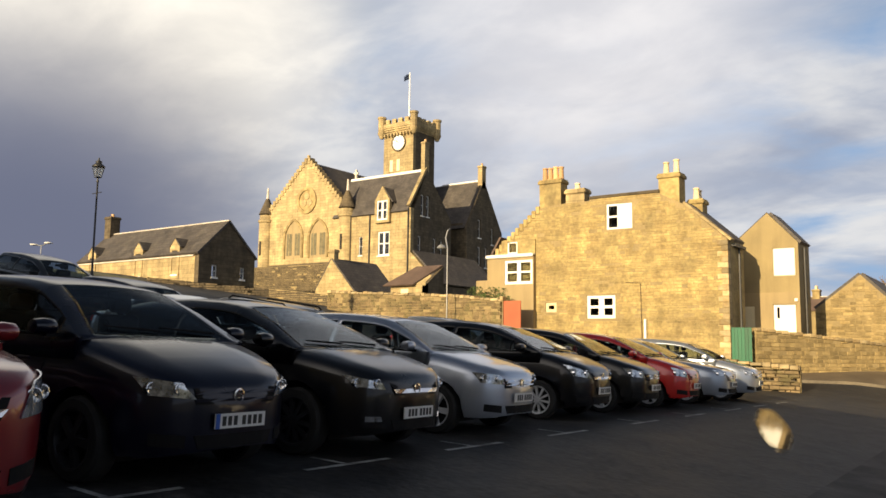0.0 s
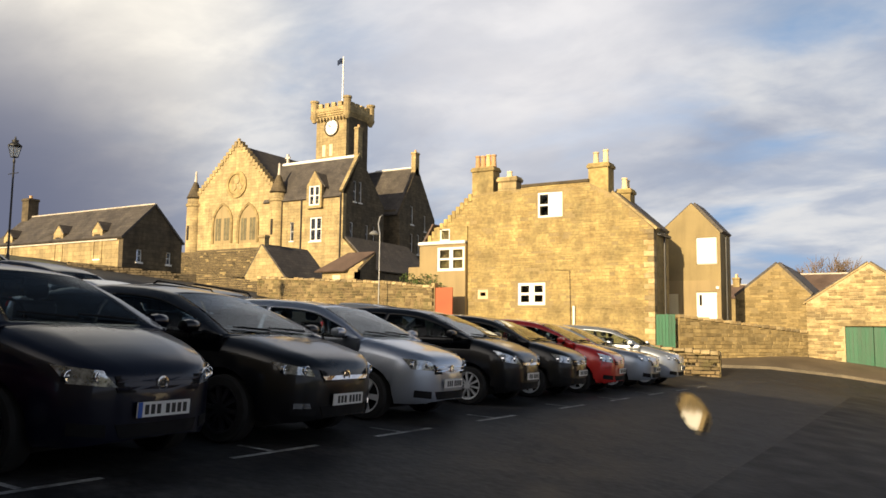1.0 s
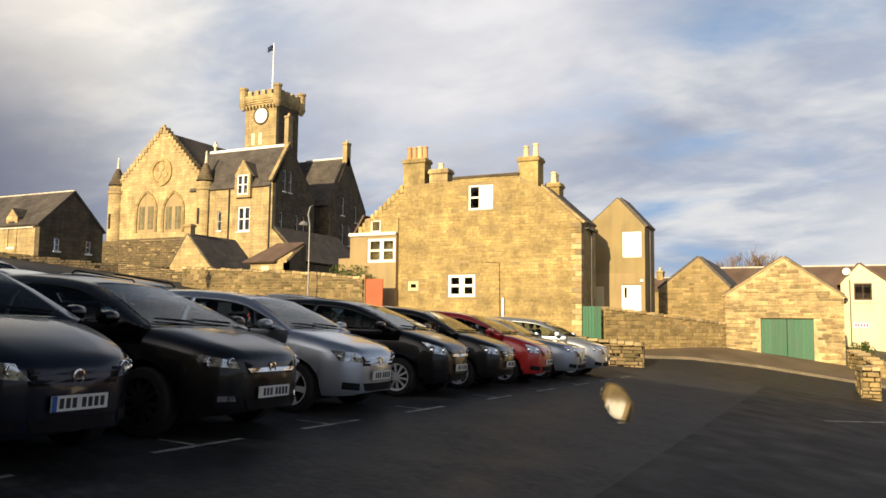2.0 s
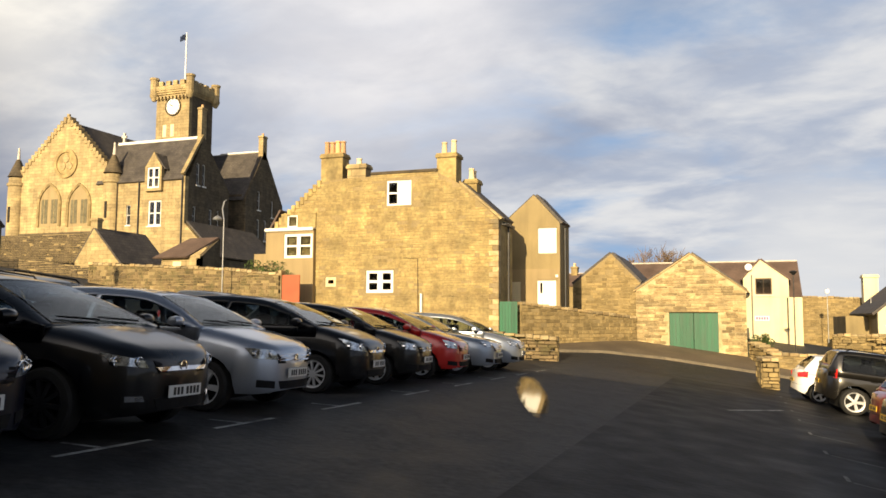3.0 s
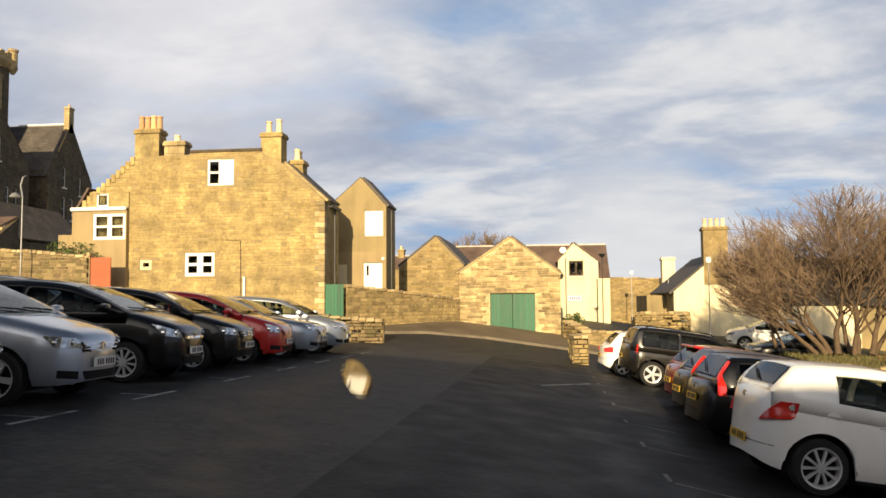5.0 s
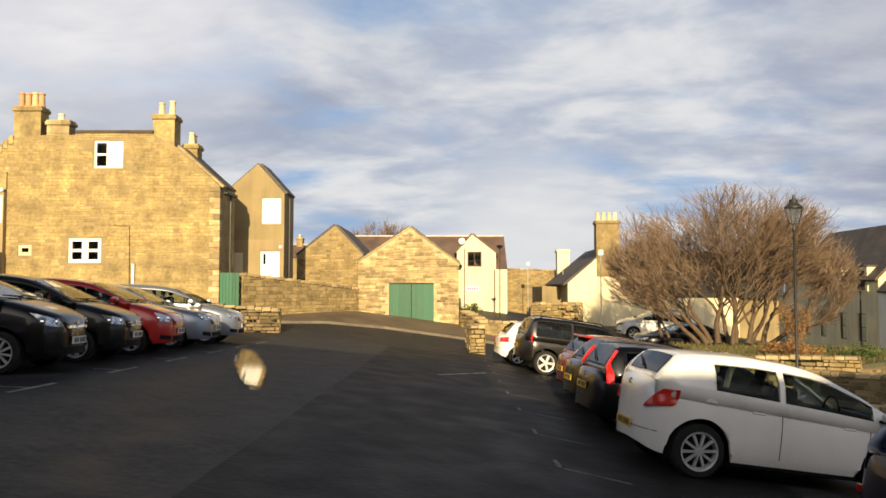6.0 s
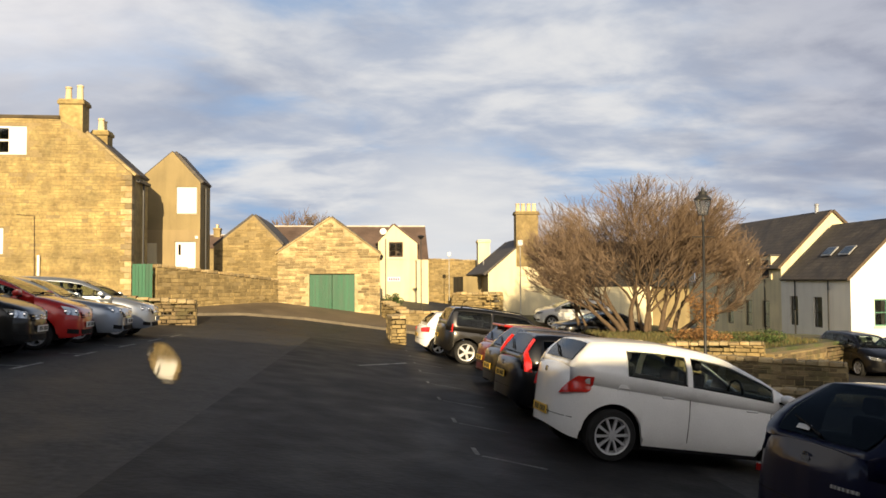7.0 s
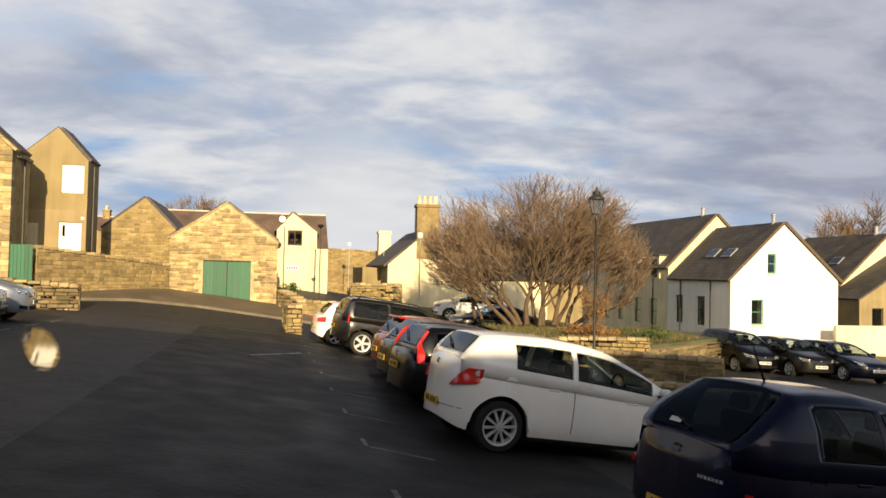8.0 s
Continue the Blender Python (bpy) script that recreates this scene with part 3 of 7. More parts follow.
window(house, lx(-17.56), lx(-17.0), lz(3.1), lz(3.55), 1, 1, depth=0.05, frame=0.14, mat=CREAMPAINT, sill=False)
chimney(house, lx(-17.9), lx(-16.78), 0.06, 0.72, lz(7.4), lz(9.33), [0.62, 0.6, 0.63, 0.6], STONE_HOUSE, seed=1)
chimney(house, lx(-16.55), lx(-15.62), 0.12, 0.7, lz(7.7), lz(8.76), [0.3], ASHLAR, buff=True)
chimney(house, lx(-12.1), lx(-11.2), 0.05, 0.8, lz(7.2), lz(8.98), [0.55, 0.62], STONE_HOUSE, buff=True)
chimney(house, lx(-11.2), lx(-10.6), 1.2, 1.85, lz(6.2), lz(7.95), [0.5, 0.45], STONE_HOUSE, buff=True)
part("verge", sheet(bmesh.new(), [(lx(-11.05), -0.04, lz(7.6)), (lx(-9.15), -0.04, lz(5.9)), (lx(-9.15), 0.45, lz(5.9)), (lx(-11.05), 0.45, lz(7.6))], 0.10, (1, 0, 1)), ASHLAR, house)
part("parapet", boxed(lx(-15.3), lx(-12.05), -0.05, 0.5, lz(8.16), lz(8.3), bevel=0.03), ASHLAR_DK, house)
skew_stones(house, lx(-20.3), lz(5.95), lx(-17.85), lz(8.0), 11, STONE_HOUSE)
for i in range(22):
    z = 0.9 + i * 0.23
    a = 0.42 if i % 2 else 0.26
    part("quoin", boxed(lx(-9.25) - a, lx(-9.25) + 0.012, -0.035, 0.3, lz(z), lz(z + 0.215), bevel=0.012), STONE_B, house)
bm = tube(bmesh.new(), [(lx(-13.62), -0.06, lz(4.35)), (lx(-12.95), -0.06, lz(4.3)), (lx(-12.9), -0.06, lz(1.0))], [0.012] * 3, 6)
part("cable", bm, WOODDK, house)
part("waste_pipe", tube(bmesh.new(), [(lx(-12.75), -0.1, lz(0.8)), (lx(-12.75), -0.1, lz(2.75))], [0.055] * 2, 8), BOARDW, house)
part("downpipe", tube(bmesh.new(), [(lx(-9.16), 1.3, lz(0.8)), (lx(-9.16), 1.3, lz(5.9))], [0.05] * 2, 8), IRON, house)
part("gutter", boxed(lx(-9.24), lx(-9.08), 0.46, 2.1, lz(5.72), lz(5.83)), IRON, house)

# rendered wing with the upstairs window, beside the stone house
WX = -19.3
wing = thing("rendered_wing", "tan rendered house wing with flat cornice", "house", pose(WX, 32.25, HZ))
part("front_wall", pierced_wall([(-1.3, 5.4), (1.24, 5.4)], -1.0, [(-0.33, 1.19, 4.03, 5.18)], 0.24), RENDER_TAN, wing)
part("side_wall", boxed(-1.3, -0.9, 0.243, 4.0, -1.0, 5.4), RENDER_TAN, wing)
part("cornice", boxed(-1.36, 1.24, -0.1, 0.2, 5.3, 5.46, bevel=0.03), FRAMEW, wing)
window(wing, -0.33, 1.19, 4.03, 5.18, 2, 2, depth=0.05, frame=0.13, bar=0.09, sill=False)
part("attic_wall", pierced_wall([(-0.6, 6.15), (1.24, 6.15)], 5.47, [(-0.28, 0.28, 5.5, 6.08)], 0.12), STONE_HOUSE, wing).location = (0, 0.16, 0)
window(wing, -0.28, 0.28, 5.5, 6.08, 1, 1, depth=0.04, frame=0.07, y=0.16, sill=False)
part("roof_slope", sheet(bmesh.new(), [(-1.5, 0.35, 5.1), (-0.75, 0.35, 6.35), (-0.75, 4, 6.35), (-1.5, 4, 5.1)], 0.1, (-1, 0, 0.6)), SLATE_BR, wing)
part("low_wing", boxed(-2.2, -1.32, 0.4, 3.0, -1, 4.3), RENDER_TAN, wing)

# narrow rendered back house with boarded window
bh = profile_house("narrow_back_house", "narrow two-tone harled house with boarded upper window", "house", -8.6, 36.5, 0.4,
    [(-10.12, 6.25), (-8.66, 7.53), (-7.42, 6.15)], [(-8.47, -7.57, 4.72, 5.94), (-8.51, -7.61, 2.15, 3.48)], 1.9, RENDER_GREY, SLATE, thick=0.3, skew=0.3)
part("boarded_window", boxed(0.13, 1.03, 0.02, 0.1, 4.32, 5.54, bevel=0.04), BOARDW, bh, "window closed by a white board")
window(bh, 0.09, 0.99, 1.75, 3.08, 2, 2, depth=0.05, frame=0.13, bar=0.12)
# white half of the window, widened to whiten its image in the puddle
part("white_blind", boxed(0.33, 0.88, 0.035, 0.048, 1.86, 2.98), BOARDW, bh, "white blind in the window, extended to brighten the puddle")
# added strip over a dark pane, only to brighten that reflection
part("white_blind", boxed(0.225, 0.322, 0.036, 0.047, 1.86, 2.4), BOARDW, bh, "white blind in the window, extended to brighten the puddle")
part("lower_render", pierced_wall([(-1.5, 3.6), (1.175, 3.6)], -0.9, [(0.09, 0.99, 1.75, 3.08)], 0.03), RENDER_TAN, bh).location = (0, -0.031, 0)
part("shed_door", boxed(-1.45, -0.7, -0.1, -0.035, 0.6, 3.0), CREAM, bh)
part("alarm_box", boxed(0.98, 1.1, -0.1, -0.032, 3.2, 3.32), BOARDW, bh)
part("downpipe", tube(bmesh.new(), [(1.25, 0.9, -0.5), (1.25, 0.9, 5.6)], [0.05] * 2, 8), IRON, bh)

# boundary walls
def rubble_wall(name, label, pts, height, thick=0.42, seed=3, cope=True, drop=0.6, mat=None):
    """A dry-looking rubble wall along the points, following them in height; its coping stones are pieces of their own."""
    h = thing(name, label, "wall", pose(pts[0][0], pts[0][1], land(*pts[0][:2])), kind="structure")
    o = Vector(h.matrix_basis.translation)
    rnd = random.Random(seed)
    for k, (a, b) in enumerate(zip(pts, pts[1:])):
        d = Vector((b[0] - a[0], b[1] - a[1], 0))
        L = d.length
        m = Matrix.Translation(Vector((a[0], a[1], 0)) - o) @ Matrix.Rotation(math.atan2(d.y, d.x), 4, "Z")
        zt0, zt1 = a[2], b[2]
        top = [(0, zt0 - 0.12), (L, zt1 - 0.12)]
        base = min(land(*a[:2]), land(*b[:2])) - drop
        core = part("wall_core", pierced_wall(top, base, [], thick), MORTAR, h)
        core.matrix_basis = m
        for face in (0, 1):
            tp = top if face == 0 else [(0, top[1][1]), (L, top[0][1])]
            st = part("stonework", masonry(tp, base, [], course=(0.10, 0.18), length=(0.16, 0.5), proud=0.03, seed=seed + k * 7 + face), mat or STONE, h)
            tagged(st, "rough sandstone rubble", kind="stuff")
            st.matrix_basis = m if face == 0 else m @ pose(L, thick, 0, 0, 0, 180)
            if L < 12 and face == 0:
                for end in (0, 1):
                    tpe = [(0, zt0 - 0.12), (thick, zt0 - 0.12)] if end == 0 else [(0, zt1 - 0.12), (thick, zt1 - 0.12)]
                    se = part("end_stonework", masonry(tpe, base, [], course=(0.14, 0.24), length=(0.2, 0.42), proud=0.025, seed=seed + 91 + end), STONE, h)
                    tagged(se, "rough sandstone rubble", kind="stuff")
                    se.matrix_basis = m @ (pose(0, thick, 0, 0, 0, -90) if end == 0 else pose(L, 0, 0, 0, 0, 90))
        if cope:
            x = 0.0
            while x < L:
                w = min(rnd.uniform(0.22, 0.42), L - x)
                z = zt0 + (zt1 - zt0) * (x + w / 2) / L - 0.118
                c = part("coping_stone", boxed(x + 0.008, x + w - 0.008, -0.05 - rnd.uniform(0, 0.02), thick + 0.05, z, z + 0.12 + rnd.uniform(-0.03, 0.035), bevel=0.018), STONE_B, h)
                c.matrix_basis = m
                x += w
    return h


# dark stone colour stands for the shade over this wall
rubble_wall("boundary_wall", "sandstone rubble wall above the parked cars, darkened as in shade", [(-30, 31.0, 4.35), (-22, 31.0, 3.95), (-19.0, 31.0, 3.66)], 1.5, seed=11, mat=RUBBLE_DK)
rd = thing("garden_door", "red-brown painted plank door in the wall", "door", pose(-18.5, 31.05, 1.9))
part("door_leaf", boxed(-0.45, 0.45, 0, 0.06, 0, 1.68, bevel=0.01), DOORRED, rd)
part("door_post", boxed(-0.62, -0.47, -0.05, 0.3, 0, 1.9, bevel=0.02), STONE_B, rd)
gate = thing("green_gate", "green painted plank gate between house and wall", "gate", pose(-8.85, 32.6, 0.6))
for i in range(6):
    part("plank", boxed(-0.4 + i * 0.133, -0.4 + (i + 1) * 0.133 - 0.008, 0, 0.03, 0, 1.8 + 0.0 * i), WOODGREEN, gate)
part("rail", boxed(-0.4, 0.4, 0.031, 0.07, 0.3, 0.42), WOODGREEN, gate)
part("rail", boxed(-0.4, 0.4, 0.031, 0.07, 1.4, 1.52), WOODGREEN, gate)
rubble_wall("lane_wall", "sandstone rubble wall along the lane", [(-8.42, 33.0, 2.4), (-4.2, 38.4, 1.8)], 1.5, seed=21)
rubble_wall("end_wall", "low rubble wall at the end of the bays", [(-9.6, 28.9, 1.32), (-6.05, 29.3, 0.98)], 1.0, seed=31, mat=RUBBLE_DK)
rubble_wall("gate_pier", "short rubble wall at the car park mouth", [(1.0, 30.3, 0.35), (1.55, 30.35, 0.33), ], 1.0, seed=41, thick=1.6)
rubble_wall("verge_wall", "low rubble wall beside the shed", [(0.75, 38.4, 0.75), (1.6, 36.5, 0.3), (7.0, 36.4, 0.1)], 0.8, seed=51)
KERB = material("kerb_stone", (0.13, 0.11, 0.08), 0.85, vary=0.3, scale=1.5, fine=16, bump=0.004)
pv = bmesh.new()
N = 39
rowsv = []
for i in range(N + 1):
    x = -8.4 + i * 0.45
    y0 = line_height([(-9, 31.7), (-5.6, 33.0), (-2.6, 34.1), (1.2, 34.0), (10, 32.6)], x)
    y1 = 33.0 + (x + 8.42) * 1.28 if x < -4.2 else 39.0 if x < 0.6 else y0 + 2.0
    ym = (y0 + y1) / 2
    rowsv.append([pv.verts.new((x, y0, land(x, y0) - 0.05)), pv.verts.new((x, y0 + 0.01, land(x, y0) + 0.11)), pv.verts.new((x, y0 + 0.13, land(x, y0) + 0.115)), pv.verts.new((x, ym, land(x, ym) + 0.13)), pv.verts.new((x, y1, land(x, y1) + 0.15))])
for a, b in zip(rowsv, rowsv[1:]):
    for k in range(4):
        f = pv.faces.new((a[k], b[k], b[k + 1], a[k + 1]))
        f.material_index = 1 if k < 2 else 0
tagged(part("pavement", pv, [PAVING, KERB], None), "worn paved footway with pale kerb beside the lane", "pavement", kind="structure")

# stone shed with green doors
shed = profile_house("stone_shed", "sandstone rubble shed with green double doors", "shed", -1.72, 38.5, -0.1,
    [(-4.2, 3.05), (-1.69, 4.72), (0.67, 2.98)], [(-2.71, -0.54, -0.3, 2.02)], 6.0, LIME, SLATE, thick=0.5)
sx = lambda x: x + 1.72
tp = [(sx(-4.2), 3.13), (sx(-1.69), 4.80), (sx(0.67), 3.06)]
rnd = random.Random(77)
z, count = -0.45, 0
while z < 4.8:
    hgt = rnd.uniform(0.09, 0.165)
    x = sx(-4.2)
    while x < sx(0.67) - 0.05:
        wd = rnd.uniform(0.22, 0.62)
        x0, x1 = x + 0.008, min(x + wd, sx(0.67)) - 0.008
        x += wd
        zt = min(z + hgt - 0.012, line_height(tp, x0) - 0.02, line_height(tp, x1) - 0.02)
        if zt - z < 0.05 or x1 - x0 < 0.08 or (x0 < sx(-0.5) and x1 > sx(-2.75) and z < 2.1 and zt > -0.5):
            continue
        part("stone", boxed(x0, x1, -0.012 - rnd.uniform(0.0, 0.035), 0.02, z + rnd.uniform(0, 0.012), zt, bevel=0.012), STONE_SHED_B, shed)
        count += 1
    z += hgt
part("lintel", boxed(sx(-2.95), sx(-0.3), -0.03, 0.3, 2.11, 2.32, bevel=0.015), STONE_SHED_B, shed)
for side, xa in ((0, -2.71), (1, -1.62)):
    d = part("door_leaf", boxed(sx(xa) + 0.01, sx(xa) + 1.075, 0.13, 0.16, -0.05, 2.1), WOODGREEN, shed, "green painted plank door leaf")
    for i in range(7):
        part("plank", boxed(sx(xa) + 0.01 + i * 0.152, sx(xa) + 0.01 + (i + 1) * 0.152 - 0.01, 0.10, 0.128, -0.05, 2.1), WOODGREEN, d)
part("threshold", boxed(sx(-2.7), sx(-0.55), -0.15, 0.2, -0.12, -0.055), LEAD, shed)
for s, xe, ze in ((-1, -4.2, 3.15), (1, 0.67, 3.08)):
    bm = sheet(bmesh.new(), [(sx(xe) + s * 0.1, -0.06, ze - 0.07), (sx(-1.69), -0.06, 4.82), (sx(-1.69), 0.42, 4.82), (sx(xe) + s * 0.1, 0.42, ze - 0.07)], 0.06, (s * 0.7, 0, 1))
    part("gable_coping", bm, STONE_SHED_B, shed)
part("gutter", boxed(sx(0.7), sx(0.85), 0.3, 6, 2.9, 3.02), IRON, shed)

# second gable behind
shed2 = profile_house("back_shed", "sandstone rubble outbuilding with slate roof", "shed", -5.75, 41.0, 0.4,
    [(-7.68, 3.45), (-5.7, 5.02), (-4.25, 3.5)], [], 7.0, STONE, SLATE, stones=dict(course=(0.10, 0.18), length=(0.18, 0.5), proud=0.02, seed=9))

# brown-roofed cottage with a cream dormer front
cot = thing("cream_cottage", "cream rendered cottage with brown tiled roof and gabled dormer", "house", pose(2.0, 50.0, 0.0))
part("front_wall", pierced_wall([(-1.35, 2.98), (1.88, 2.98)], -1.0, [], 0.3), CREAM, cot)
part("dormer_front", pierced_wall([(-1.28, 4.1), (-0.32, 5.2), (1.18, 4.05)], 2.985, [(-0.62, 0.28, 3.15, 4.1)], 0.3), CREAM, cot)
window(cot, -0.62, 0.28, 3.15, 4.1, 2, 1, depth=0.06, frame=0.07, mat=WOODDK)
part("side_wall", boxed(1.62, 1.88, 0.302, 6, -1, 2.98), CREAM, cot)
part("rear_body", boxed(-8.5, 1.6, 0.9, 6, -1, 2.9), CREAM, cot)
pitched_roof(cot, -8.5, 1.9, 0.2, 6.0, 3.0, 5.15, along="x", mat=SLATE_BR, over=0.1)
for s, xe, ze in ((-1, -1.28, 4.1), (1, 1.18, 4.05)):
    part("dormer_roof", sheet(bmesh.new(), [(xe + s * 0.1, -0.06, ze - 0.1), (-0.32, -0.06, 5.2), (-0.32, 3, 5.2), (xe + s * 0.1, 3, ze - 0.1)], 0.09, (s * 0.8, 0, 1)), SLATE_BR, cot)
part("vent_stack", tube(bmesh.new(), [(-4.0, 3.1, 5.2), (-4.0, 3.1, 5.7)], [0.06, 0.06], 8), LEAD, cot)
bm = lathe(bmesh.new(), [(0.02, 0.07), (0.13, 0.035), (0.2, 0.0), (0.21, -0.015), (0.13, 0.02), (0.03, 0.05)], 16, axis="y", centre=(-0.97, -0.2, 4.75))
part("satellite_dish", bm, BOARDW, cot, shade_smooth=True)
part("black_frame_stair", boxed(-0.85, -0.78, -0.12, -0.05, 0.6, 4.3), IRON, cot)
part("small_sign", boxed(-0.7, 0.1, -0.03, -0.005, 1.62, 1.9), BOARDW, cot, "small white notice with red and purple marks")
for i in range(5):
    part("sign_bar", boxed(-0.62 + i * 0.14, -0.53 + i * 0.14, -0.036, -0.031, 1.68, 1.84), material("sign_purple", (0.3, 0.06, 0.25), 0.7) if i == 0 else bpy.data.materials["sign_purple"], cot)
part("drainpipe", tube(bmesh.new(), [(1.1, -0.06, -0.4), (1.1, -0.06, 2.95)], [0.04] * 2, 8), IRON, cot)

rubble_wall("far_wall", "high sandstone wall across the end of the lane", [(4.2, 62, 3.4), (9.2, 62, 3.25)], 3.0, seed=61)
rubble_wall("court_wall", "low rubble wall by the yard", [(5.0, 46.5, 0.95), (8.0, 46.2, 0.95)], 1.0, seed=66)

# chimneyed house beside the tree
rh = thing("gabled_house", "cream harled house with slate roof and tall chimney", "house", pose(10.5, 48.0, -1.0))
part("gable_wall", pierced_wall([(-3.1, 3.1), (-1.0, 4.9), (0.15, 4.9), (1.6, 3.3)], -1.0, [], 0.4), CREAM, rh)
part("front_wall", boxed(1.602, 7.2, 0.0, 0.4, -1, 3.2), CREAM, rh)
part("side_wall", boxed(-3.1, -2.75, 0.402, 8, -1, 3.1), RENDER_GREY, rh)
part("roof", sheet(bmesh.new(), [(-3.3, 0.05, 2.95), (-0.4, 0.05, 5.3), (-0.4, 9, 5.3), (-3.3, 9, 2.95)], 0.14, (-0.8, 0, 1)), SLATE, rh)
part("roof", sheet(bmesh.new(), [(-0.4, 0.05, 5.3), (1.7, 0.05, 3.3), (1.7, 9, 3.3), (-0.4, 9, 5.3)], 0.14, (0.9, 0, 1)), SLATE, rh)
# boards and flat roof added to fill the dark area behind the tree
for i in range(27):
    part("weatherboard", boxed(1.72, 9.9, -0.06 - 0.012 * (i % 2), -0.003, 2.22 + i * 0.1, 2.22 + (i + 1) * 0.1 - 0.006), BOARD_DK, rh)
part("flat_roof", boxed(1.6, 10.0, -0.1, 3.5, 4.92, 5.02), BOARD_DK, rh)
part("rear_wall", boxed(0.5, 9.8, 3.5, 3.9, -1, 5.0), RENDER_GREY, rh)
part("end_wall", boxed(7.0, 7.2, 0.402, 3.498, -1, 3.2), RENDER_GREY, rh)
chimney(rh, -1.36, 0.02, -0.05, 0.75, 3.5, 6.9, [0.5, 0.5, 0.5, 0.5], STONE, buff=True)
chimney(rh, -2.05, -1.15, 12, 13, 1.5, 5.75, [], CREAM)
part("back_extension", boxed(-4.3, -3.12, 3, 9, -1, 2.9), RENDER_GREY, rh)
# grey extension added for the dark stretch at the right
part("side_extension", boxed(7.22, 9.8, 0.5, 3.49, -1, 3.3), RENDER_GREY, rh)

# white terrace below
def terrace(y0, x0, x1, zb, ze, zr, xr, depth, label, wins, sidewins, mat, skylights=(2.4, 4.3)):
    xc = (x0 + x1) / 2
    h = thing("terrace_house", label, "house", pose(xc, y0, zb), group="white terrace")
    q = lambda x: x - xc
    v = lambda z: z - zb
    hl = [(q(a), q(b), v(c), v(d)) for a, b, c, d in wins]
    part("gable_wall", pierced_wall([(q(x0), v(ze)), (q(xr), v(zr)), (q(x1), v(ze))], -1, hl, 0.35), mat, h)
    for k in hl:
        window(h, *k, 1, 2, depth=0.07, frame=0.08, mat=FRAMEG)
    # long side towards the tree, pierced too
    side = pierced_wall([(0, v(ze) - 0.02), (depth, v(ze) - 0.02)], -1, sidewins, 0.3)
    s = part("side_wall", side, mat, h)
    s.matrix_basis = Matrix.Translation((q(x0), depth + 0.352, 0)) @ Matrix.Rotation(radians(-90), 4, "Z")
    for k in sidewins:
        o = window(h, *k, 1, 2, depth=0.12, frame=0.05, mat=WOODDK, sill=False)
        o.matrix_basis = s.matrix_basis
    part("side_wall", boxed(q(x1) - 0.3, q(x1), 0.352, depth, -1, v(ze) - 0.02), mat, h)
    pitched_roof(h, q(x0), q(x1), -0.12, depth, v(ze), v(zr), along="y", over=0.22, mat=SLATE, ridge=False, peak=q(xr))
    bm = bmesh.new()
    for s2, xe in ((-1, x0), (1, x1)):
        sheet(bm, [(q(xe) + s2 * 0.2, -0.17, v(ze) - 0.2), (q(xr), -0.17, v(zr) - 0.02), (q(xr), -0.12, v(zr) - 0.02), (q(xe) + s2 * 0.2, -0.12, v(ze) - 0.2)], 0.17, (s2 * 0.8, 0, 1))
    part("barge_board", bm, WOODDK, h)
    for yy in skylights:
        sl = -(v(zr) - v(ze)) / (q(xr) - q(x0))
        b = part("roof_window", boxed(-0.4, 0.4, -0.55, 0.55, 0.0, 0.08, bevel=0.02), STEEL, h)
        xm = q(x0) + (q(xr) - q(x0)) * 0.42
        b.matrix_basis = Matrix.Translation((xm - 0.12, yy, v(ze) + (v(zr) - v(ze)) * 0.42 + 0.17)) @ Matrix.Rotation(math.atan(sl), 4, "Y")
        g = part("pane", boxed(-0.32, 0.32, -0.47, 0.47, 0.083, 0.09), GLASS, b)
    part("flue", lathe(bmesh.new(), [(0.13, -0.3), (0.13, 0.45), (0.16, 0.46), (0.16, 0.55), (0.05, 0.6)], 10, centre=(q(xr) - 0.1, depth * 0.12, v(zr) + 0.1)), STEEL, h)
    for yy in (2.2, depth - 1.5):
        part("downpipe", tube(bmesh.new(), [(q(x0) - 0.06, yy, -0.6), (q(x0) - 0.06, yy, v(ze) - 0.1)], [0.045] * 2, 6), IRON, h)
    return h


terrace(44.0, 28.17, 35.8, -2.6, 1.72, 5.24, 31.85, 7.5, "white harled gable house with slate roof and green windows", [(30.72, 31.32, 2.06, 3.32), (29.62, 30.45, -1.14, 0.45)], [(1.1, 2.1, 1.2, 3.1), (3.9, 4.9, 1.2, 3.1)], WHITEWALL)
cream_house = terrace(52.0, 28.27, 36.0, -3.0, 2.5, 6.31, 32.04, 14.0, "cream gable house of the terrace, slate roof", [], [(1.0, 2.1, 1.2, 3.1), (3.4, 4.5, 1.2, 3.1), (6.0, 7.1, 1.2, 3.1), (9, 10.1, 1.2, 3.1), (11.6, 12.7, 1.2, 3.1)], CREAM, skylights=())
for yd in (1.2, 4.6):
    d = part("wall_head_dormer", boxed(-3.95, -2.2, yd, yd + 1.5, 4.6, 6.25), CREAM, cream_house)
    part("dormer_roof", boxed(-4.05, -1.9, yd - 0.08, yd + 1.58, 6.252, 6.36), SLATE, d)
    # dark slab in place of glass and unlit room
    part("dormer_window", boxed(-3.99, -3.955, yd + 0.3, yd + 1.2, 4.7, 6.0), ROOMDARK, d)
terrace(50.0, 40.9, 49.0, -2.8, 1.5, 5.2, 44.9, 9.0, "cream gable house at the terrace end", [], [(2.0, 2.7, 1.3, 2.9)], CREAM, skylights=(2.4,))
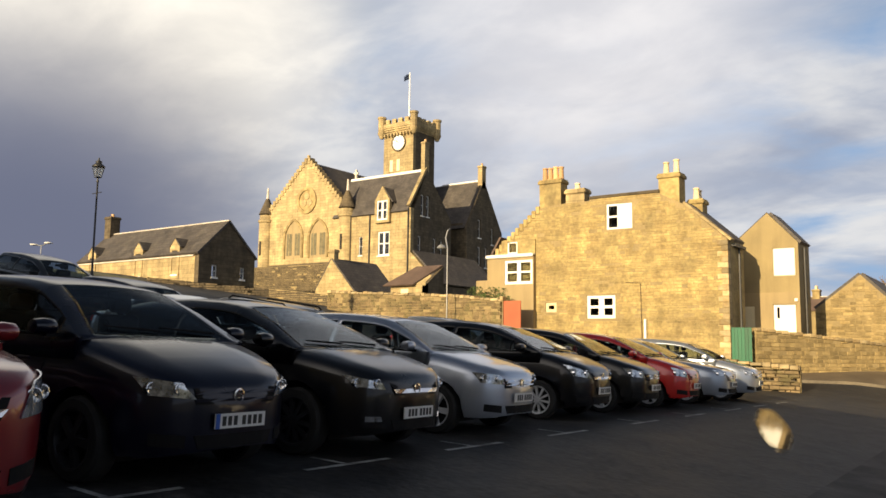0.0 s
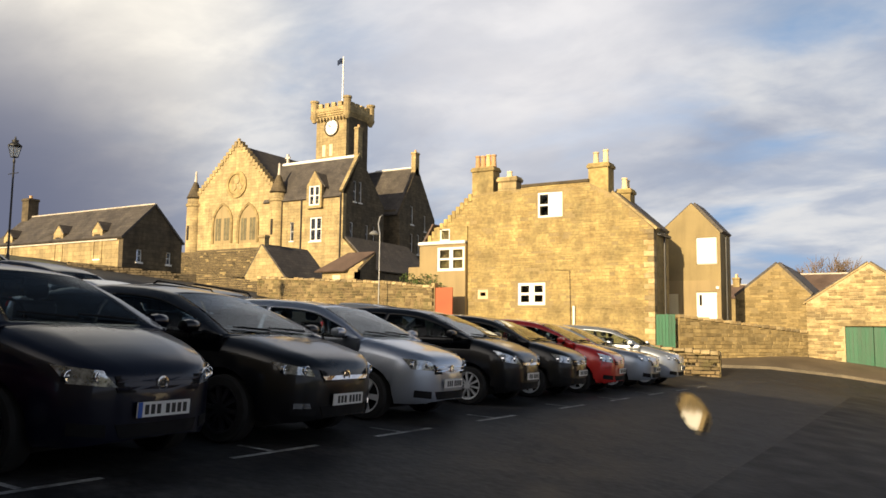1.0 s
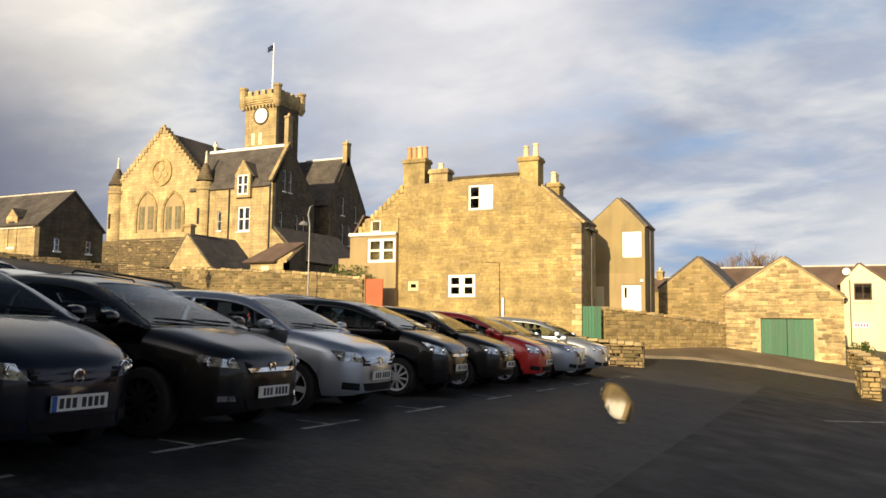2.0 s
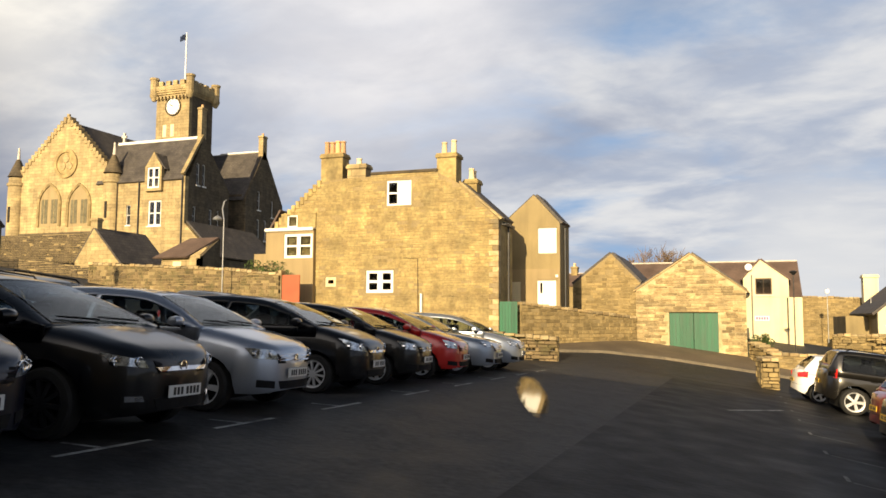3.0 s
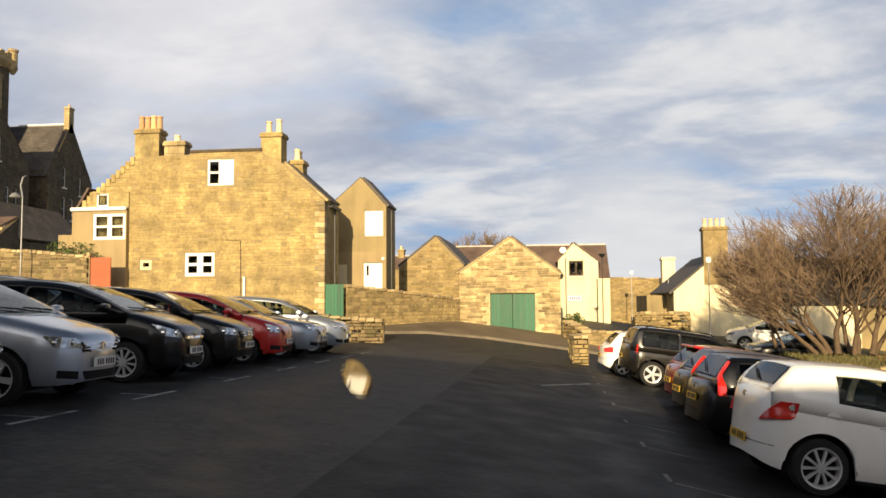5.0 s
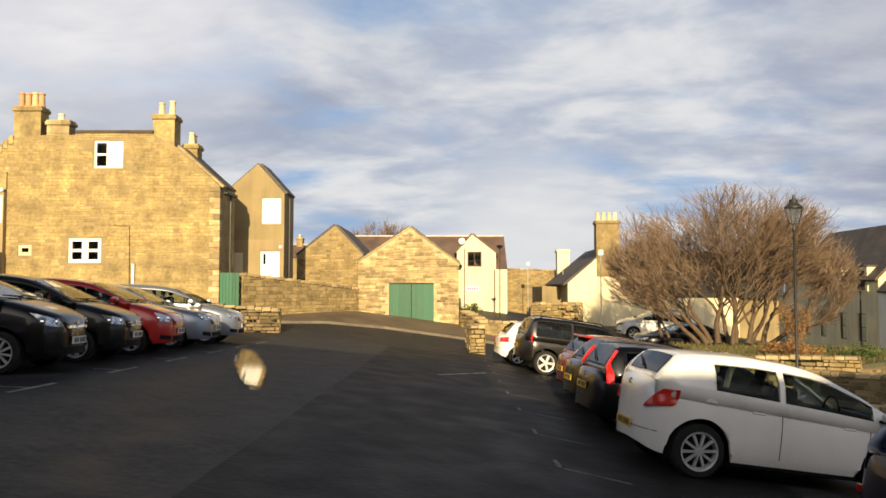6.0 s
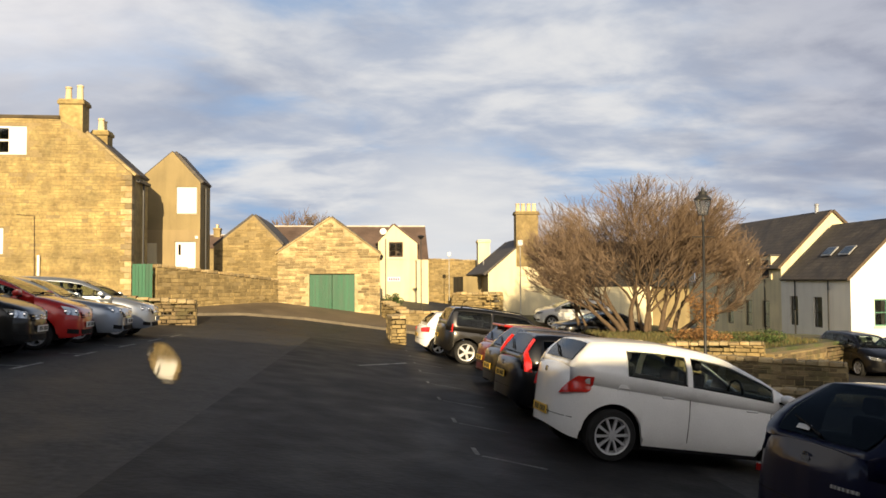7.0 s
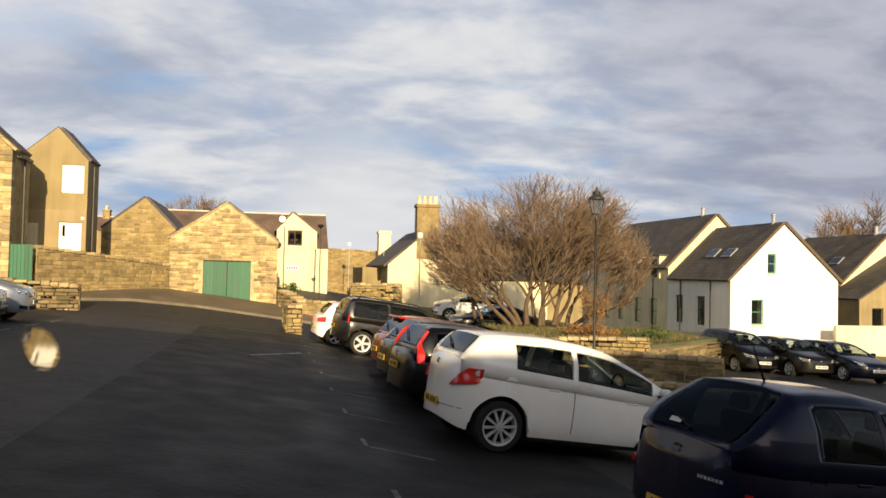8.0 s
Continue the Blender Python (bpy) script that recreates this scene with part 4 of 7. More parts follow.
annex = profile_house("terrace_annex", "low dark-roofed annex before the terrace end", "house", 44.5, 46.6, -2.8, [(39.6, 0.4), (45.0, 3.7), (49.5, 0.6)], [(40.6, 41.5, -1.6, -0.1)], 3.2, RENDER_GREY, SLATE, thick=0.3)
window(annex, -3.9, -3.0, 1.2, 2.7, 1, 1, depth=0.1, frame=0.06, mat=WOODDK, sill=False)

# ---- town hall on the hill ----
TX, TY, TZ = -58.0, 60.0, 6.0
hall = thing("town_hall", "sandstone town hall with crow-stepped gable and battlemented clock tower", "town hall", pose(TX, TY, TZ))
tx = lambda x: x - TX
tz = lambda z: z - TZ


def arch_window(parent, xc, z0, z1, w, y=-0.0, lights=2, mat=None):
    """A pointed window with moulded surround, stone mullions and dark glazing set in the wall."""
    mat = mat or STONE
    n = 8
    def outline(hw, zb, rise):
        zs = z1 - rise
        pts = [(xc - hw, zb)]
        for i in range(n + 1):
            a = i / n
            q = a * math.pi / 3
            pts.append((xc + hw - 2 * hw * math.cos(q), zs + rise * math.sin(q) / math.sin(math.pi / 3)))
        for i in range(n - 1, -1, -1):
            a = i / n
            q = a * math.pi / 3
            pts.append((xc - hw + 2 * hw * math.cos(q), zs + rise * math.sin(q) / math.sin(math.pi / 3)))
        pts.append((xc + hw, zb))
        return pts
    bm = bmesh.new()
    o, i_ = outline(w / 2 + 0.28, z0, w * 0.75 + 0.28), outline(w / 2, z0, w * 0.75)
    o = [(x, z + 0.28 if z > z0 + 0.1 else z) for x, z in o]
    for (a, b), (c, d) in zip(zip(o, o[1:]), zip(i_, i_[1:])):
        q = [(a[0], y - 0.12, a[1]), (b[0], y - 0.12, b[1]), (d[0], y - 0.12, d[1]), (c[0], y - 0.12, c[1])]
        bm.faces.new([bm.verts.new(p) for p in q])
        for s, t in ((a, b), (c, d)):
            bm.faces.new([bm.verts.new(p) for p in ((s[0], y - 0.12, s[1]), (t[0], y - 0.12, t[1]), (t[0], y + 0.02, t[1]), (s[0], y + 0.02, s[1]))])
    win = part("arched_window", bm, mat, parent)
    bm = bmesh.new()
    bm.faces.new([bm.verts.new((x, y - 0.012, z)) for x, z in i_])
    part("blind_tracery", bm, RENDER_TAN, win)
    lw = w / lights * 0.62
    for k in range(lights):
        c = xc - w / 2 + w * (k + 0.5) / lights
        part("light", boxed(c - lw / 2, c + lw / 2, y - 0.05, y - 0.014, z0 + 0.3, z0 + (z1 - z0) * 0.66, bevel=0.015), LEADED, win)
        part("mullion", boxed(c - 0.03, c + 0.03, y - 0.07, y - 0.051, z0 + 0.3, z0 + (z1 - z0) * 0.66), ASHLAR, win)
    return win


# gable block
part("gable_front", pierced_wall([(tx(-68), tz(15.4)), (tx(-61.6), tz(21.2)), (tx(-55.6), tz(15.2))], -3, [], 0.6), ASHLAR, hall)
# flanks take the darkened ashlar so they read as unlit
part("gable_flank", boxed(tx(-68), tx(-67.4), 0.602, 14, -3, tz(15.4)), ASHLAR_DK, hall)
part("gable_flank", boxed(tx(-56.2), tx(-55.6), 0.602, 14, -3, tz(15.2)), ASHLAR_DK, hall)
pitched_roof(hall, tx(-68), tx(-55.6), 0.5, 14, tz(15.3), tz(20.9), along="y", mat=SLATE, peak=tx(-61.6), over=0.0, ridge=False)
skew_stones(hall, tx(-68), tz(15.5), tx(-61.66), tz(21.25), 16, ASHLAR, -0.1, 0.7, rise=0.5)
skew_stones(hall, tx(-55.6), tz(15.3), tx(-61.54), tz(21.25), 16, ASHLAR, -0.1, 0.7, rise=0.5)
part("finial", boxed(tx(-61.75), tx(-61.45), 0.0, 0.3, tz(21.3), tz(21.75), bevel=0.05), ASHLAR, hall)
arch_window(hall, tx(-63.4), tz(10.5), tz(14.6), 2.5, lights=2)
arch_window(hall, tx(-59.65), tz(10.4), tz(14.4), 2.5, lights=2)
bm = bmesh.new()
lathe(bm, [(1.45, -0.02), (1.45, -0.16), (1.15, -0.16), (1.12, -0.04), (0.3, -0.03)], 24, axis="y", centre=(tx(-61.5), 0, tz(16.7)))
part("rose_window", bm, STONE, hall)
for k in range(3):
    a = radians(90 + 120 * k)
    part("rose_light", lathe(bmesh.new(), [(0.4, -0.03), (0.4, -0.1), (0.3, -0.09)], 14, axis="y", centre=(tx(-61.5) + 0.48 * math.cos(a), 0, tz(16.7) + 0.48 * math.sin(a))), ASHLAR, hall)
part("string_course", boxed(tx(-68), tx(-55.6), -0.12, -0.002, tz(9.6), tz(9.85)), ASHLAR_DK, hall)
for x, zt in ((-68.0, 15.6), (-55.75, 15.3)):
    prof = [(0.86, -3), (0.86, tz(zt) - 0.9), (0.98, tz(zt) - 0.8), (0.98, tz(zt) - 0.55), (0.82, tz(zt) - 0.45), (0.82, tz(zt)), (0.95, tz(zt) + 0.12), (0.9, tz(zt) + 0.2), (0.22, tz(zt) + 1.9), (0.16, tz(zt) + 1.95), (0.09, tz(zt) + 3.1), (0.02, tz(zt) + 3.2)]
    t = part("turret", lathe(bmesh.new(), prof[:6], 14, centre=(tx(x), 0.2, 0)), ASHLAR, hall, shade_smooth=True, angle=30)
    part("turret_roof", lathe(bmesh.new(), prof[6:9], 14, centre=(tx(x), 0.2, 0)), ASHLAR_DK, t, shade_smooth=True, angle=30)
    part("turret_finial", lathe(bmesh.new(), prof[9:], 8, centre=(tx(x), 0.2, 0)), LEAD, t, shade_smooth=True, angle=30)
    # dark slab painted for the shade inside the slit
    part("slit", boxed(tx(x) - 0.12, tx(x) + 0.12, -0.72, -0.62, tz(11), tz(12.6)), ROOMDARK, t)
# wing
wl = [(tx(-51.36), tx(-49.84), tz(10.14), tz(12.55))]
part("wing_front", pierced_wall([(tx(-55.6), tz(14.75)), (tx(-47.21), tz(14.7))], -3, wl + [(tx(-53.9), tx(-53.4), tz(10.3), tz(12.2))], 0.5), ASHLAR, hall)
window(hall, *wl[0], 2, 2, depth=0.1, frame=0.14, bar=0.1)
window(hall, tx(-53.9), tx(-53.4), tz(10.3), tz(12.2), 1, 2, depth=0.1, frame=0.05)
sw = pierced_wall([(0.5, tz(14.5)), (2.6, tz(18.9)), (6.8, tz(14.2))], -3, [(1.6, 2.1, tz(14.1), tz(16.2)), (2.5, 3.0, tz(14.1), tz(16.2)), (1.2, 1.7, tz(10.2), tz(12)), (3.7, 4.2, tz(10.2), tz(12)), (4.9, 5.3, tz(10.2), tz(12))], 0.5)
# gable shade is put into its stone colour
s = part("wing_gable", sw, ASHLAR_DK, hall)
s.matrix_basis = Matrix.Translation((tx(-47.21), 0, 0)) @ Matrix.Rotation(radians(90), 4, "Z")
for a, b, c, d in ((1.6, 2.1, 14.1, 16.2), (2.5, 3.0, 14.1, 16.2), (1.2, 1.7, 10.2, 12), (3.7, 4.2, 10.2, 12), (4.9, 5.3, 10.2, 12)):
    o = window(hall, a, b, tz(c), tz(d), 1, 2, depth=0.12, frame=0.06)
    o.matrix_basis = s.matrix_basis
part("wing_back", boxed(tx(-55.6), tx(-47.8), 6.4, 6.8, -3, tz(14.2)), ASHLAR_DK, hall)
pitched_roof(hall, tx(-57.5), tx(-47.4), 0.1, 6.7, tz(14.65), tz(18.7), along="x", mat=SLATE, peak=2.6, over=0.2)
part("verge", sheet(bmesh.new(), [(tx(-47.55), -0.1, tz(14.8)), (tx(-47.55), 2.6, tz(19.0)), (tx(-47.15), 2.6, tz(19.0)), (tx(-47.15), -0.1, tz(14.8))], 0.22, (0, -1, 0.6)), ASHLAR, hall)
part("ridge_cap", boxed(tx(-57.4), tx(-47.7), 2.42, 2.78, tz(18.72), tz(19.0), bevel=0.05), BOARDW, hall, "pale ridge capping")
chimney(hall, tx(-47.72), tx(-47.25), 2.2, 2.95, tz(18.2), tz(21.75), [0.3], ASHLAR)
for x in (-55.0, -52.4, -47.45):
    part("downpipe", tube(bmesh.new(), [(tx(x), -0.1, -1), (tx(x), -0.1, tz(14.6))], [0.07] * 2, 6), IRON, hall)
cr = bmesh.new()
box(cr, tx(-56.9), tx(-56.7), 2.5, 2.7, tz(18.9), tz(20.0))
box(cr, tx(-57.1), tx(-56.5), 2.52, 2.68, tz(19.5), tz(19.7))
part("ridge_cross", cr, LEAD, hall, "pale stone cross")
# dormer of the wing
dm = part("dormer", pierced_wall([(tx(-51.55), tz(15.7)), (tx(-51.3), tz(16.0)), (tx(-50.6), tz(17.1)), (tx(-49.9), tz(16.0)), (tx(-49.65), tz(15.7))], tz(13.4), [(tx(-51.3), tx(-49.9), tz(13.66), tz(15.65))], 0.4), ASHLAR, hall)
dm.location.y = -0.34
window(hall, tx(-51.3), tx(-49.9), tz(13.66), tz(15.65), 2, 2, depth=0.08, frame=0.15, bar=0.11, y=-0.34, sill=False)
for sgn in (-1, 1):
    part("dormer_roof", sheet(bmesh.new(), [(tx(-50.6) + sgn * 1.2, -0.2, tz(15.4)), (tx(-50.6), -0.2, tz(16.95)), (tx(-50.6), 2.2, tz(16.95)), (tx(-50.6) + sgn * 1.2, 2.2, tz(15.4))], 0.1, (sgn * 1.3, 0, 1)), SLATE, hall)
# lean-to beside the wing gable
lt = bmesh.new()
sheet(lt, [(tx(-47.15), 0.2, tz(10.4)), (tx(-43.6), 0.2, tz(7.0)), (tx(-43.6), 11, tz(7.0)), (tx(-47.15), 11, tz(10.4))], 0.16, (1, 0, 1))
part("lean_to_roof", lt, SLATE, hall)
part("lean_to_front", pierced_wall([(tx(-47.2), tz(10.3)), (tx(-43.7), tz(6.95))], -3, [], 0.4), ASHLAR, hall)
# side wall in the shade-dark stone, unlike its front
part("lean_to_side", boxed(tx(-44.1), tx(-43.7), 0.402, 11, -3, tz(6.9)), ASHLAR_DK, hall)
# clock tower, drawn to its measured width and depth
TOWER = []


def tower_part(*a, **k):
    TOWER.append(part(*a, **k))
    return TOWER[-1]


tw = [(tx(-54.9), tx(-54.35), tz(20.2), tz(21.5)), (tx(-53.8), tx(-53.25), tz(20.2), tz(21.5))]
tb = tower_part("tower", pierced_wall([(tx(-55.83), tz(24.9)), (tx(-51.18), tz(24.9))], 0, tw, 0.5), ASHLAR, hall)
tb.location.y = 6
for h in tw:
    tower_part("louvre", boxed(h[0], h[1], 6.05, 6.1, h[2], h[3]), CREAM, hall)
# tower sides use the shade-dark copy of the front's stone
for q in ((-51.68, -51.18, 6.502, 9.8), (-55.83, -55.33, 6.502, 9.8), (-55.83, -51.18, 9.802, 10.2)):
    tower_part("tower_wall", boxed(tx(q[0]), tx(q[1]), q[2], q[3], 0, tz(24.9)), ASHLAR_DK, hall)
# dark slab on the wall stands for the opening's unlit depth
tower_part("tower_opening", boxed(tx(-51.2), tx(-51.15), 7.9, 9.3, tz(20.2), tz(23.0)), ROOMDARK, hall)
bm = bmesh.new()
for k in range(3):
    box(bm, tx(-55.9) - 0.12 * k, tx(-51.1) + 0.12 * k, 5.94 - 0.12 * k, 10.2 + 0.12 * k, tz(24.45 + 0.2 * k), tz(24.65 + 0.2 * k))
tower_part("corbel_table", bm, ASHLAR, hall)
for i in range(9):
    tower_part("corbel", boxed(tx(-55.6) + i * 0.5, tx(-55.6) + i * 0.5 + 0.25, 5.62, 5.9, tz(24.1), tz(24.45), bevel=0.03), ASHLAR, hall)
pb = bmesh.new()
box(pb, tx(-56.2), tx(-50.8), 5.6, 6.0, tz(25.05), tz(25.5))
box(pb, tx(-56.2), tx(-50.8), 10.2, 10.6, tz(25.05), tz(25.5))
box(pb, tx(-56.2), tx(-55.8), 6.0, 10.2, tz(25.05), tz(25.5))
box(pb, tx(-51.2), tx(-50.8), 6.0, 10.2, tz(25.05), tz(25.5))
tower_part("parapet", pb, ASHLAR, hall)
for i in range(4):
    tower_part("merlon", boxed(tx(-55.3) + i * 1.0, tx(-55.3) + i * 1.0 + 0.62, 5.6, 6.0, tz(25.5), tz(26.0), bevel=0.03), ASHLAR, hall)
    tower_part("merlon", boxed(tx(-51.2), tx(-50.8), 6.5 + i * 0.95, 6.5 + i * 0.95 + 0.58, tz(25.5), tz(26.0), bevel=0.03), ASHLAR, hall)
for x in (-56.05, -50.95):
    for y in (5.8, 10.4):
        tower_part("bartizan", lathe(bmesh.new(), [(0.2, tz(24.0)), (0.5, tz(24.5)), (0.52, tz(24.7)), (0.46, tz(24.75)), (0.46, tz(26.2)), (0.55, tz(26.25)), (0.55, tz(26.45)), (0.1, tz(26.55))], 10, centre=(tx(x), y, 0)), ASHLAR, hall, shade_smooth=True, angle=35)
for o in TOWER:
    k = Matrix.Translation((tx(-56.1), 6.0, 0)) @ Matrix.Diagonal((0.885, 0.92, 1.0, 1.0)) @ Matrix.Translation((-tx(-56.1), -6.0, 0))
    o.data.transform(o.matrix_basis.inverted() @ k @ o.matrix_basis)
ck = part("clock", lathe(bmesh.new(), [(0.98, 5.99), (0.98, 5.86), (0.84, 5.86), (0.82, 5.92)], 28, axis="y", centre=(tx(-53.72), 0, tz(23.32))), ASHLAR_DK, hall)
part("clock_face", lathe(bmesh.new(), [(0.82, 5.95), (0.82, 5.915), (0.02, 5.914)], 28, axis="y", centre=(tx(-53.72), 0, tz(23.32))), BOARDW, ck)
for ang, ln in ((140, 0.42), (150, 0.66)):
    a = radians(ang)
    part("clock_hand", tube(bmesh.new(), [(tx(-53.72), 5.89, tz(23.32)), (tx(-53.72) + ln * math.cos(a), 5.89, tz(23.32) + ln * math.sin(a))], [0.04, 0.02], 6), IRON, ck)
for k in range(12):
    a = radians(30 * k)
    part("hour_mark", tube(bmesh.new(), [(tx(-53.72) + 0.64 * math.cos(a), 5.9, tz(23.32) + 0.64 * math.sin(a)), (tx(-53.72) + 0.76 * math.cos(a), 5.9, tz(23.32) + 0.76 * math.sin(a))], [0.025, 0.025], 4), IRON, ck)
fp = thing("flagpole", "white flagpole with a small dark flag on the tower", "flagpole", pose(-53.95, 68.0, 25.3))
part("pole", tube(bmesh.new(), [(0, 0, 0), (0, 0, 6.6)], [0.1, 0.06], 8), BOARDW, fp)
fb = bmesh.new()
fv = [[fb.verts.new((-0.02 - 0.85 * i / 6, 0.09 * math.sin(i * 1.5), 6.45 - 0.12 * (i / 6) ** 1.5 - 0.62 * k + 0.04 * math.sin(i + k))) for k in (0, 1)] for i in range(7)]
for a, b in zip(fv, fv[1:]):
    fb.faces.new((a[0], b[0], b[1], a[1]))
bmesh.ops.solidify(fb, geom=fb.faces[:], thickness=0.01)
part("flag", fb, FLAG, fp)
# rear range of the town hall
rr = thing("rear_range", "dark slated rear range of the town hall with chimney", "building", pose(-50.0, 69.4, 6.0))
g = pierced_wall([(0.0, 8.0), (3.4, 13.6), (7.2, 8.0)], -3, [(2.2, 2.8, 3.8, 6.0), (3.5, 4.1, 3.8, 6.0), (2.2, 2.8, 7.0, 9.0), (4.9, 5.4, 6.5, 8.3), (4.9, 5.4, 3.8, 6)], 0.5)
# rear gable darkened in colour, being turned from the sun
s = part("gable_wall", g, ASHLAR_DK, rr)
s.matrix_basis = Matrix.Translation((3.0, 0.0, 0)) @ Matrix.Rotation(radians(90), 4, "Z")
for a, b, c, d in ((2.2, 2.8, 3.8, 6.0), (3.5, 4.1, 3.8, 6.0), (2.2, 2.8, 7.0, 9.0), (4.9, 5.4, 6.5, 8.3), (4.9, 5.4, 3.8, 6)):
    o = window(rr, a, b, c, d, 1, 2, depth=0.15, frame=0.07)
    o.matrix_basis = s.matrix_basis
part("front_wall", boxed(-6, 2.5, 0.0, 0.5, -3, 8.4), ASHLAR_DK, rr)
pitched_roof(rr, -8, 2.8, 0.0, 7.2, 7.9, 13.3, along="x", mat=SLATE, peak=3.4)
chimney(rr, 2.45, 3.0, 3.0, 3.8, 12.6, 15.2, [0.3], ASHLAR)
part("ridge_slab", boxed(-2.6, 2.4, 3.2, 3.6, 13.44, 13.6, bevel=0.04), BOARDW, rr)

# long low building with dormers
lb = thing("low_range", "long low stone building with slate roof and small dormers", "building", pose(-45.4, 34.2, 5.0))
part("front_wall", boxed(-15.2, -0.45, 0, 0.45, -3, 2.65), ASHLAR, lb)
g = pierced_wall([(0, 2.65), (2.45, 5.1), (4.95, 2.75)], -3, [(1.1, 1.55, 1.0, 1.85), (3.6, 4.0, 1.0, 1.85)], 0.45)
# gable end coloured darker than the front, as its shaded side
s = part("gable_wall", g, ASHLAR_DK, lb)
s.matrix_basis = Matrix.Rotation(radians(90), 4, "Z")
for a, b in ((1.1, 1.55), (3.6, 4.0)):
    window(lb, a, b, 1.0, 1.85, 1, 2, depth=0.08, frame=0.05).matrix_basis = s.matrix_basis
pitched_roof(lb, -15.2, 0.1, 0, 4.9, 2.65, 5.0, along="x", mat=SLATE, peak=2.45, over=0.15)
part("eaves_course", boxed(-15.2, -0.5, -0.1, -0.002, 2.4, 2.6), LEAD, lb)
chimney(lb, -15.2, -14.35, 2.0, 2.85, 3.0, 6.6, [0.25], ASHLAR_DK)
for x in (-13.3, -7.1, -2.7):
    d = part("dormer", pierced_wall([(x - 0.55, 3.2), (x, 3.75), (x + 0.55, 3.2)], 0.9, [(x - 0.32, x + 0.32, 1.2, 2.9)], 0.3), ASHLAR, lb)
    d.location.y = -0.05
    window(lb, x - 0.32, x + 0.32, 1.2, 2.9, 1, 2, depth=0.05, frame=0.06)
    for sg in (-1, 1):
        part("dormer_roof", sheet(bmesh.new(), [(x + sg * 0.62, -0.08, 3.1), (x, -0.08, 3.75), (x, 1.4, 3.75), (x + sg * 0.62, 1.4, 3.1)], 0.08, (sg, 0, 1)), SLATE, lb)
bm = lathe(bmesh.new(), [(0.12, 0), (0.12, 0.25), (0.3, 0.27), (0.26, 0.42), (0.1, 0.6)], 10, centre=(-7.9, 0.6, 3.2))
part("roof_vent", bm, IRON, lb)
# small outbuildings below the hall
ob1 = profile_house("stone_outhouse", "small sandstone outhouse with slate roof", "shed", -42.7, 45.0, 4.3, [(-44.9, 5.6), (-43.25, 8.0), (-40.8, 5.4)], [], 5.0, ASHLAR, SLATE)
chimney(ob1, -0.95, -0.35, 0.1, 0.6, 3.2, 4.5, [], ASHLAR)
ob2 = thing("porch_outhouse", "little stone porch with brown roof", "shed", pose(-37.0, 46.5, 4.4))
part("front_wall", boxed(-1.4, 1.9, 0, 0.35, -1, 1.6), ASHLAR, ob2)
part("roof", sheet(bmesh.new(), [(-1.9, -0.3, 1.4), (1.0, -0.3, 1.4), (1.9, 2.2, 3.0), (-0.6, 2.2, 3.0)], 0.12, (0, -1, 1)), SLATE_BR, ob2)
# small gable carries its shade in the dark stone
part("gable", sheet(bmesh.new(), [(1.9, 0.0, -1), (1.9, 2.3, -1), (1.9, 2.3, 3.0), (1.9, 0.0, 1.4)], 0.3, (-1, 0, 0)), ASHLAR_DK, ob2)
part("doorway", boxed(-0.4, 0.3, -0.02, 0.1, -1, 1.2), CREAM, ob2)
# shade below the hall is painted in by the dark stone
rubble_wall("terrace_wall", "coursed wall below the town hall, darkened as in shade", [(-62, 50.0, 8.6), (-46, 50.0, 8.4)], 3, seed=71, cope=False, mat=ASHLAR_DK)
# upper wall likewise darkened in colour for the shaded road
rubble_wall("upper_wall", "rubble wall above the upper parking row", [(-45, 30.0, 5.7), (-38, 34.0, 5.0), (-30, 33.5, 4.2)], 2, seed=73, cope=False, mat=ASHLAR_DK)

# ---- cars ----
TYRE = material("tyre_rubber", (0.009, 0.009, 0.009), 0.85, vary=0.2, scale=6)
ALLOY = material("alloy_wheel", (0.55, 0.56, 0.58), 0.35, metal=0.3, vary=0.08, scale=6)
# dark copy of the alloy, for wheels standing in shade
ALLOY_SHADED = material("shaded_alloy_wheel", (0.035, 0.035, 0.04), 0.4, metal=0.5, vary=0.1, scale=6)
UNDER = material("underbody_black", (0.005, 0.005, 0.005), 0.9, vary=0.2)
TRIM = material("black_plastic", (0.006, 0.006, 0.007), 0.75, spec=0.2, vary=0.15, scale=5)
CHROME = material("chrome", (0.75, 0.76, 0.78), 0.12, metal=1.0, vary=0.04)
LAMPGLASS = material("clear_lamp", (0.46, 0.49, 0.52), 0.10, metal=0.7, vary=0.6, scale=16, fine=45, coat=1.0)
LAMPRED = material("red_lamp", (0.55, 0.02, 0.015), 0.12, vary=0.15, scale=9, coat=1.0)
PLATE_W = material("white_plate", (0.72, 0.72, 0.70), 0.4, vary=0.06)
PLATE_Y = material("yellow_plate", (0.70, 0.45, 0.04), 0.4, vary=0.06)
PLATE_INK = material("plate_bar", (0.02, 0.02, 0.02), 0.5, vary=0.0)
BLUEBAND = material("plate_blue_band", (0.03, 0.10, 0.42), 0.5, vary=0.0)
CARGLASS = glassy("car_glass", (0.55, 0.62, 0.64), ior=1.17)
REARGLASS = glassy("dark_rear_glass", (0.14, 0.16, 0.16), ior=1.33)
SEAT = material("dark_seat_cloth", (0.022, 0.022, 0.024), 0.9, vary=0.3, scale=6)
CABIN = material("cabin_lining", (0.012, 0.012, 0.013), 0.8, vary=0.3, scale=4)
P_BLACK = paint("black_paint", (0.003, 0.003, 0.004), 0.0, 0.3, 0.55)
P_NAVY = paint("navy_paint", (0.003, 0.004, 0.014), 0.1, 0.3, 0.55)
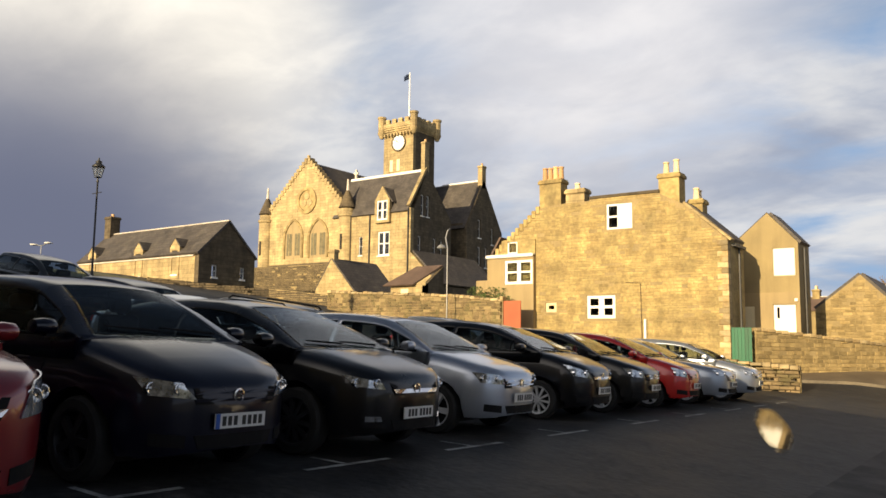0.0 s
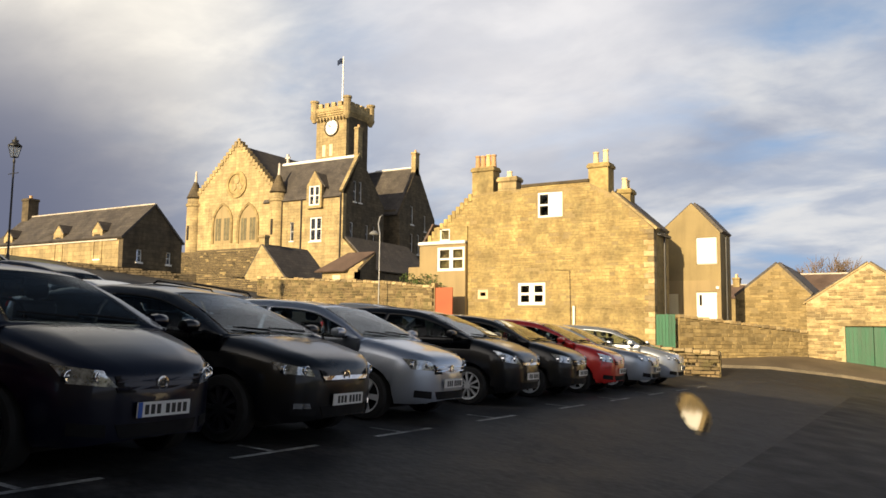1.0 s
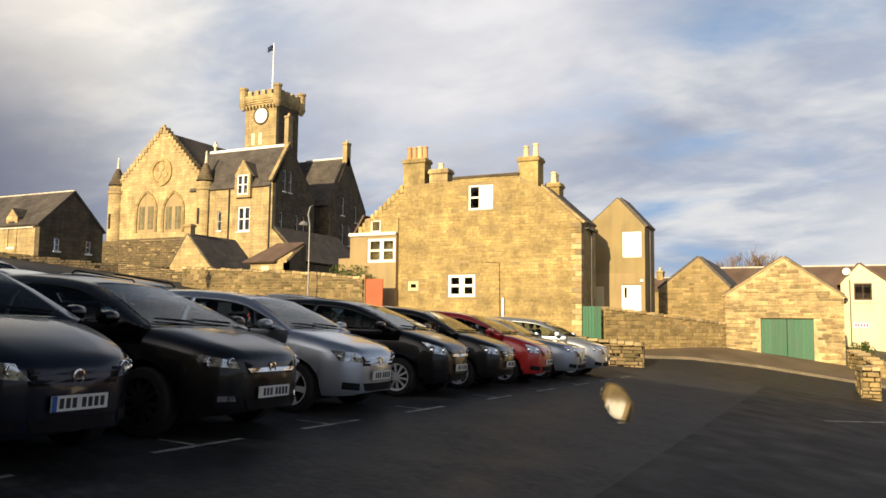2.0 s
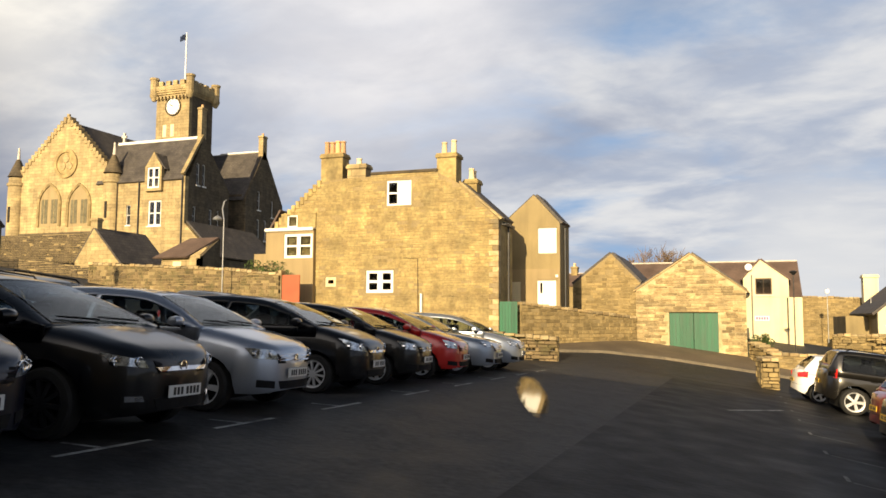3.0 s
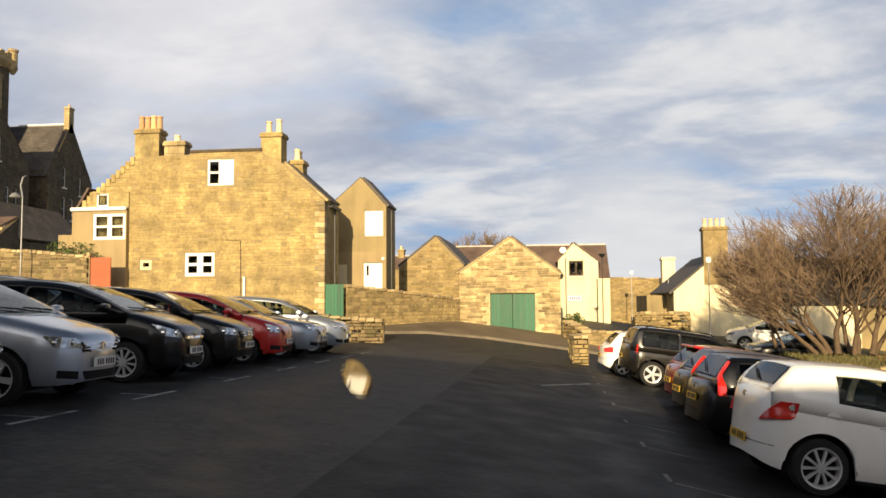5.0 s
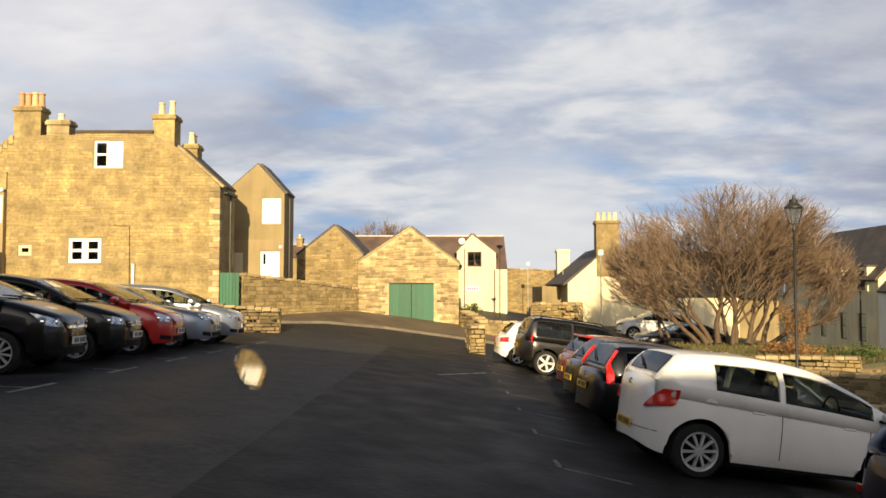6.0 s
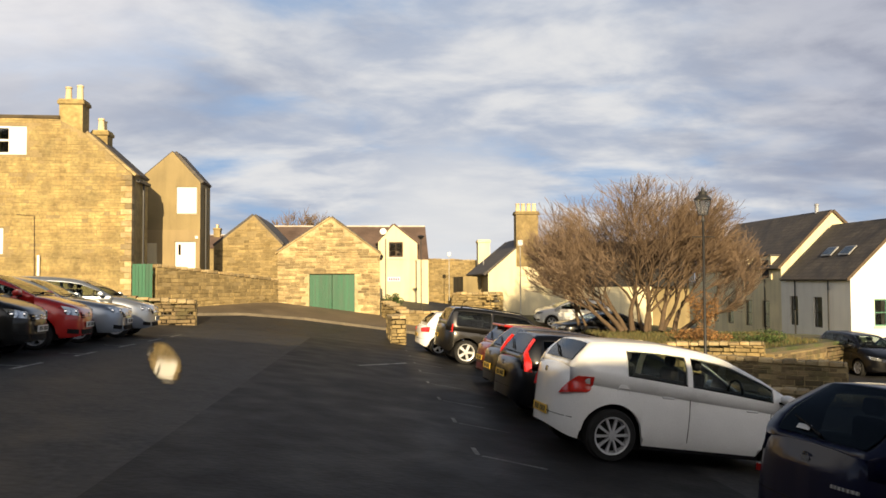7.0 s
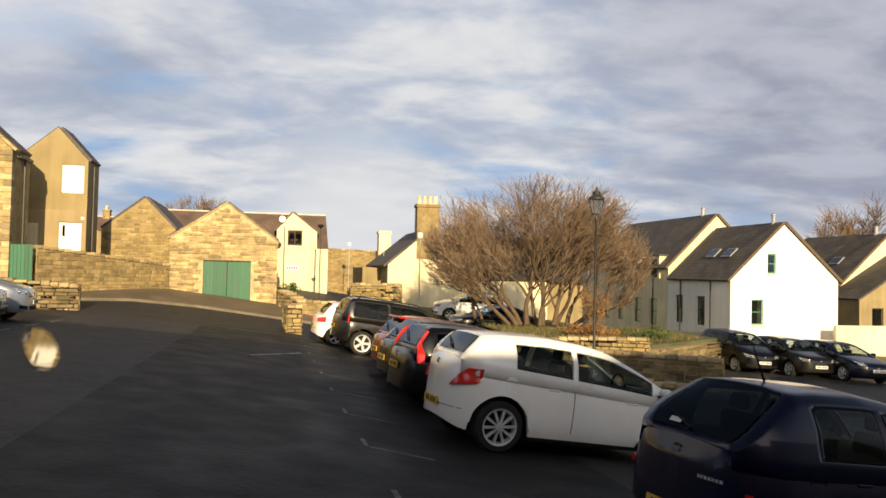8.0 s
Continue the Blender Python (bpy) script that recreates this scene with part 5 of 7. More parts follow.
P_CHAR = paint("charcoal_paint", (0.008, 0.008, 0.008), 0.2, 0.32, 0.6)
P_SILVER = paint("silver_paint", (0.40, 0.44, 0.51), 0.75, 0.32)
P_BLUEGREY = paint("blue_grey_paint", (0.30, 0.34, 0.40), 0.6, 0.32)
P_RED = paint("red_paint", (0.42, 0.015, 0.012), 0.1, 0.3)
P_DKRED = paint("dark_red_paint", (0.20, 0.010, 0.015), 0.2, 0.3)
P_WHITE = paint("white_paint", (0.90, 0.90, 0.89), 0.0, 0.3)
P_SUV = paint("dark_pewter_paint", (0.012, 0.011, 0.010), 0.3, 0.3, 0.8)


def lerp_line(pts, x):
    """Height on a line of (x, z) points, x falling or rising."""
    p = sorted(pts)
    if x <= p[0][0]:
        return p[0][1]
    for (x0, z0), (x1, z1) in zip(p, p[1:]):
        if x <= x1:
            k = (x - x0) / (x1 - x0)
            return z0 + (z1 - z0) * k
    return p[-1][1]


WHEELS = {}


def wheel_meshes(R, style):
    if (R, style) in WHEELS:
        return WHEELS[R, style]
    w, r = 0.105, R * 0.71
    bm = lathe(bmesh.new(), [(r, -w), (R * 0.93, -w), (R, -w * 0.72), (R, w * 0.72), (R * 0.93, w), (r, w), (r * 0.97, w * 0.6), (r * 0.97, -w * 0.6)], 28, axis="y", caps=False)
    for f in bm.faces:
        f.smooth = True
    ty = bpy.data.meshes.new("tyre")
    bm.to_mesh(ty)
    bm.free()
    ty.materials.append(TYRE)
    ty.set_sharp_from_angle(angle=radians(35))
    bm = lathe(bmesh.new(), [(r * 0.9, w * 0.2), (r * 0.9, w * 0.55), (r * 1.0, w + 0.004), (r * 1.02, w + 0.008), (r * 0.93, w + 0.002), (r * 0.88, w * 0.6), (r * 0.86, w * 0.3)], 24, axis="y", caps=False)
    n, sw = {"ten": (10, 0.15), "five": (5, 0.34), "seven": (7, 0.26), "dark_ten": (10, 0.20), "dark_five": (5, 0.3)}[style]
    for k in range(n):
        a = 2 * math.pi * k / n
        m = Matrix.Rotation(a, 4, "Y")
        b = boxed(r * 0.12, r * 0.92, w * 0.55, w * 0.92, -r * sw * 0.5, r * sw * 0.5)
        for v in b.verts:
            if v.co.x < r * 0.5:
                v.co.z *= 0.7
                v.co.y += 0.01
        bmesh.ops.transform(b, matrix=m, verts=b.verts[:])
        tmp = bpy.data.meshes.new("tmp")
        b.to_mesh(tmp)
        b.free()
        bm.from_mesh(tmp)
        bpy.data.meshes.remove(tmp)
    lathe(bm, [(r * 0.24, w * 0.5), (r * 0.24, w * 0.97), (r * 0.1, w)], 14, axis="y")
    rim = bpy.data.meshes.new("rim")
    bm.to_mesh(rim)
    bm.free()
    # dark styles have the shade painted into the rim
    rim.materials.append(ALLOY_SHADED if "dark" in style else ALLOY)
    back = bpy.data.meshes.new("brake_disc")
    b = lathe(bmesh.new(), [(r * 0.9, -w * 0.2), (r * 0.9, w * 0.18), (0.05, w * 0.19)], 20, axis="y")
    b.to_mesh(back)
    b.free()
    back.materials.append(UNDER)
    WHEELS[R, style] = (ty, rim, back)
    return WHEELS[R, style]


class Shape:
    """The surfaces of a car: x ahead, y to its left, z up from the ground, all in metres."""

    def __init__(s, L, W, H, hf, hb, ht, xa, xh, xr, xt, xf, xb, R, zb=0.24, nose=0.85, tail=0.6, clear=0.07, roofw=0.69, tumble=0.957, tailh=None, drop=0.0, arch=0.025, pillar=0.0):
        s.L, s.W, s.H, s.hf, s.hb, s.ht, s.xa, s.xh, s.xr, s.xt, s.xf, s.xb, s.R, s.zb0 = L, W, H, hf, hb, ht, xa, xh, xr, xt, xf, xb, R, zb
        s.nose, s.tail, s.clear, s.roofw, s.tumble = nose, tail, clear, roofw, tumble
        s.pillar = pillar
        e = L / 2
        th = tailh or ht
        hood = [(e, hf - 0.27), (e - 0.025, hf - 0.17), (e - 0.07, hf - 0.09), (e - 0.14, hf - 0.035), (e - 0.26, hf + 0.015)]
        for k in (0.25, 0.5, 0.75):
            x = (e - 0.26) + (xa - (e - 0.26)) * k
            hood.append((x, (hf + 0.015) + (hb - hf - 0.015) * (1 - (1 - k) ** 1.22)))
        s.top_line = hood + [(xa, hb), (xt, ht), (min(xt - 0.02, -e + 0.16), th), (-e + 0.05, th - 0.05), (-e, th - 0.16)]
        roof = [(xa, hb), ((xa * 0.45 + xh * 0.55), hb + (H - 0.05 - arch - hb) * 0.61), (xh, H - 0.05 - arch), (xh - 0.2, H - 0.024 - arch * 0.62), (xh - 0.45, H - 0.008 - arch * 0.3), (xh * 0.5 + xr * 0.5, H), (xr + 0.65, H - 0.006 - drop * 0.4), (xr + 0.3, H - 0.02 - drop), (xr, H - 0.055 - drop * 1.3)]
        roof += [(xr * 0.4 + xt * 0.6, ht + (H - drop * 1.3 - 0.055 - ht) * 0.48), (xt, ht)]
        s.roof_line = roof

    def w(s, x):
        e = s.L / 2
        for c, a in ((s.nose, x), (s.tail, -x)):
            u = (a - (e - c)) / c
            if u > 0:
                n = 2.7 if a == x else 3.0
                return s.W / 2 * max(0.10, (1 - min(1, u) ** n) ** (1 / n))
        return s.W / 2

    def end_x(s, y, z, front=True):
        """Where the nose or tail surface lies at that y and z."""
        e = s.L / 2
        c, n = (s.nose, 2.7) if front else (s.tail, 3.0)
        q = min(0.955, abs(y) / (s.W / 2 * s.k(z)))
        x = (e - c) + c * max(0.0, 1 - q ** n) ** (1 / n)
        x = min(x, e)
        # lean back over the edge of the bonnet or tail
        for _ in range(90):
            q = x if front else -x
            top = max(lerp_line(s.top_line, q), lerp_line(s.roof_line, q) if s.xt < q < s.xa else 0)
            if top < z + 0.005:
                x -= 0.01
        return x if front else -x

    def k(s, z):
        return lerp_line([(0.2, 0.94), (0.3, 0.985), (0.5, 1.0), (0.68, 0.995), (0.85, 0.965), (0.98, 0.92)], z)

    def low(s, x):
        z = s.zb0
        e = s.L / 2
        if x > e - 0.25:
            z += 0.05 * ((x - e + 0.25) / 0.25) ** 2
        if x < -e + 0.3:
            z += 0.10 * ((-e + 0.3 - x) / 0.3) ** 2
        for xw in (s.xf, s.xb):
            d = abs(x - xw)
            Ra = s.R + s.clear
            if d < Ra:
                z = max(z, s.R + math.sqrt(Ra * Ra - d * d))
        return z

    def ring(s, x):
        B, w, lo = lerp_line(s.top_line, x), s.w(x), s.low(x)
        pts = []
        for fw, fz in ((0.93, 0.0), (0.985, 0.12), (1.0, 0.38), (0.997, 0.60), (0.975, 0.80), (0.93, 0.93), (0.84, 0.99), (0.5, 1.015), (0.0, 1.03)):
            z = s.zb0 + (B - s.zb0) * fz
            pts.append(Vector((x, w * fw, max(z, lo))))
        return pts

    def cabin(s, x):
        B, G = lerp_line(s.top_line, x), lerp_line(s.roof_line, x)
        f = max(0.0, min(1.0, (G - B) / max(0.1, s.H - B)))
        wb = s.w(x) * s.tumble
        wt = wb + (s.W / 2 * s.roofw - wb) * f
        return [Vector((x, s.w(x) * 0.981, s.zb0 + (B - s.zb0) * 0.80)), Vector((x, wb - 0.005, B)), Vector((x, wb + (wt - wb) * 0.42 + 0.018 * f, B + (G - B) * 0.45)), Vector((x, wt + 0.015 * f, G - 0.085 * f)), Vector((x, wt - 0.04 * f, G - 0.025 * f)),
                Vector((x, wt - 0.12, G - 0.003 * f)), Vector((x, wt * 0.45, G + 0.018 * f)), Vector((x, 0, G + 0.024 * f))]

    def side(s, x, f):
        """A point on the flank of the cabin, f from the belt (0) to the edge of the roof (1)."""
        r = s.cabin(x)
        p = [r[1], r[2], r[3]]
        t = f * 2
        i = 0 if t < 1 else 1
        return p[i].lerp(p[i + 1], t - i)

    def over(s, x, f):
        """A point across the top of the cabin, f from -1 to 1."""
        r = s.cabin(x)
        y = abs(f) * (r[5].y)
        for a, b in ((r[7], r[6]), (r[6], r[5])):
            if y <= b.y + 1e-6:
                k = (y - a.y) / max(1e-6, b.y - a.y)
                q = a.lerp(b, k)
                return Vector((x, math.copysign(q.y, f), q.z))
        return Vector((x, math.copysign(r[5].y, f), r[5].z))


def loft(rows, flip=False, bm=None):
    bm = bm or bmesh.new()
    vs = [[bm.verts.new(p) for p in r] for r in rows]
    for a, b in zip(vs, vs[1:]):
        for i in range(len(a) - 1):
            q = (a[i], b[i], b[i + 1], a[i + 1])
            bm.faces.new(q[::-1] if flip else q)
    return bm


def mirrored(half):
    return [p.copy() for p in half] + [Vector((p.x, -p.y, p.z)) for p in reversed(half[:-1])]


def lifted(bm, d):
    """Pushes a sheet out along its normals and gives it edges."""
    bmesh.ops.recalc_face_normals(bm, faces=bm.faces[:])
    bm.normal_update()
    c = sum((v.co for v in bm.verts), Vector()) / len(bm.verts)
    mean = sum((f.normal for f in bm.faces), Vector())
    ref = Vector((c.x, c.y, c.z - 0.6))
    if mean.dot(ref) < 0:
        bmesh.ops.reverse_faces(bm, faces=bm.faces[:])
        bm.normal_update()
    old = {v: v.co.copy() for v in bm.verts}
    nm = {v: v.normal.copy() for v in bm.verts}
    for v in bm.verts:
        v.co = old[v] + nm[v] * d
    bmesh.ops.extrude_face_region(bm, geom=bm.faces[:])
    for v in bm.verts:
        if v in nm:
            v.co = old[v] - nm[v] * 0.004
    bmesh.ops.recalc_face_normals(bm, faces=bm.faces[:])
    return bm


def end_patch(s, corners, front, nu=6, nv=4, d=0.012):
    """A lamp, grille or plate pressed on the nose or tail; corners (y, z) in order round it."""
    rows = []
    a, b, c, e = [Vector(q) for q in corners]
    for j in range(nv + 1):
        row = []
        for i in range(nu + 1):
            p = a.lerp(b, i / nu).lerp(e.lerp(c, i / nu), j / nv)
            row.append(Vector((s.end_x(p.x, p.y, front), p.x, p.y)))
        rows.append(row)
    return lifted(loft(rows), d)


def add_plate(car, s, front, z, mat, band=False, w=0.52, h=0.112):
    x = s.L / 2 if front else -s.L / 2
    sg = 1 if front else -1
    x = (s.end_x(0.2, z, front)) + sg * 0.022
    p = part("number_plate", boxed(min(x, x + sg * 0.012), max(x, x + sg * 0.012), -w / 2, w / 2, z - h / 2, z + h / 2), mat, car)
    ink = x + sg * 0.0125
    for i in range(7):
        y = (-0.205 + i * 0.058 + (0.03 if i > 3 else 0)) * -sg
        part("plate_bar", boxed(min(ink, ink + sg * 0.002), max(ink, ink + sg * 0.002), y - 0.019, y + 0.019, z - 0.036, z + 0.036), PLATE_INK, p)
    if band:
        y = -sg * -0.238
        part("blue_band", boxed(min(ink, ink + sg * 0.002), max(ink, ink + sg * 0.002), sg * -0.258 if sg < 0 else -0.258, -0.216, z - h / 2, z + h / 2) if sg > 0 else boxed(ink - 0.002, ink, 0.216, 0.258, z - h / 2, z + h / 2), BLUEBAND, p)
    return p


def build_car(label, s, colour, m, wheel="five", group="parked cars", front=True, rear=True, doors=2, lights=None, grille="bars", rails=False, name="car", tails=None, plate_z=0.5, rear_plate_z=0.62, badge=True, intake=True, fog=False, band=False, spoiler=None, antenna=False, wiper=True, flap=False, sticker=False, privacy=False):
    car = thing(name, label, "car", m, group=group)
    e = s.L / 2
    xs = [-e + d for d in (0, 0.012, 0.03, 0.06, 0.11, 0.18, 0.27)]
    xs += [-e + 0.36 + (2 * e - 0.72) * i / 52 for i in range(53)] + [e - d for d in (0.27, 0.18, 0.11, 0.06, 0.03, 0.012, 0)]
    for xw in (s.xf, s.xb):
        for sgn in (-1, 1):
            xs.append(xw + sgn * (s.R + s.clear) * 0.999)
            xs.append(xw + sgn * (s.R + s.clear) * 0.93)
    xs = sorted(set(round(x, 4) for x in xs))
    rows = [mirrored(s.ring(x)) for x in xs]
    bm = loft(rows, flip=True)
    bm.verts.ensure_lookup_table()
    n = len(rows[0])
    bm.faces.new([bm.verts[i] for i in range(n)])
    bm.faces.new([bm.verts[i] for i in range(len(bm.verts) - n, len(bm.verts))][::-1])
    bmesh.ops.recalc_face_normals(bm, faces=bm.faces[:])
    # lips of the wheel arches and sills turn inwards
    body = part("body", bm, colour, car, shade_smooth=True, angle=42)
    cx = [s.xt + (s.xa - s.xt) * i / 34 for i in range(35)]
    r0, r1 = s.xt + 0.05, s.xr - 0.02
    wx0, wx1 = s.xt + 0.22 + (s.xr - s.xt) * 0.55 + s.pillar, s.xa - (s.xa - s.xh) * 0.42
    cuts = [0.0, 0.42, 1.0] if doors == 2 else [0.0, 0.20, 0.56, 1.0]
    panes = [(wx0 + (wx1 - wx0) * a + (0.04 if a > 0 else 0), wx0 + (wx1 - wx0) * b - (0.04 if b < 1 else 0)) for a, b in zip(cuts, cuts[1:])]
    tops = [(s.xh + 0.03, s.xa - 0.05)] + ([(r0, r1)] if r1 - r0 > 0.1 else [])
    cx = sorted(set(round(x, 4) for x in cx + [q for pr in panes + tops for q in pr]))
    rows = []
    for x in cx:
        r = s.cabin(x)
        rows.append(mirrored([r[0], r[1], s.side(x, 0.06), s.side(x, 0.5), s.side(x, 0.92), r[3], r[4], r[5], s.over(x, 0.95), s.over(x, 0.5), s.over(x, 0.0)]))
    # the cabin shell, open where the panes sit
    bm = bmesh.new()
    vs = [[bm.verts.new(p) for p in r] for r in rows]
    for i in range(len(cx) - 1):
        mid = (cx[i] + cx[i + 1]) / 2
        flank = any(a < mid < b for a, b in panes)
        top = any(a < mid < b for a, b in tops)
        for j in range(20):
            jj = min(j, 19 - j)
            if (flank and jj in (2, 3)) or (top and jj in (8, 9)):
                continue
            bm.faces.new((vs[i][j + 1], vs[i + 1][j + 1], vs[i + 1][j], vs[i][j]))
    shell = part("roof", bm, [colour], car, shade_smooth=True, angle=50)
    sol = shell.modifiers.new("thickness", "SOLIDIFY")
    sol.thickness, sol.offset = 0.03, -1.0
    # inside: dark floor at the belt, seats, wheel
    fx = [s.xt + 0.12 + (s.xa - 0.1 - s.xt - 0.12) * i / 12 for i in range(13)]
    fl = []
    for x in fx:
        B = lerp_line(s.top_line, x)
        fl.append([Vector((x, s.w(x) * 0.88 * k, s.zb0 + (B - s.zb0) * (1.03 - 0.012 * abs(k)) + 0.012)) for k in (-1, -0.5, 0, 0.5, 1)])
    part("dashboard_shelf", loft(fl), CABIN, car)
    for xs_, ys_ in ((0.02, (-0.36, 0.36)), (max(-1.05, s.xr + 0.45), (-0.45, 0.0, 0.45))):
        for y in ys_:
            zb_ = lerp_line(s.top_line, xs_)
            hi = 0.40 * (s.H - zb_)
            st = part("seat_back", boxed(xs_ - 0.07, xs_ + 0.05, y - 0.21, y + 0.21, zb_ - 0.05, zb_ + hi, bevel=0.04), SEAT, car)
            part("headrest", boxed(xs_ - 0.06, xs_ + 0.03, y - 0.12, y + 0.12, zb_ + hi + 0.02, zb_ + hi + 0.17, bevel=0.035), SEAT, st)
    zw = lerp_line(s.top_line, 0.5)
    part("steering_wheel", lathe(bmesh.new(), [(0.17, -0.012), (0.185, -0.015), (0.195, 0.0), (0.185, 0.015), (0.17, 0.012), (0.17, -0.012)], 18, axis="x", centre=(s.xh + 0.3, -0.37, zw + 0.02), caps=False), TRIM, car)
    part("rear_view_mirror", boxed(s.xh + 0.10, s.xh + 0.13, -0.12, 0.12, s.H - 0.19, s.H - 0.12, bevel=0.01), TRIM, car)
    # glass
    nx = 10
    g = [[s.over(s.xh + 0.03 + (s.xa - 0.05 - s.xh - 0.03) * i / nx, -0.97 + 1.94 * j / 8) for j in range(9)] for i in range(nx + 1)]
    part("windscreen", lifted(loft(g), 0.008), CARGLASS, car, shade_smooth=True, angle=40)
    if r1 - r0 > 0.1:
        g = [[s.over(r0 + (r1 - r0) * i / 6, -0.93 + 1.86 * j / 8) for j in range(9)] for i in range(7)]
        part("rear_window", lifted(loft(g), 0.008), REARGLASS, car, shade_smooth=True, angle=40)
    for sg in (-1, 1):
        for k, (a, b) in enumerate(zip(cuts, cuts[1:])):
            x0, x1 = wx0 + (wx1 - wx0) * a + (0.04 if a > 0 else 0), wx0 + (wx1 - wx0) * b - (0.04 if b < 1 else 0)
            g = []
            for i in range(9):
                x = x0 + (x1 - x0) * i / 8
                g.append([Vector((q.x, sg * q.y, q.z)) for q in (s.side(x, 0.06 + 0.86 * j / 4) for j in range(5))])
            wn = part("side_window", lifted(loft(g), 0.007), REARGLASS if privacy else CARGLASS, car, shade_smooth=True, angle=40)
            wn.visible_shadow = False
            rub = [s.side(x0 + (x1 - x0) * i / 6, 0.05) for i in range(7)]
            part("window_seal", tube(bmesh.new(), [Vector((q.x, sg * (q.y + 0.004), q.z)) for q in rub], [0.009] * 7, 4), TRIM, wn)
        # door seams and handles
        for k in cuts[1:-1] + [0.97]:
            x = wx0 + (wx1 - wx0) * k
            r = s.ring(x)
            pts = [Vector((p.x + (0.10 * (p.z - 0.5) if k > 0.9 else 0), sg * (p.y + 0.001), p.z)) for p in r[1:6]]
            part("door_seam", tube(bmesh.new(), pts, [0.006] * len(pts), 4), UNDER, body)
        for k in cuts[1:]:
            x = wx0 + (wx1 - wx0) * k - 0.30 * 1
            x = max(x, wx0 + 0.1)
            r = s.ring(x)
            y = sg * (r[4].y + 0.012)
            z = r[4].z - 0.01
            part("door_handle", boxed(x - 0.10, x + 0.08, min(y, y - sg * 0.03), max(y, y - sg * 0.03), z - 0.018, z + 0.018, bevel=0.012), colour, car)
        # wing mirrors
        xm = s.xa - (s.xa - s.xh) * 0.30
        r = s.ring(xm)
        ym, zm = sg * (s.W / 2 * s.tumble + 0.13), lerp_line(s.top_line, xm) + 0.075
        mb = lathe(bmesh.new(), [(0.02, -0.105), (0.065, -0.095), (0.082, -0.02), (0.078, 0.06), (0.03, 0.10)], 12, axis="y", squash=0.8)
        mir = part("wing_mirror", mb, colour if colour not in (P_CHAR,) else TRIM, car, shade_smooth=True, angle=60)
        mir.location = (xm, ym, zm)
        part("mirror_arm", boxed(xm - 0.04, xm + 0.04, min(sg * s.W / 2 * s.tumble * 0.96, ym), max(sg * s.W / 2 * s.tumble * 0.96, ym), zm - 0.075, zm - 0.045), TRIM, mir).matrix_parent_inverse = Matrix.Translation(mir.location).inverted()
        # sill
        part("sill", boxed(s.xb + s.R + s.clear + 0.02, s.xf - s.R - s.clear - 0.02, min(sg * s.W * 0.462, sg * s.W * 0.42), max(sg * s.W * 0.462, sg * s.W * 0.42), s.zb0 - 0.05, s.zb0 + 0.02, bevel=0.015), TRIM, car)
        if rails:
            part("roof_rail", tube(bmesh.new(), [Vector((x, sg * (s.cabin(x)[5].y + 0.02), s.cabin(x)[5].z + dz)) for x, dz in ((s.xh - 0.1, 0.0), (s.xh - 0.2, 0.05), (s.xr + 0.3, 0.05), (s.xr + 0.2, 0.0))], [0.018] * 4, 6), TRIM, car)
    # underside
    part("underbody", boxed(-e + 0.5, e - 0.6, -s.W * 0.36, s.W * 0.36, 0.16, 0.66), UNDER, car)
    # wheels
    ty, rim, back = wheel_meshes(s.R, wheel)
    for xw in (s.xf, s.xb):
        for sg in (-1, 1):
            t = new("wheel", ty)
            t.parent = car
            t.matrix_basis = pose(xw, sg * (s.W / 2 - 0.115), s.R, 0, 23 * xw, 0 if sg > 0 else 180)
            for nm, me in (("rim", rim), ("brake_disc", back)):
                q = new(nm, me)
                q.parent = t
    if front:
        for sg in (-1, 1):
            c = lights or ((0.42, 0.67), (0.72, 0.70), (0.77, 0.83), (0.48, 0.765))
            hl = part("headlight", end_patch(s, [(sg * y, z) for y, z in c], True, 8, 4, 0.007), LAMPGLASS, car, "clear glass headlight", True, 40)
            cy, cz = sum(q[0] for q in c) / 4, sum(q[1] for q in c) / 4
            for o in (-0.07, 0.09):
                lx_ = s.end_x(cy + o, cz, True)
                part("reflector", lathe(bmesh.new(), [(0.046, -0.03), (0.048, 0.013), (0.043, 0.015), (0.036, 0.006), (0.016, 0.004), (0.014, 0.011), (0.004, 0.012)], 12, axis="x", centre=(lx_ - 0.006, sg * (cy + o), cz)), CHROME, hl)
            if fog:
                part("fog_light", end_patch(s, [(sg * 0.50, 0.38), (sg * 0.66, 0.38), (sg * 0.66, 0.43), (sg * 0.52, 0.43)], True, 4, 2, 0.012), CHROME, car)
        gz0, gz1 = s.hf - 0.24, s.hf - 0.12
        if grille == "bars":
            gr = part("grille", end_patch(s, [(-0.42, gz0), (0.42, gz0), (0.44, gz1), (-0.44, gz1)], True, 8, 3, 0.004), TRIM, car)
            for i in range(2):
                z = gz0 + 0.03 + i * 0.05
                part("grille_bar", end_patch(s, [(-0.41, z), (0.41, z), (0.41, z + 0.014), (-0.41, z + 0.014)], True, 8, 1, 0.011), CHROME, gr)
        elif grille == "chrome":
            gr = part("grille", end_patch(s, [(-0.36, gz0), (0.36, gz0), (0.42, gz1), (-0.42, gz1)], True, 8, 3, 0.004), TRIM, car)
            part("grille_bar", end_patch(s, [(-0.36, gz0 + 0.02), (0.36, gz0 + 0.02), (0.40, gz0 + 0.06), (-0.40, gz0 + 0.06)], True, 8, 1, 0.013), CHROME, gr)
        elif grille == "body":
            gr = part("grille", end_patch(s, [(-0.4, gz0), (0.4, gz0), (0.42, gz1), (-0.42, gz1)], True, 8, 3, 0.004), TRIM, car)
            for i in range(2):
                z = gz0 + 0.02 + i * 0.055
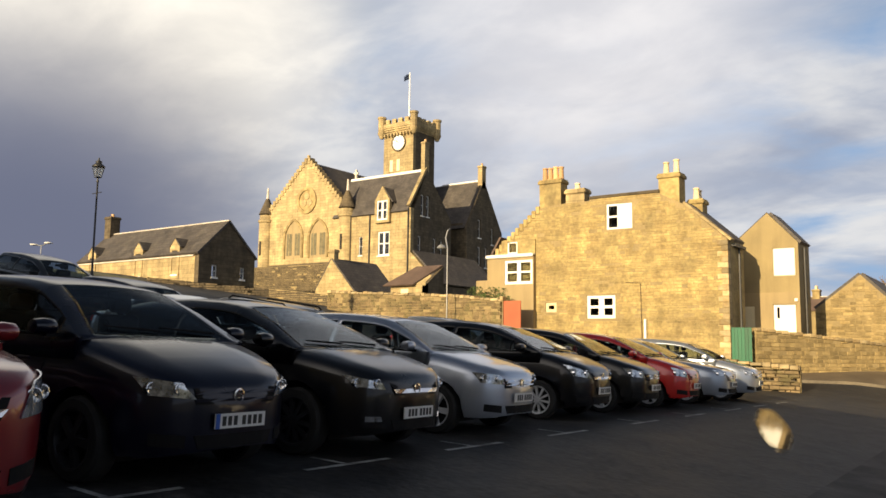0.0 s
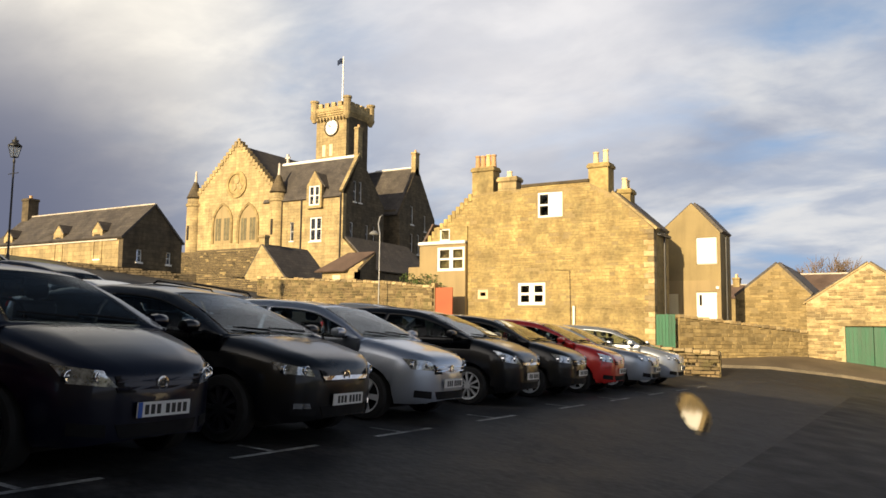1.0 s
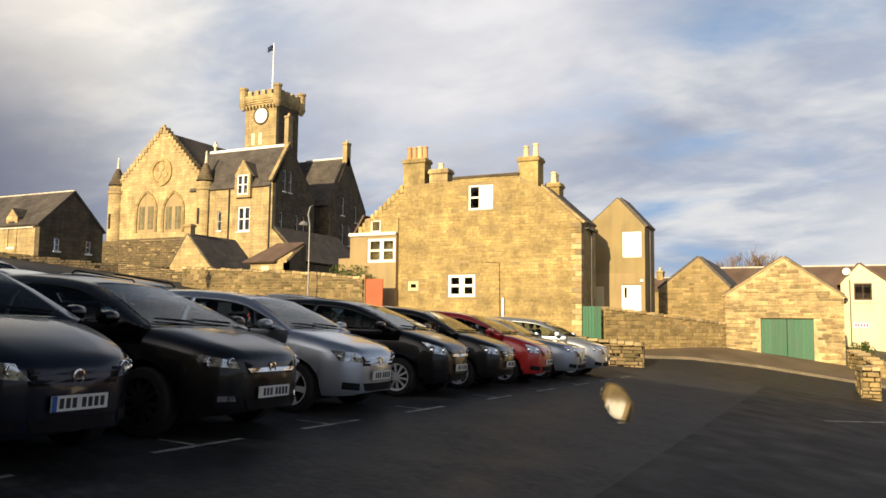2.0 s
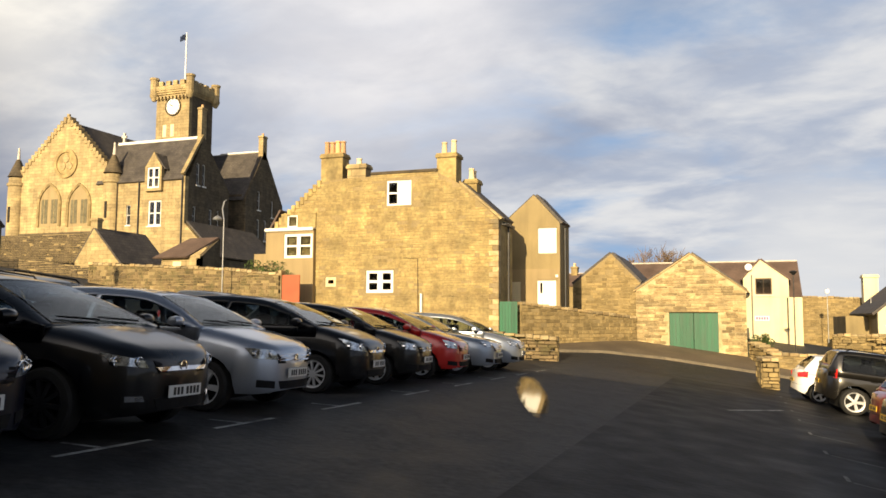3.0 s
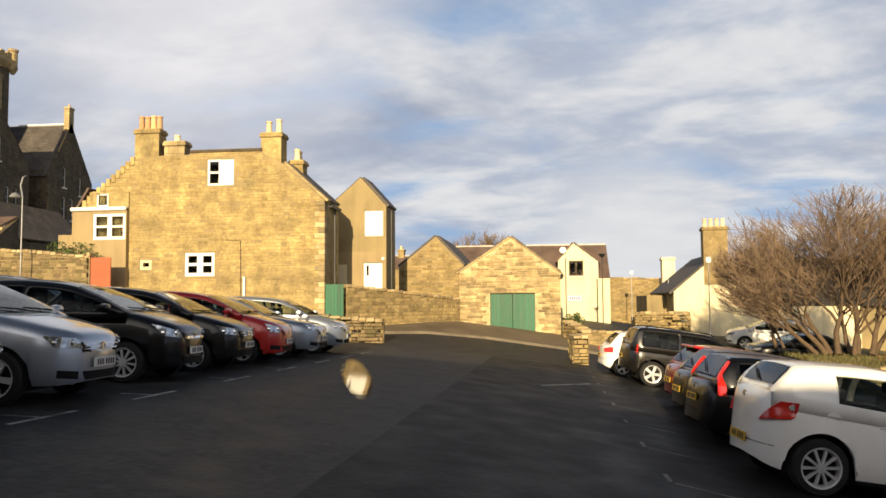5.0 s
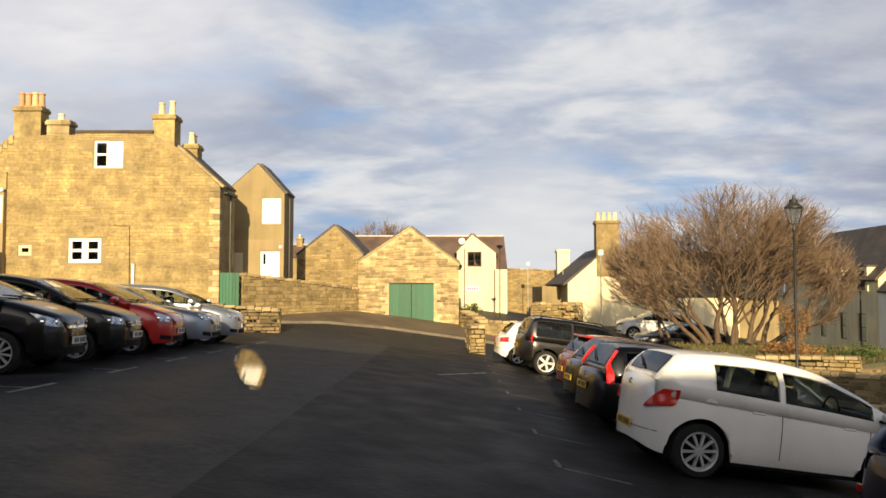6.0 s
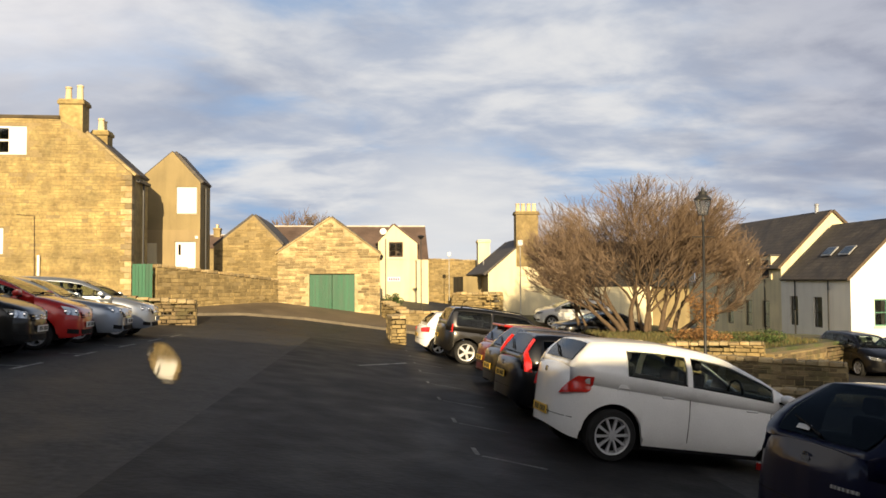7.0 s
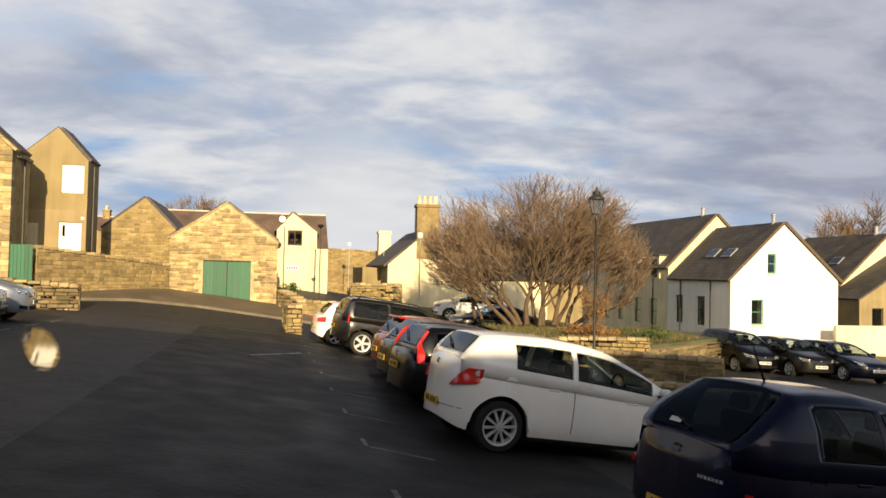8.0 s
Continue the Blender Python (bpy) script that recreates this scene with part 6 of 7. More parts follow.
                part("grille_bar", end_patch(s, [(-0.41, z), (0.41, z), (0.41, z + 0.02), (-0.41, z + 0.02)], True, 8, 1, 0.011), colour, gr)
        if badge:
            xq = s.end_x(0, (gz0 + gz1) / 2, True) + 0.014
            part("badge", lathe(bmesh.new(), [(0.055, -0.01), (0.058, 0.006), (0.044, 0.008), (0.042, 0.002), (0.02, 0.002)], 16, axis="x", centre=(xq, 0, (gz0 + gz1) / 2)), CHROME, car)
        if intake:
            part("lower_intake", end_patch(s, [(-0.36, 0.30), (0.36, 0.30), (0.40, 0.40), (-0.40, 0.40)], True, 8, 2, 0.006), TRIM, car)
            for sg in (-1, 1):
                part("side_intake", end_patch(s, [(sg * 0.46, 0.31), (sg * 0.68, 0.33), (sg * 0.68, 0.42), (sg * 0.46, 0.40)], True, 5, 2, 0.006), TRIM, car)
        add_plate(car, s, True, plate_z, PLATE_W, band)
        if wiper:
            for y0, y1 in ((0.55, -0.02), (-0.05, -0.58)):
                pts = [s.over(s.xa - 0.07 - 0.05 * k, (y0 + (y1 - y0) * k) / (s.W / 2 * 0.8)) + Vector((0, 0, 0.03)) for k in (0, 0.5, 1)]
                part("wiper", tube(bmesh.new(), pts, [0.012, 0.012, 0.008], 5), TRIM, car)
    if rear:
        t = tails or ((0.56, 0.74), (0.80, 0.76), (0.78, 0.94), (0.52, 0.86))
        for sg in (-1, 1):
            part("tail_light", end_patch(s, [(sg * y, z) for y, z in t], False, 10, 8, 0.036), LAMPRED, car, "red tail light", True, 40)
        add_plate(car, s, False, rear_plate_z, PLATE_Y)
        part("bumper_seam", end_patch(s, [(-0.7, 0.50), (0.7, 0.50), (0.7, 0.508), (-0.7, 0.508)], False, 10, 1, 0.004), UNDER, car)
        xq = s.end_x(0, s.ht - 0.1, False) - 0.015
        part("badge", lathe(bmesh.new(), [(0.045, 0.01), (0.048, -0.008), (0.02, -0.009)], 14, axis="x", centre=(xq, 0, s.ht - 0.1)), CHROME, car)
        xs_ = s.xt + 0.14
        pts = [s.over(s.xt + 0.06 + 0.1 * k, -0.05 + 0.75 * k) + Vector((-0.02, 0, 0.02)) for k in (0, 0.5, 1)]
        part("rear_wiper", tube(bmesh.new(), pts, [0.014, 0.01, 0.007], 5), TRIM, car)
        if spoiler:
            x = s.xr
            r = s.cabin(x)
            part("spoiler", boxed(x - 0.16, x + 0.06, -r[4].y * 0.93, r[4].y * 0.93, r[5].z - 0.03, r[5].z + 0.025, bevel=0.015), spoiler, car)
            part("brake_light", boxed(x - 0.172, x - 0.15, -0.14, 0.14, r[5].z - 0.02, r[5].z + 0.005), LAMPRED, car)
    if flap:
        xq = s.xb + 0.10
        r = s.ring(xq)
        part("fuel_flap", lathe(bmesh.new(), [(0.088, 0.02), (0.088, -0.004), (0.082, -0.004), (0.082, 0.0), (0.02, 0.0)], 20, axis="y", centre=(xq, -r[4].y - 0.002, r[4].z - 0.02)), colour, body)
    if sticker:
        q = [s.over(r0 + d, f) + Vector((-0.018, 0, 0.012)) for d, f in ((0.03, 0.25), (0.03, 0.52), (0.065, 0.52), (0.065, 0.25))]
        part("window_sticker", sheet(bmesh.new(), q, 0.003, (-1, 0, 0.5)), PLATE_W, car, "faded white sticker")
        for i in range(7):
            xe = s.end_x(-0.32 - i * 0.035, 0.70, False)
            part("badge_bar", boxed(xe - 0.012, xe + 0.01, -0.332 - i * 0.035, -0.308 - i * 0.035, 0.69, 0.715), STEEL, car)
    if antenna:
        r = s.cabin(s.xr + 0.25)
        part("aerial", tube(bmesh.new(), [(s.xr + 0.25, 0, r[7].z), (s.xr + 0.05, 0, r[7].z + 0.35)], [0.012, 0.004], 5), TRIM, car)
    return car


def on_slope(x, y, turn=0.0, lift=0.0):
    """Pose of a car that stands at x, y on the hillside, its nose along +x turned by so many degrees."""
    d = 1.2
    n = Vector((-(land(x + d, y) - land(x - d, y)) / (2 * d), -(land(x, y + d) - land(x, y - d)) / (2 * d), 1)).normalized()
    h = Vector((math.cos(radians(turn)), math.sin(radians(turn)), 0))
    ax = (h - n * h.dot(n)).normalized()
    ay = n.cross(ax)
    m = Matrix((ax, ay, n)).transposed().to_4x4()
    m.translation = (x, y, land(x, y) + lift)
    return m


def hatch(L=4.2, W=1.76, H=1.48, **k):
    d = dict(hf=0.74, hb=0.98, ht=0.98, xa=L * 0.275, xh=L * 0.075, xr=-L * 0.37, xt=-L * 0.455, xf=L * 0.305, xb=-L * 0.328, R=0.315)
    d.update(k)
    return Shape(L, W, H, **d)


MPV = hatch(4.2, 1.76, 1.575, hf=0.865, hb=1.07, ht=1.02, xa=1.20, xh=0.36, R=0.32)
ASTRA = hatch(4.42, 1.81, 1.51, hf=0.87, hb=1.03, ht=1.04, xa=1.28, xh=0.28, drop=0.02, R=0.33)
GOLF = hatch(4.2, 1.76, 1.49, hf=0.86, hb=1.02, R=0.315)
VAN5 = hatch(4.05, 1.74, 1.52, hf=0.90, hb=1.06, xa=1.24, xh=0.26, R=0.31)
SMALL = hatch(3.95, 1.70, 1.49, hf=0.87, hb=1.03, xa=1.15, xh=0.24, R=0.30)
CORSA = hatch(4.0, 1.71, 1.555, hf=0.80, hb=0.94, ht=1.14, xa=1.38, xh=0.34, xr=-1.62, xt=-1.88, tail=0.75, drop=0.015, roofw=0.70, R=0.335, arch=0.05, pillar=0.36)
ESTATE = hatch(4.55, 1.78, 1.47, hf=0.76, hb=0.98, ht=0.98, xa=1.02, xh=0.12, xr=-1.90, xt=-2.15, R=0.32)
SALOON = Shape(4.5, 1.78, 1.44, 0.83, 0.98, 0.98, 1.02, 0.15, -0.95, -1.6, 1.35, -1.30, 0.315)
SUV = hatch(4.65, 1.87, 1.76, hf=0.98, hb=1.15, ht=1.15, xa=1.05, xh=0.35, xr=-2.0, xt=-2.22, R=0.37, zb=0.36, roofw=0.74, clear=0.08)

NOSE_X = -4.85
TURN = 4.0                      # how far the cars stand askew to the row
def nose_in(s, y, x=NOSE_X, turn=TURN):
    a = radians(turn)
    return on_slope(x - s.L / 2 * math.cos(a), y - s.L / 2 * math.sin(a), turn)


VWL = ((0.40, 0.665), (0.70, 0.69), (0.76, 0.82), (0.52, 0.785))
AST = ((0.48, 0.685), (0.74, 0.71), (0.80, 0.82), (0.52, 0.75))
build_car("dark red hatchback with chrome-barred grille, parked nose out", hatch(4.1, 1.74, 1.5, hf=0.90, hb=1.03), P_DKRED, nose_in(GOLF, 1.72, -4.3), grille="chrome", plate_z=0.5, lights=((0.50, 0.66), (0.80, 0.68), (0.78, 0.90), (0.60, 0.86)))
build_car("dark navy tall hatchback parked nose out", MPV, P_NAVY, nose_in(MPV, 4.18, -5.0), "dark_five", lights=VWL, grille="body", plate_z=0.50, band=True)
build_car("black five-door hatchback parked nose out", ASTRA, P_BLACK, nose_in(ASTRA, 6.5, -5.02), "dark_ten", lights=AST, grille="chrome", plate_z=0.46, fog=True)
build_car("silver five-door hatchback parked nose out", GOLF, P_SILVER, nose_in(GOLF, 9.2, -5.35), "five", lights=((0.42, 0.665), (0.72, 0.68), (0.77, 0.81), (0.50, 0.785)), grille="bars", plate_z=0.50)
build_car("black hatchback with pale headlights, parked nose out", VAN5, P_BLACK, nose_in(VAN5, 12.3, -5.6), "ten", lights=((0.42, 0.69), (0.72, 0.73), (0.77, 0.90), (0.50, 0.79)), grille="chrome", plate_z=0.5)
build_car("charcoal small hatchback parked nose out", SMALL, P_CHAR, nose_in(SMALL, 14.75, -5.65), "five", lights=((0.44, 0.67), (0.72, 0.70), (0.76, 0.85), (0.50, 0.78)), grille="bars")
build_car("bright red small hatchback parked nose out", SMALL, P_RED, nose_in(SMALL, 17.0, -5.6), "seven", lights=((0.46, 0.67), (0.70, 0.70), (0.74, 0.87), (0.52, 0.80)), grille="body")
build_car("silver-blue saloon parked nose out", SALOON, P_BLUEGREY, nose_in(SALOON, 19.4, -5.5), "five", grille="bars")
build_car("silver hatchback parked nose out by the wall", GOLF, P_SILVER, nose_in(GOLF, 21.8, -5.5), "five", grille="bars")

TAIL_X = 2.2
def tail_in(s, y, x=TAIL_X, turn=6.0):
    a = radians(turn)
    return on_slope(x + s.L / 2 * math.cos(a), y + s.L / 2 * math.sin(a), turn)


CTAIL = ((0.50, 0.78), (0.77, 0.84), (0.83, 1.05), (0.68, 1.04))
P_BLUE = paint("dark_blue_paint", (0.003, 0.004, 0.024), 0.0, 0.35, 0.4)
build_car("dark blue hatchback parked nose in", hatch(3.8, 1.70, 1.52, ht=0.96, xr=-1.25, xt=-1.82, tail=0.6, arch=0.05, pillar=0.2), P_BLUE, tail_in(CORSA, 6.2, 3.45, 10.0), "five", tails=((0.70, 0.60), (0.74, 0.60), (0.74, 0.66), (0.70, 0.66)), antenna=True, rear_plate_z=0.36, flap=True, sticker=True)
build_car("white five-door hatchback with red tail lights, parked nose in", CORSA, P_WHITE, tail_in(CORSA, 10.75, 2.42, 6.0), "ten", tails=CTAIL, rear_plate_z=0.52, flap=True)
build_car("black estate with tall red tail lights, parked nose in", ESTATE, P_BLACK, tail_in(ESTATE, 13.8, 2.35), "five", tails=((0.76, 0.80), (0.83, 0.80), (0.67, 1.34), (0.61, 1.34)), rear_plate_z=0.7, privacy=True)
build_car("dark grey hatchback parked nose in", GOLF, P_CHAR, tail_in(GOLF, 16.3, 2.5), "five", tails=((0.72, 0.80), (0.80, 0.80), (0.80, 0.90), (0.74, 0.90)), privacy=True)
build_car("dark red hatchback with raised red spoiler, parked nose in", SMALL, P_DKRED, tail_in(SMALL, 18.9, 2.7), "five", tails=((0.70, 0.80), (0.78, 0.80), (0.78, 0.94), (0.72, 0.94)), spoiler=P_RED)
build_car("dark pewter off-roader parked nose in", SUV, P_SUV, tail_in(SUV, 25.4, 2.2), "five", tails=((0.80, 0.95), (0.90, 0.95), (0.89, 1.2), (0.82, 1.2)), rear_plate_z=0.8, rails=True, privacy=True)
build_car("white small hatchback by the wall, parked nose in", SMALL, P_WHITE, tail_in(SMALL, 28.3, 1.75), "five")
# beyond the right-hand bays
build_car("black saloon in the lower row", SALOON, P_BLACK, on_slope(10.9, 36.6, 186), "five")
build_car("white sunlit hatchback in the lower row", GOLF, P_WHITE, on_slope(11.2, 42.6, 176), "five")
for x, y, s, c, l in ((19.75, 30.3, MPV, P_BLACK, "black tall hatchback in the lower car park"), (21.4, 29.1, GOLF, P_CHAR, "charcoal hatchback in the lower car park"), (22.9, 28.0, ESTATE, P_NAVY, "dark estate in the lower car park")):
    build_car(l, s, c, on_slope(x, y, -92, 0.0), "five")
# upper row on the left
for x, y, s, c, l, dz in ((-21.5, 11.2, SMALL, P_CHAR, "dark hatchback in the upper row", 0), (-16.6, 10.9, GOLF, P_NAVY, "dark blue hatchback in the upper row", 0), (-12.3, 9.2, SALOON, P_SILVER, "silver saloon in the upper row", 0),
                          (-12.2, 11.7, ESTATE, P_BLACK, "black estate with roof rails in the upper row", 0.0), (-11.0, 16.3, GOLF, P_BLUEGREY, "silver-blue hatchback in the upper row", 0.0)):
    build_car(l, s, c, on_slope(x, y, 3, dz), "five", rails=s is ESTATE)

# ---- trees, shrubs, lamps ----
def grow_tree(name, label, x, y, z, stems, height, spread, seed, levels=5, mat_twig=None, twig_r=0.012, dome=None):
    """A bare winter tree: tapered trunks, forking limbs and a crown of many fine twigs."""
    rnd = random.Random(seed)
    t = thing(name, label, "tree", pose(x, y, z))
    limbs, twigs = bmesh.new(), bmesh.new()

    def branch(p, d, length, r, level):
        n = 4 if level < 3 else 3
        pts, radii = [p.copy()], [r]
        q, v = p.copy(), d.copy()
        for i in range(n):
            bend = 0.30 if level < 2 else 0.26
            v = (v + Vector((rnd.uniform(-1, 1), rnd.uniform(-1, 1), rnd.uniform(-0.5, 0.8))) * bend).normalized()
            step = q + v * length / n
            if dome and level > 0:
                o = Vector(((step.x - dome[0]) / dome[2], step.y / dome[2], (step.z - dome[1]) / dome[3]))
                if o.length > 0.97 + 0.06 * math.sin(7 * step.x + 3 * step.z) + 0.05 * math.sin(19 * step.y):
                    # the crown is rounded by the wind: shoots end at its skin
                    if i > 0:
                        break
                    step = q + v * length / n * 0.35
            q = step
            pts.append(q.copy())
            radii.append(r * (1 - 0.45 * (i + 1) / n))
        n = len(pts) - 1
        bm = limbs if level < 2 else twigs
        tube(bm, pts, radii, 8 if level == 0 else 6 if level == 1 else 4 if level == 2 else 3, caps=False)
        if level >= levels:
            return
        kids = (5, 5, 5, 4, 3)[level] if dome else 5
        for k in range(kids):
            f = rnd.uniform(0.35, 1.0) if k else 1.0
            i = min(n - 1, int(f * n))
            base = pts[i].lerp(pts[i + 1], f * n - i) if i < n else pts[-1]
            out = Vector((q.x - 0, q.y - 0, 0))
            side = Vector((rnd.uniform(-1, 1), rnd.uniform(-1, 1), rnd.uniform(-0.25, 0.9)))
            nd = (v * 0.80 + side * 0.72 + out.normalized() * 0.28 * spread if out.length > 0.01 else v + side).normalized()
            if nd.z < -0.15:
                nd.z = abs(nd.z) * 0.3
            branch(base, nd.normalized(), length * rnd.uniform(0.56, 0.82) * (1.6 if dome and level == 0 else 1.0), max(twig_r * 0.7, radii[min(i + 1, n)] * rnd.uniform(0.45, 0.7)), level + 1)

    for sx_, sy_, lean, ln, r in stems:
        branch(Vector((sx_, sy_, 0)), Vector((math.cos(lean[0]) * lean[1], math.sin(lean[0]) * lean[1], 1)).normalized(), ln, r * 0.78, 0)
    part("trunk", limbs, BARK, t, shade_smooth=True)
    tagged(part("crown", twigs, mat_twig or TWIG, t), "dense bare twigs catching low sun", kind="stuff")
    return t


grow_tree("bare_tree", "broad bare winter tree with several leaning trunks in a garden", 12.0, 34.0, -0.6,
    [(-0.8, 0.0, (2.9, 0.75), 1.7, 0.17), (-0.3, 0.1, (1.4, 0.3), 1.8, 0.18), (0.9, -0.1, (0.2, 0.55), 1.7, 0.17), (1.6, 0.1, (0.1, 0.45), 1.8, 0.16), (-0.5, 0.4, (3.3, 0.4), 1.9, 0.15), (0.5, 0.3, (0.8, 0.2), 2.0, 0.16), (1.2, 0.4, (5.5, 0.35), 1.9, 0.14), (0.2, -0.2, (4.7, 0.15), 2.0, 0.14), (0.3, 0.5, (1.6, 0.1), 2.1, 0.13), (1.9, 0.0, (0.2, 1.1), 1.7, 0.14), (-1.1, 0.2, (3.1, 1.2), 1.7, 0.14)], 7, 1.0, 12, levels=5, twig_r=0.014, dome=(0.0, 3.1, 5.6, 3.85))
grow_tree("small_bare_tree", "slender leaning bare tree beside the house", 9.6, 35.2, -0.4, [(0, 0, (2.4, 0.4), 1.9, 0.11), (0.3, 0, (2.9, 0.6), 1.6, 0.08)], 4, 0.8, 5, levels=4, twig_r=0.011)
for i, (x, y, z, sc) in enumerate(((52.0, 66.0, 0.5, 1.3), (57.3, 66.0, 0.5, 1.5), (-7.5, 76.0, 2.0, 1.05))):
    grow_tree("far_bare_tree", "bare winter tree behind the roofs", x, y, z, [(0, 0, (1.0, 0.1), 2.6 * sc, 0.2), (0.3, 0, (4.0, 0.4), 2.3 * sc, 0.16)], 6, 0.9, 20 + i, levels=4, twig_r=0.03)


def shrub(name, label, x, y, z, rx, ry, rz, count, seed, mat):
    """A shrub of many small leaves on short stems."""
    rnd = random.Random(seed)
    t = thing(name, label, "shrub", pose(x, y, z))
    st = bmesh.new()
    for k in range(9):
        a = rnd.uniform(0, 6.28)
        tube(st, [(0.1 * math.cos(a), 0.1 * math.sin(a), 0), (rx * 0.6 * math.cos(a), ry * 0.6 * math.sin(a), rz * rnd.uniform(0.6, 1.0))], [0.02, 0.006], 4)
    part("stems", st, BARK, t)
    bm = bmesh.new()
    lumps = [(rnd.uniform(-0.7, 0.7), rnd.uniform(-0.7, 0.7), rnd.uniform(0.2, 0.9), rnd.uniform(0.25, 0.5)) for _ in range(14)]
    for _ in range(count):
        c = rnd.choice(lumps)
        v = Vector((rnd.gauss(0, 1), rnd.gauss(0, 1), rnd.gauss(0, 1))).normalized() * c[3] * rnd.uniform(0.5, 1.0) ** 0.5
        p = Vector(((c[0] + v.x) * rx, (c[1] + v.y) * ry, max(0.02, (c[2] + v.z * 0.8) * rz)))
        a = Vector((rnd.gauss(0, 1), rnd.gauss(0, 1), rnd.gauss(0, 1))).normalized()
        b = a.orthogonal().normalized()
        s = rnd.uniform(0.03, 0.07)
        bm.faces.new([bm.verts.new(p + q) for q in (a * s, b * s * 0.5, -a * s, -b * s * 0.5)])
    tagged(part("foliage", bm, mat, t), "small leaves", kind="stuff")
    return t


WINTERGRASS = material("winter_grass", (0.13, 0.10, 0.035), 0.8, vary=0.35, scale=2.5, fine=20, island=0.4, tint=(0.07, 0.085, 0.025))
BROWNLEAF = material("winter_leaf", (0.20, 0.105, 0.035), 0.75, vary=0.35, scale=2.5, fine=20, island=0.4)
shrub("garden_shrub", "brown winter shrub at the foot of the tree", 14.1, 32.4, -0.6, 0.9, 0.8, 1.5, 1500, 3, BROWNLEAF)
shrub("garden_shrub", "low brown winter shrub in the raised garden", 12.6, 29.4, -0.75, 1.3, 0.8, 0.5, 1500, 4, BROWNLEAF)
shrub("garden_shrub", "low green shrub in the raised garden", 14.8, 29.0, -0.9, 1.2, 0.8, 0.6, 1500, 6, LEAF)
shrub("corner_shrub", "small green shrub beside the shed wall", 1.35, 39.6, 0.3, 0.45, 0.45, 0.7, 700, 7, LEAF)
shrub("ivy_shrub", "green shrub over the boundary wall", -20.2, 31.9, 3.1, 1.3, 0.5, 1.1, 1700, 8, LEAF)
rubble_wall("garden_wall", "low sunlit rubble wall round the raised garden", [(8.9, 27.3, -0.62), (11.2, 26.6, -0.5), (13.3, 25.5, -0.42)], 1, seed=81)
# wall added to cover the bank's side, in the darkened rubble
rubble_wall("garden_side_wall", "dark rubble wall along the garden bank", [(13.75, 25.7, -0.75), (17.6, 29.0, -0.85), (21.9, 32.5, -0.95)], 1, seed=88, cope=False, mat=RUBBLE_DK)
bm = bmesh.new()
pts = [(9.0, 27.5), (13.4, 26.0), (22, 33), (20, 35.2), (10.3, 35.2)]
sheet(bm, [(x, y, -0.62 - 0.02 * (x - 7)) for x, y in pts], -1.6, (0, 0, 1))
tagged(part("garden_bed", bm, EARTH, None), "raised garden with rough winter grass", "ground", kind="structure")
gr = bmesh.new()
rg = random.Random(5)
for _ in range(9000):
    x, y = rg.uniform(9.6, 18), rg.uniform(26.2, 35)
    if y < 27.5 - (x - 9.0) * 0.34 + 0.2 or y < 26.2 + (x - 13.4) * 0.82:
        continue
    z = -0.62 - 0.02 * (x - 7)
    a, h = rg.uniform(0, 6.28), rg.uniform(0.06, 0.2)
    dx, dy = math.cos(a) * 0.02, math.sin(a) * 0.02
    gr.faces.new([gr.verts.new(p) for p in ((x - dx, y - dy, z), (x + dx, y + dy, z), (x + rg.uniform(-0.08, 0.08), y + rg.uniform(-0.08, 0.08), z + h))])
tagged(part("garden_grass", gr, WINTERGRASS, None), "rough winter grass in the raised garden", "grass", kind="stuff")
# both low walls have their shade mixed into the stone colour
rubble_wall("planter_wall", "low wall of the lower car park, darkened as in shade", [(10.3, 23.3, -0.62), (13.5, 21.2, -0.70)], 0.6, seed=83, mat=RUBBLE_DK)
rubble_wall("lower_wall", "low rubble wall below the bays", [(9.5, 21.5, -1.15), (15.5, 17.0, -1.5)], 0.6, seed=85, mat=RUBBLE_DK)
lw = tagged(part("cream_yard_wall", boxed(0, 5.5, 0, 0.3, -1.5, 1.35, bevel=0.03), CREAM, None), "cream rendered yard wall by the terrace", "wall", kind="structure")
lw.location = (34.5, 42.5, -2.4)


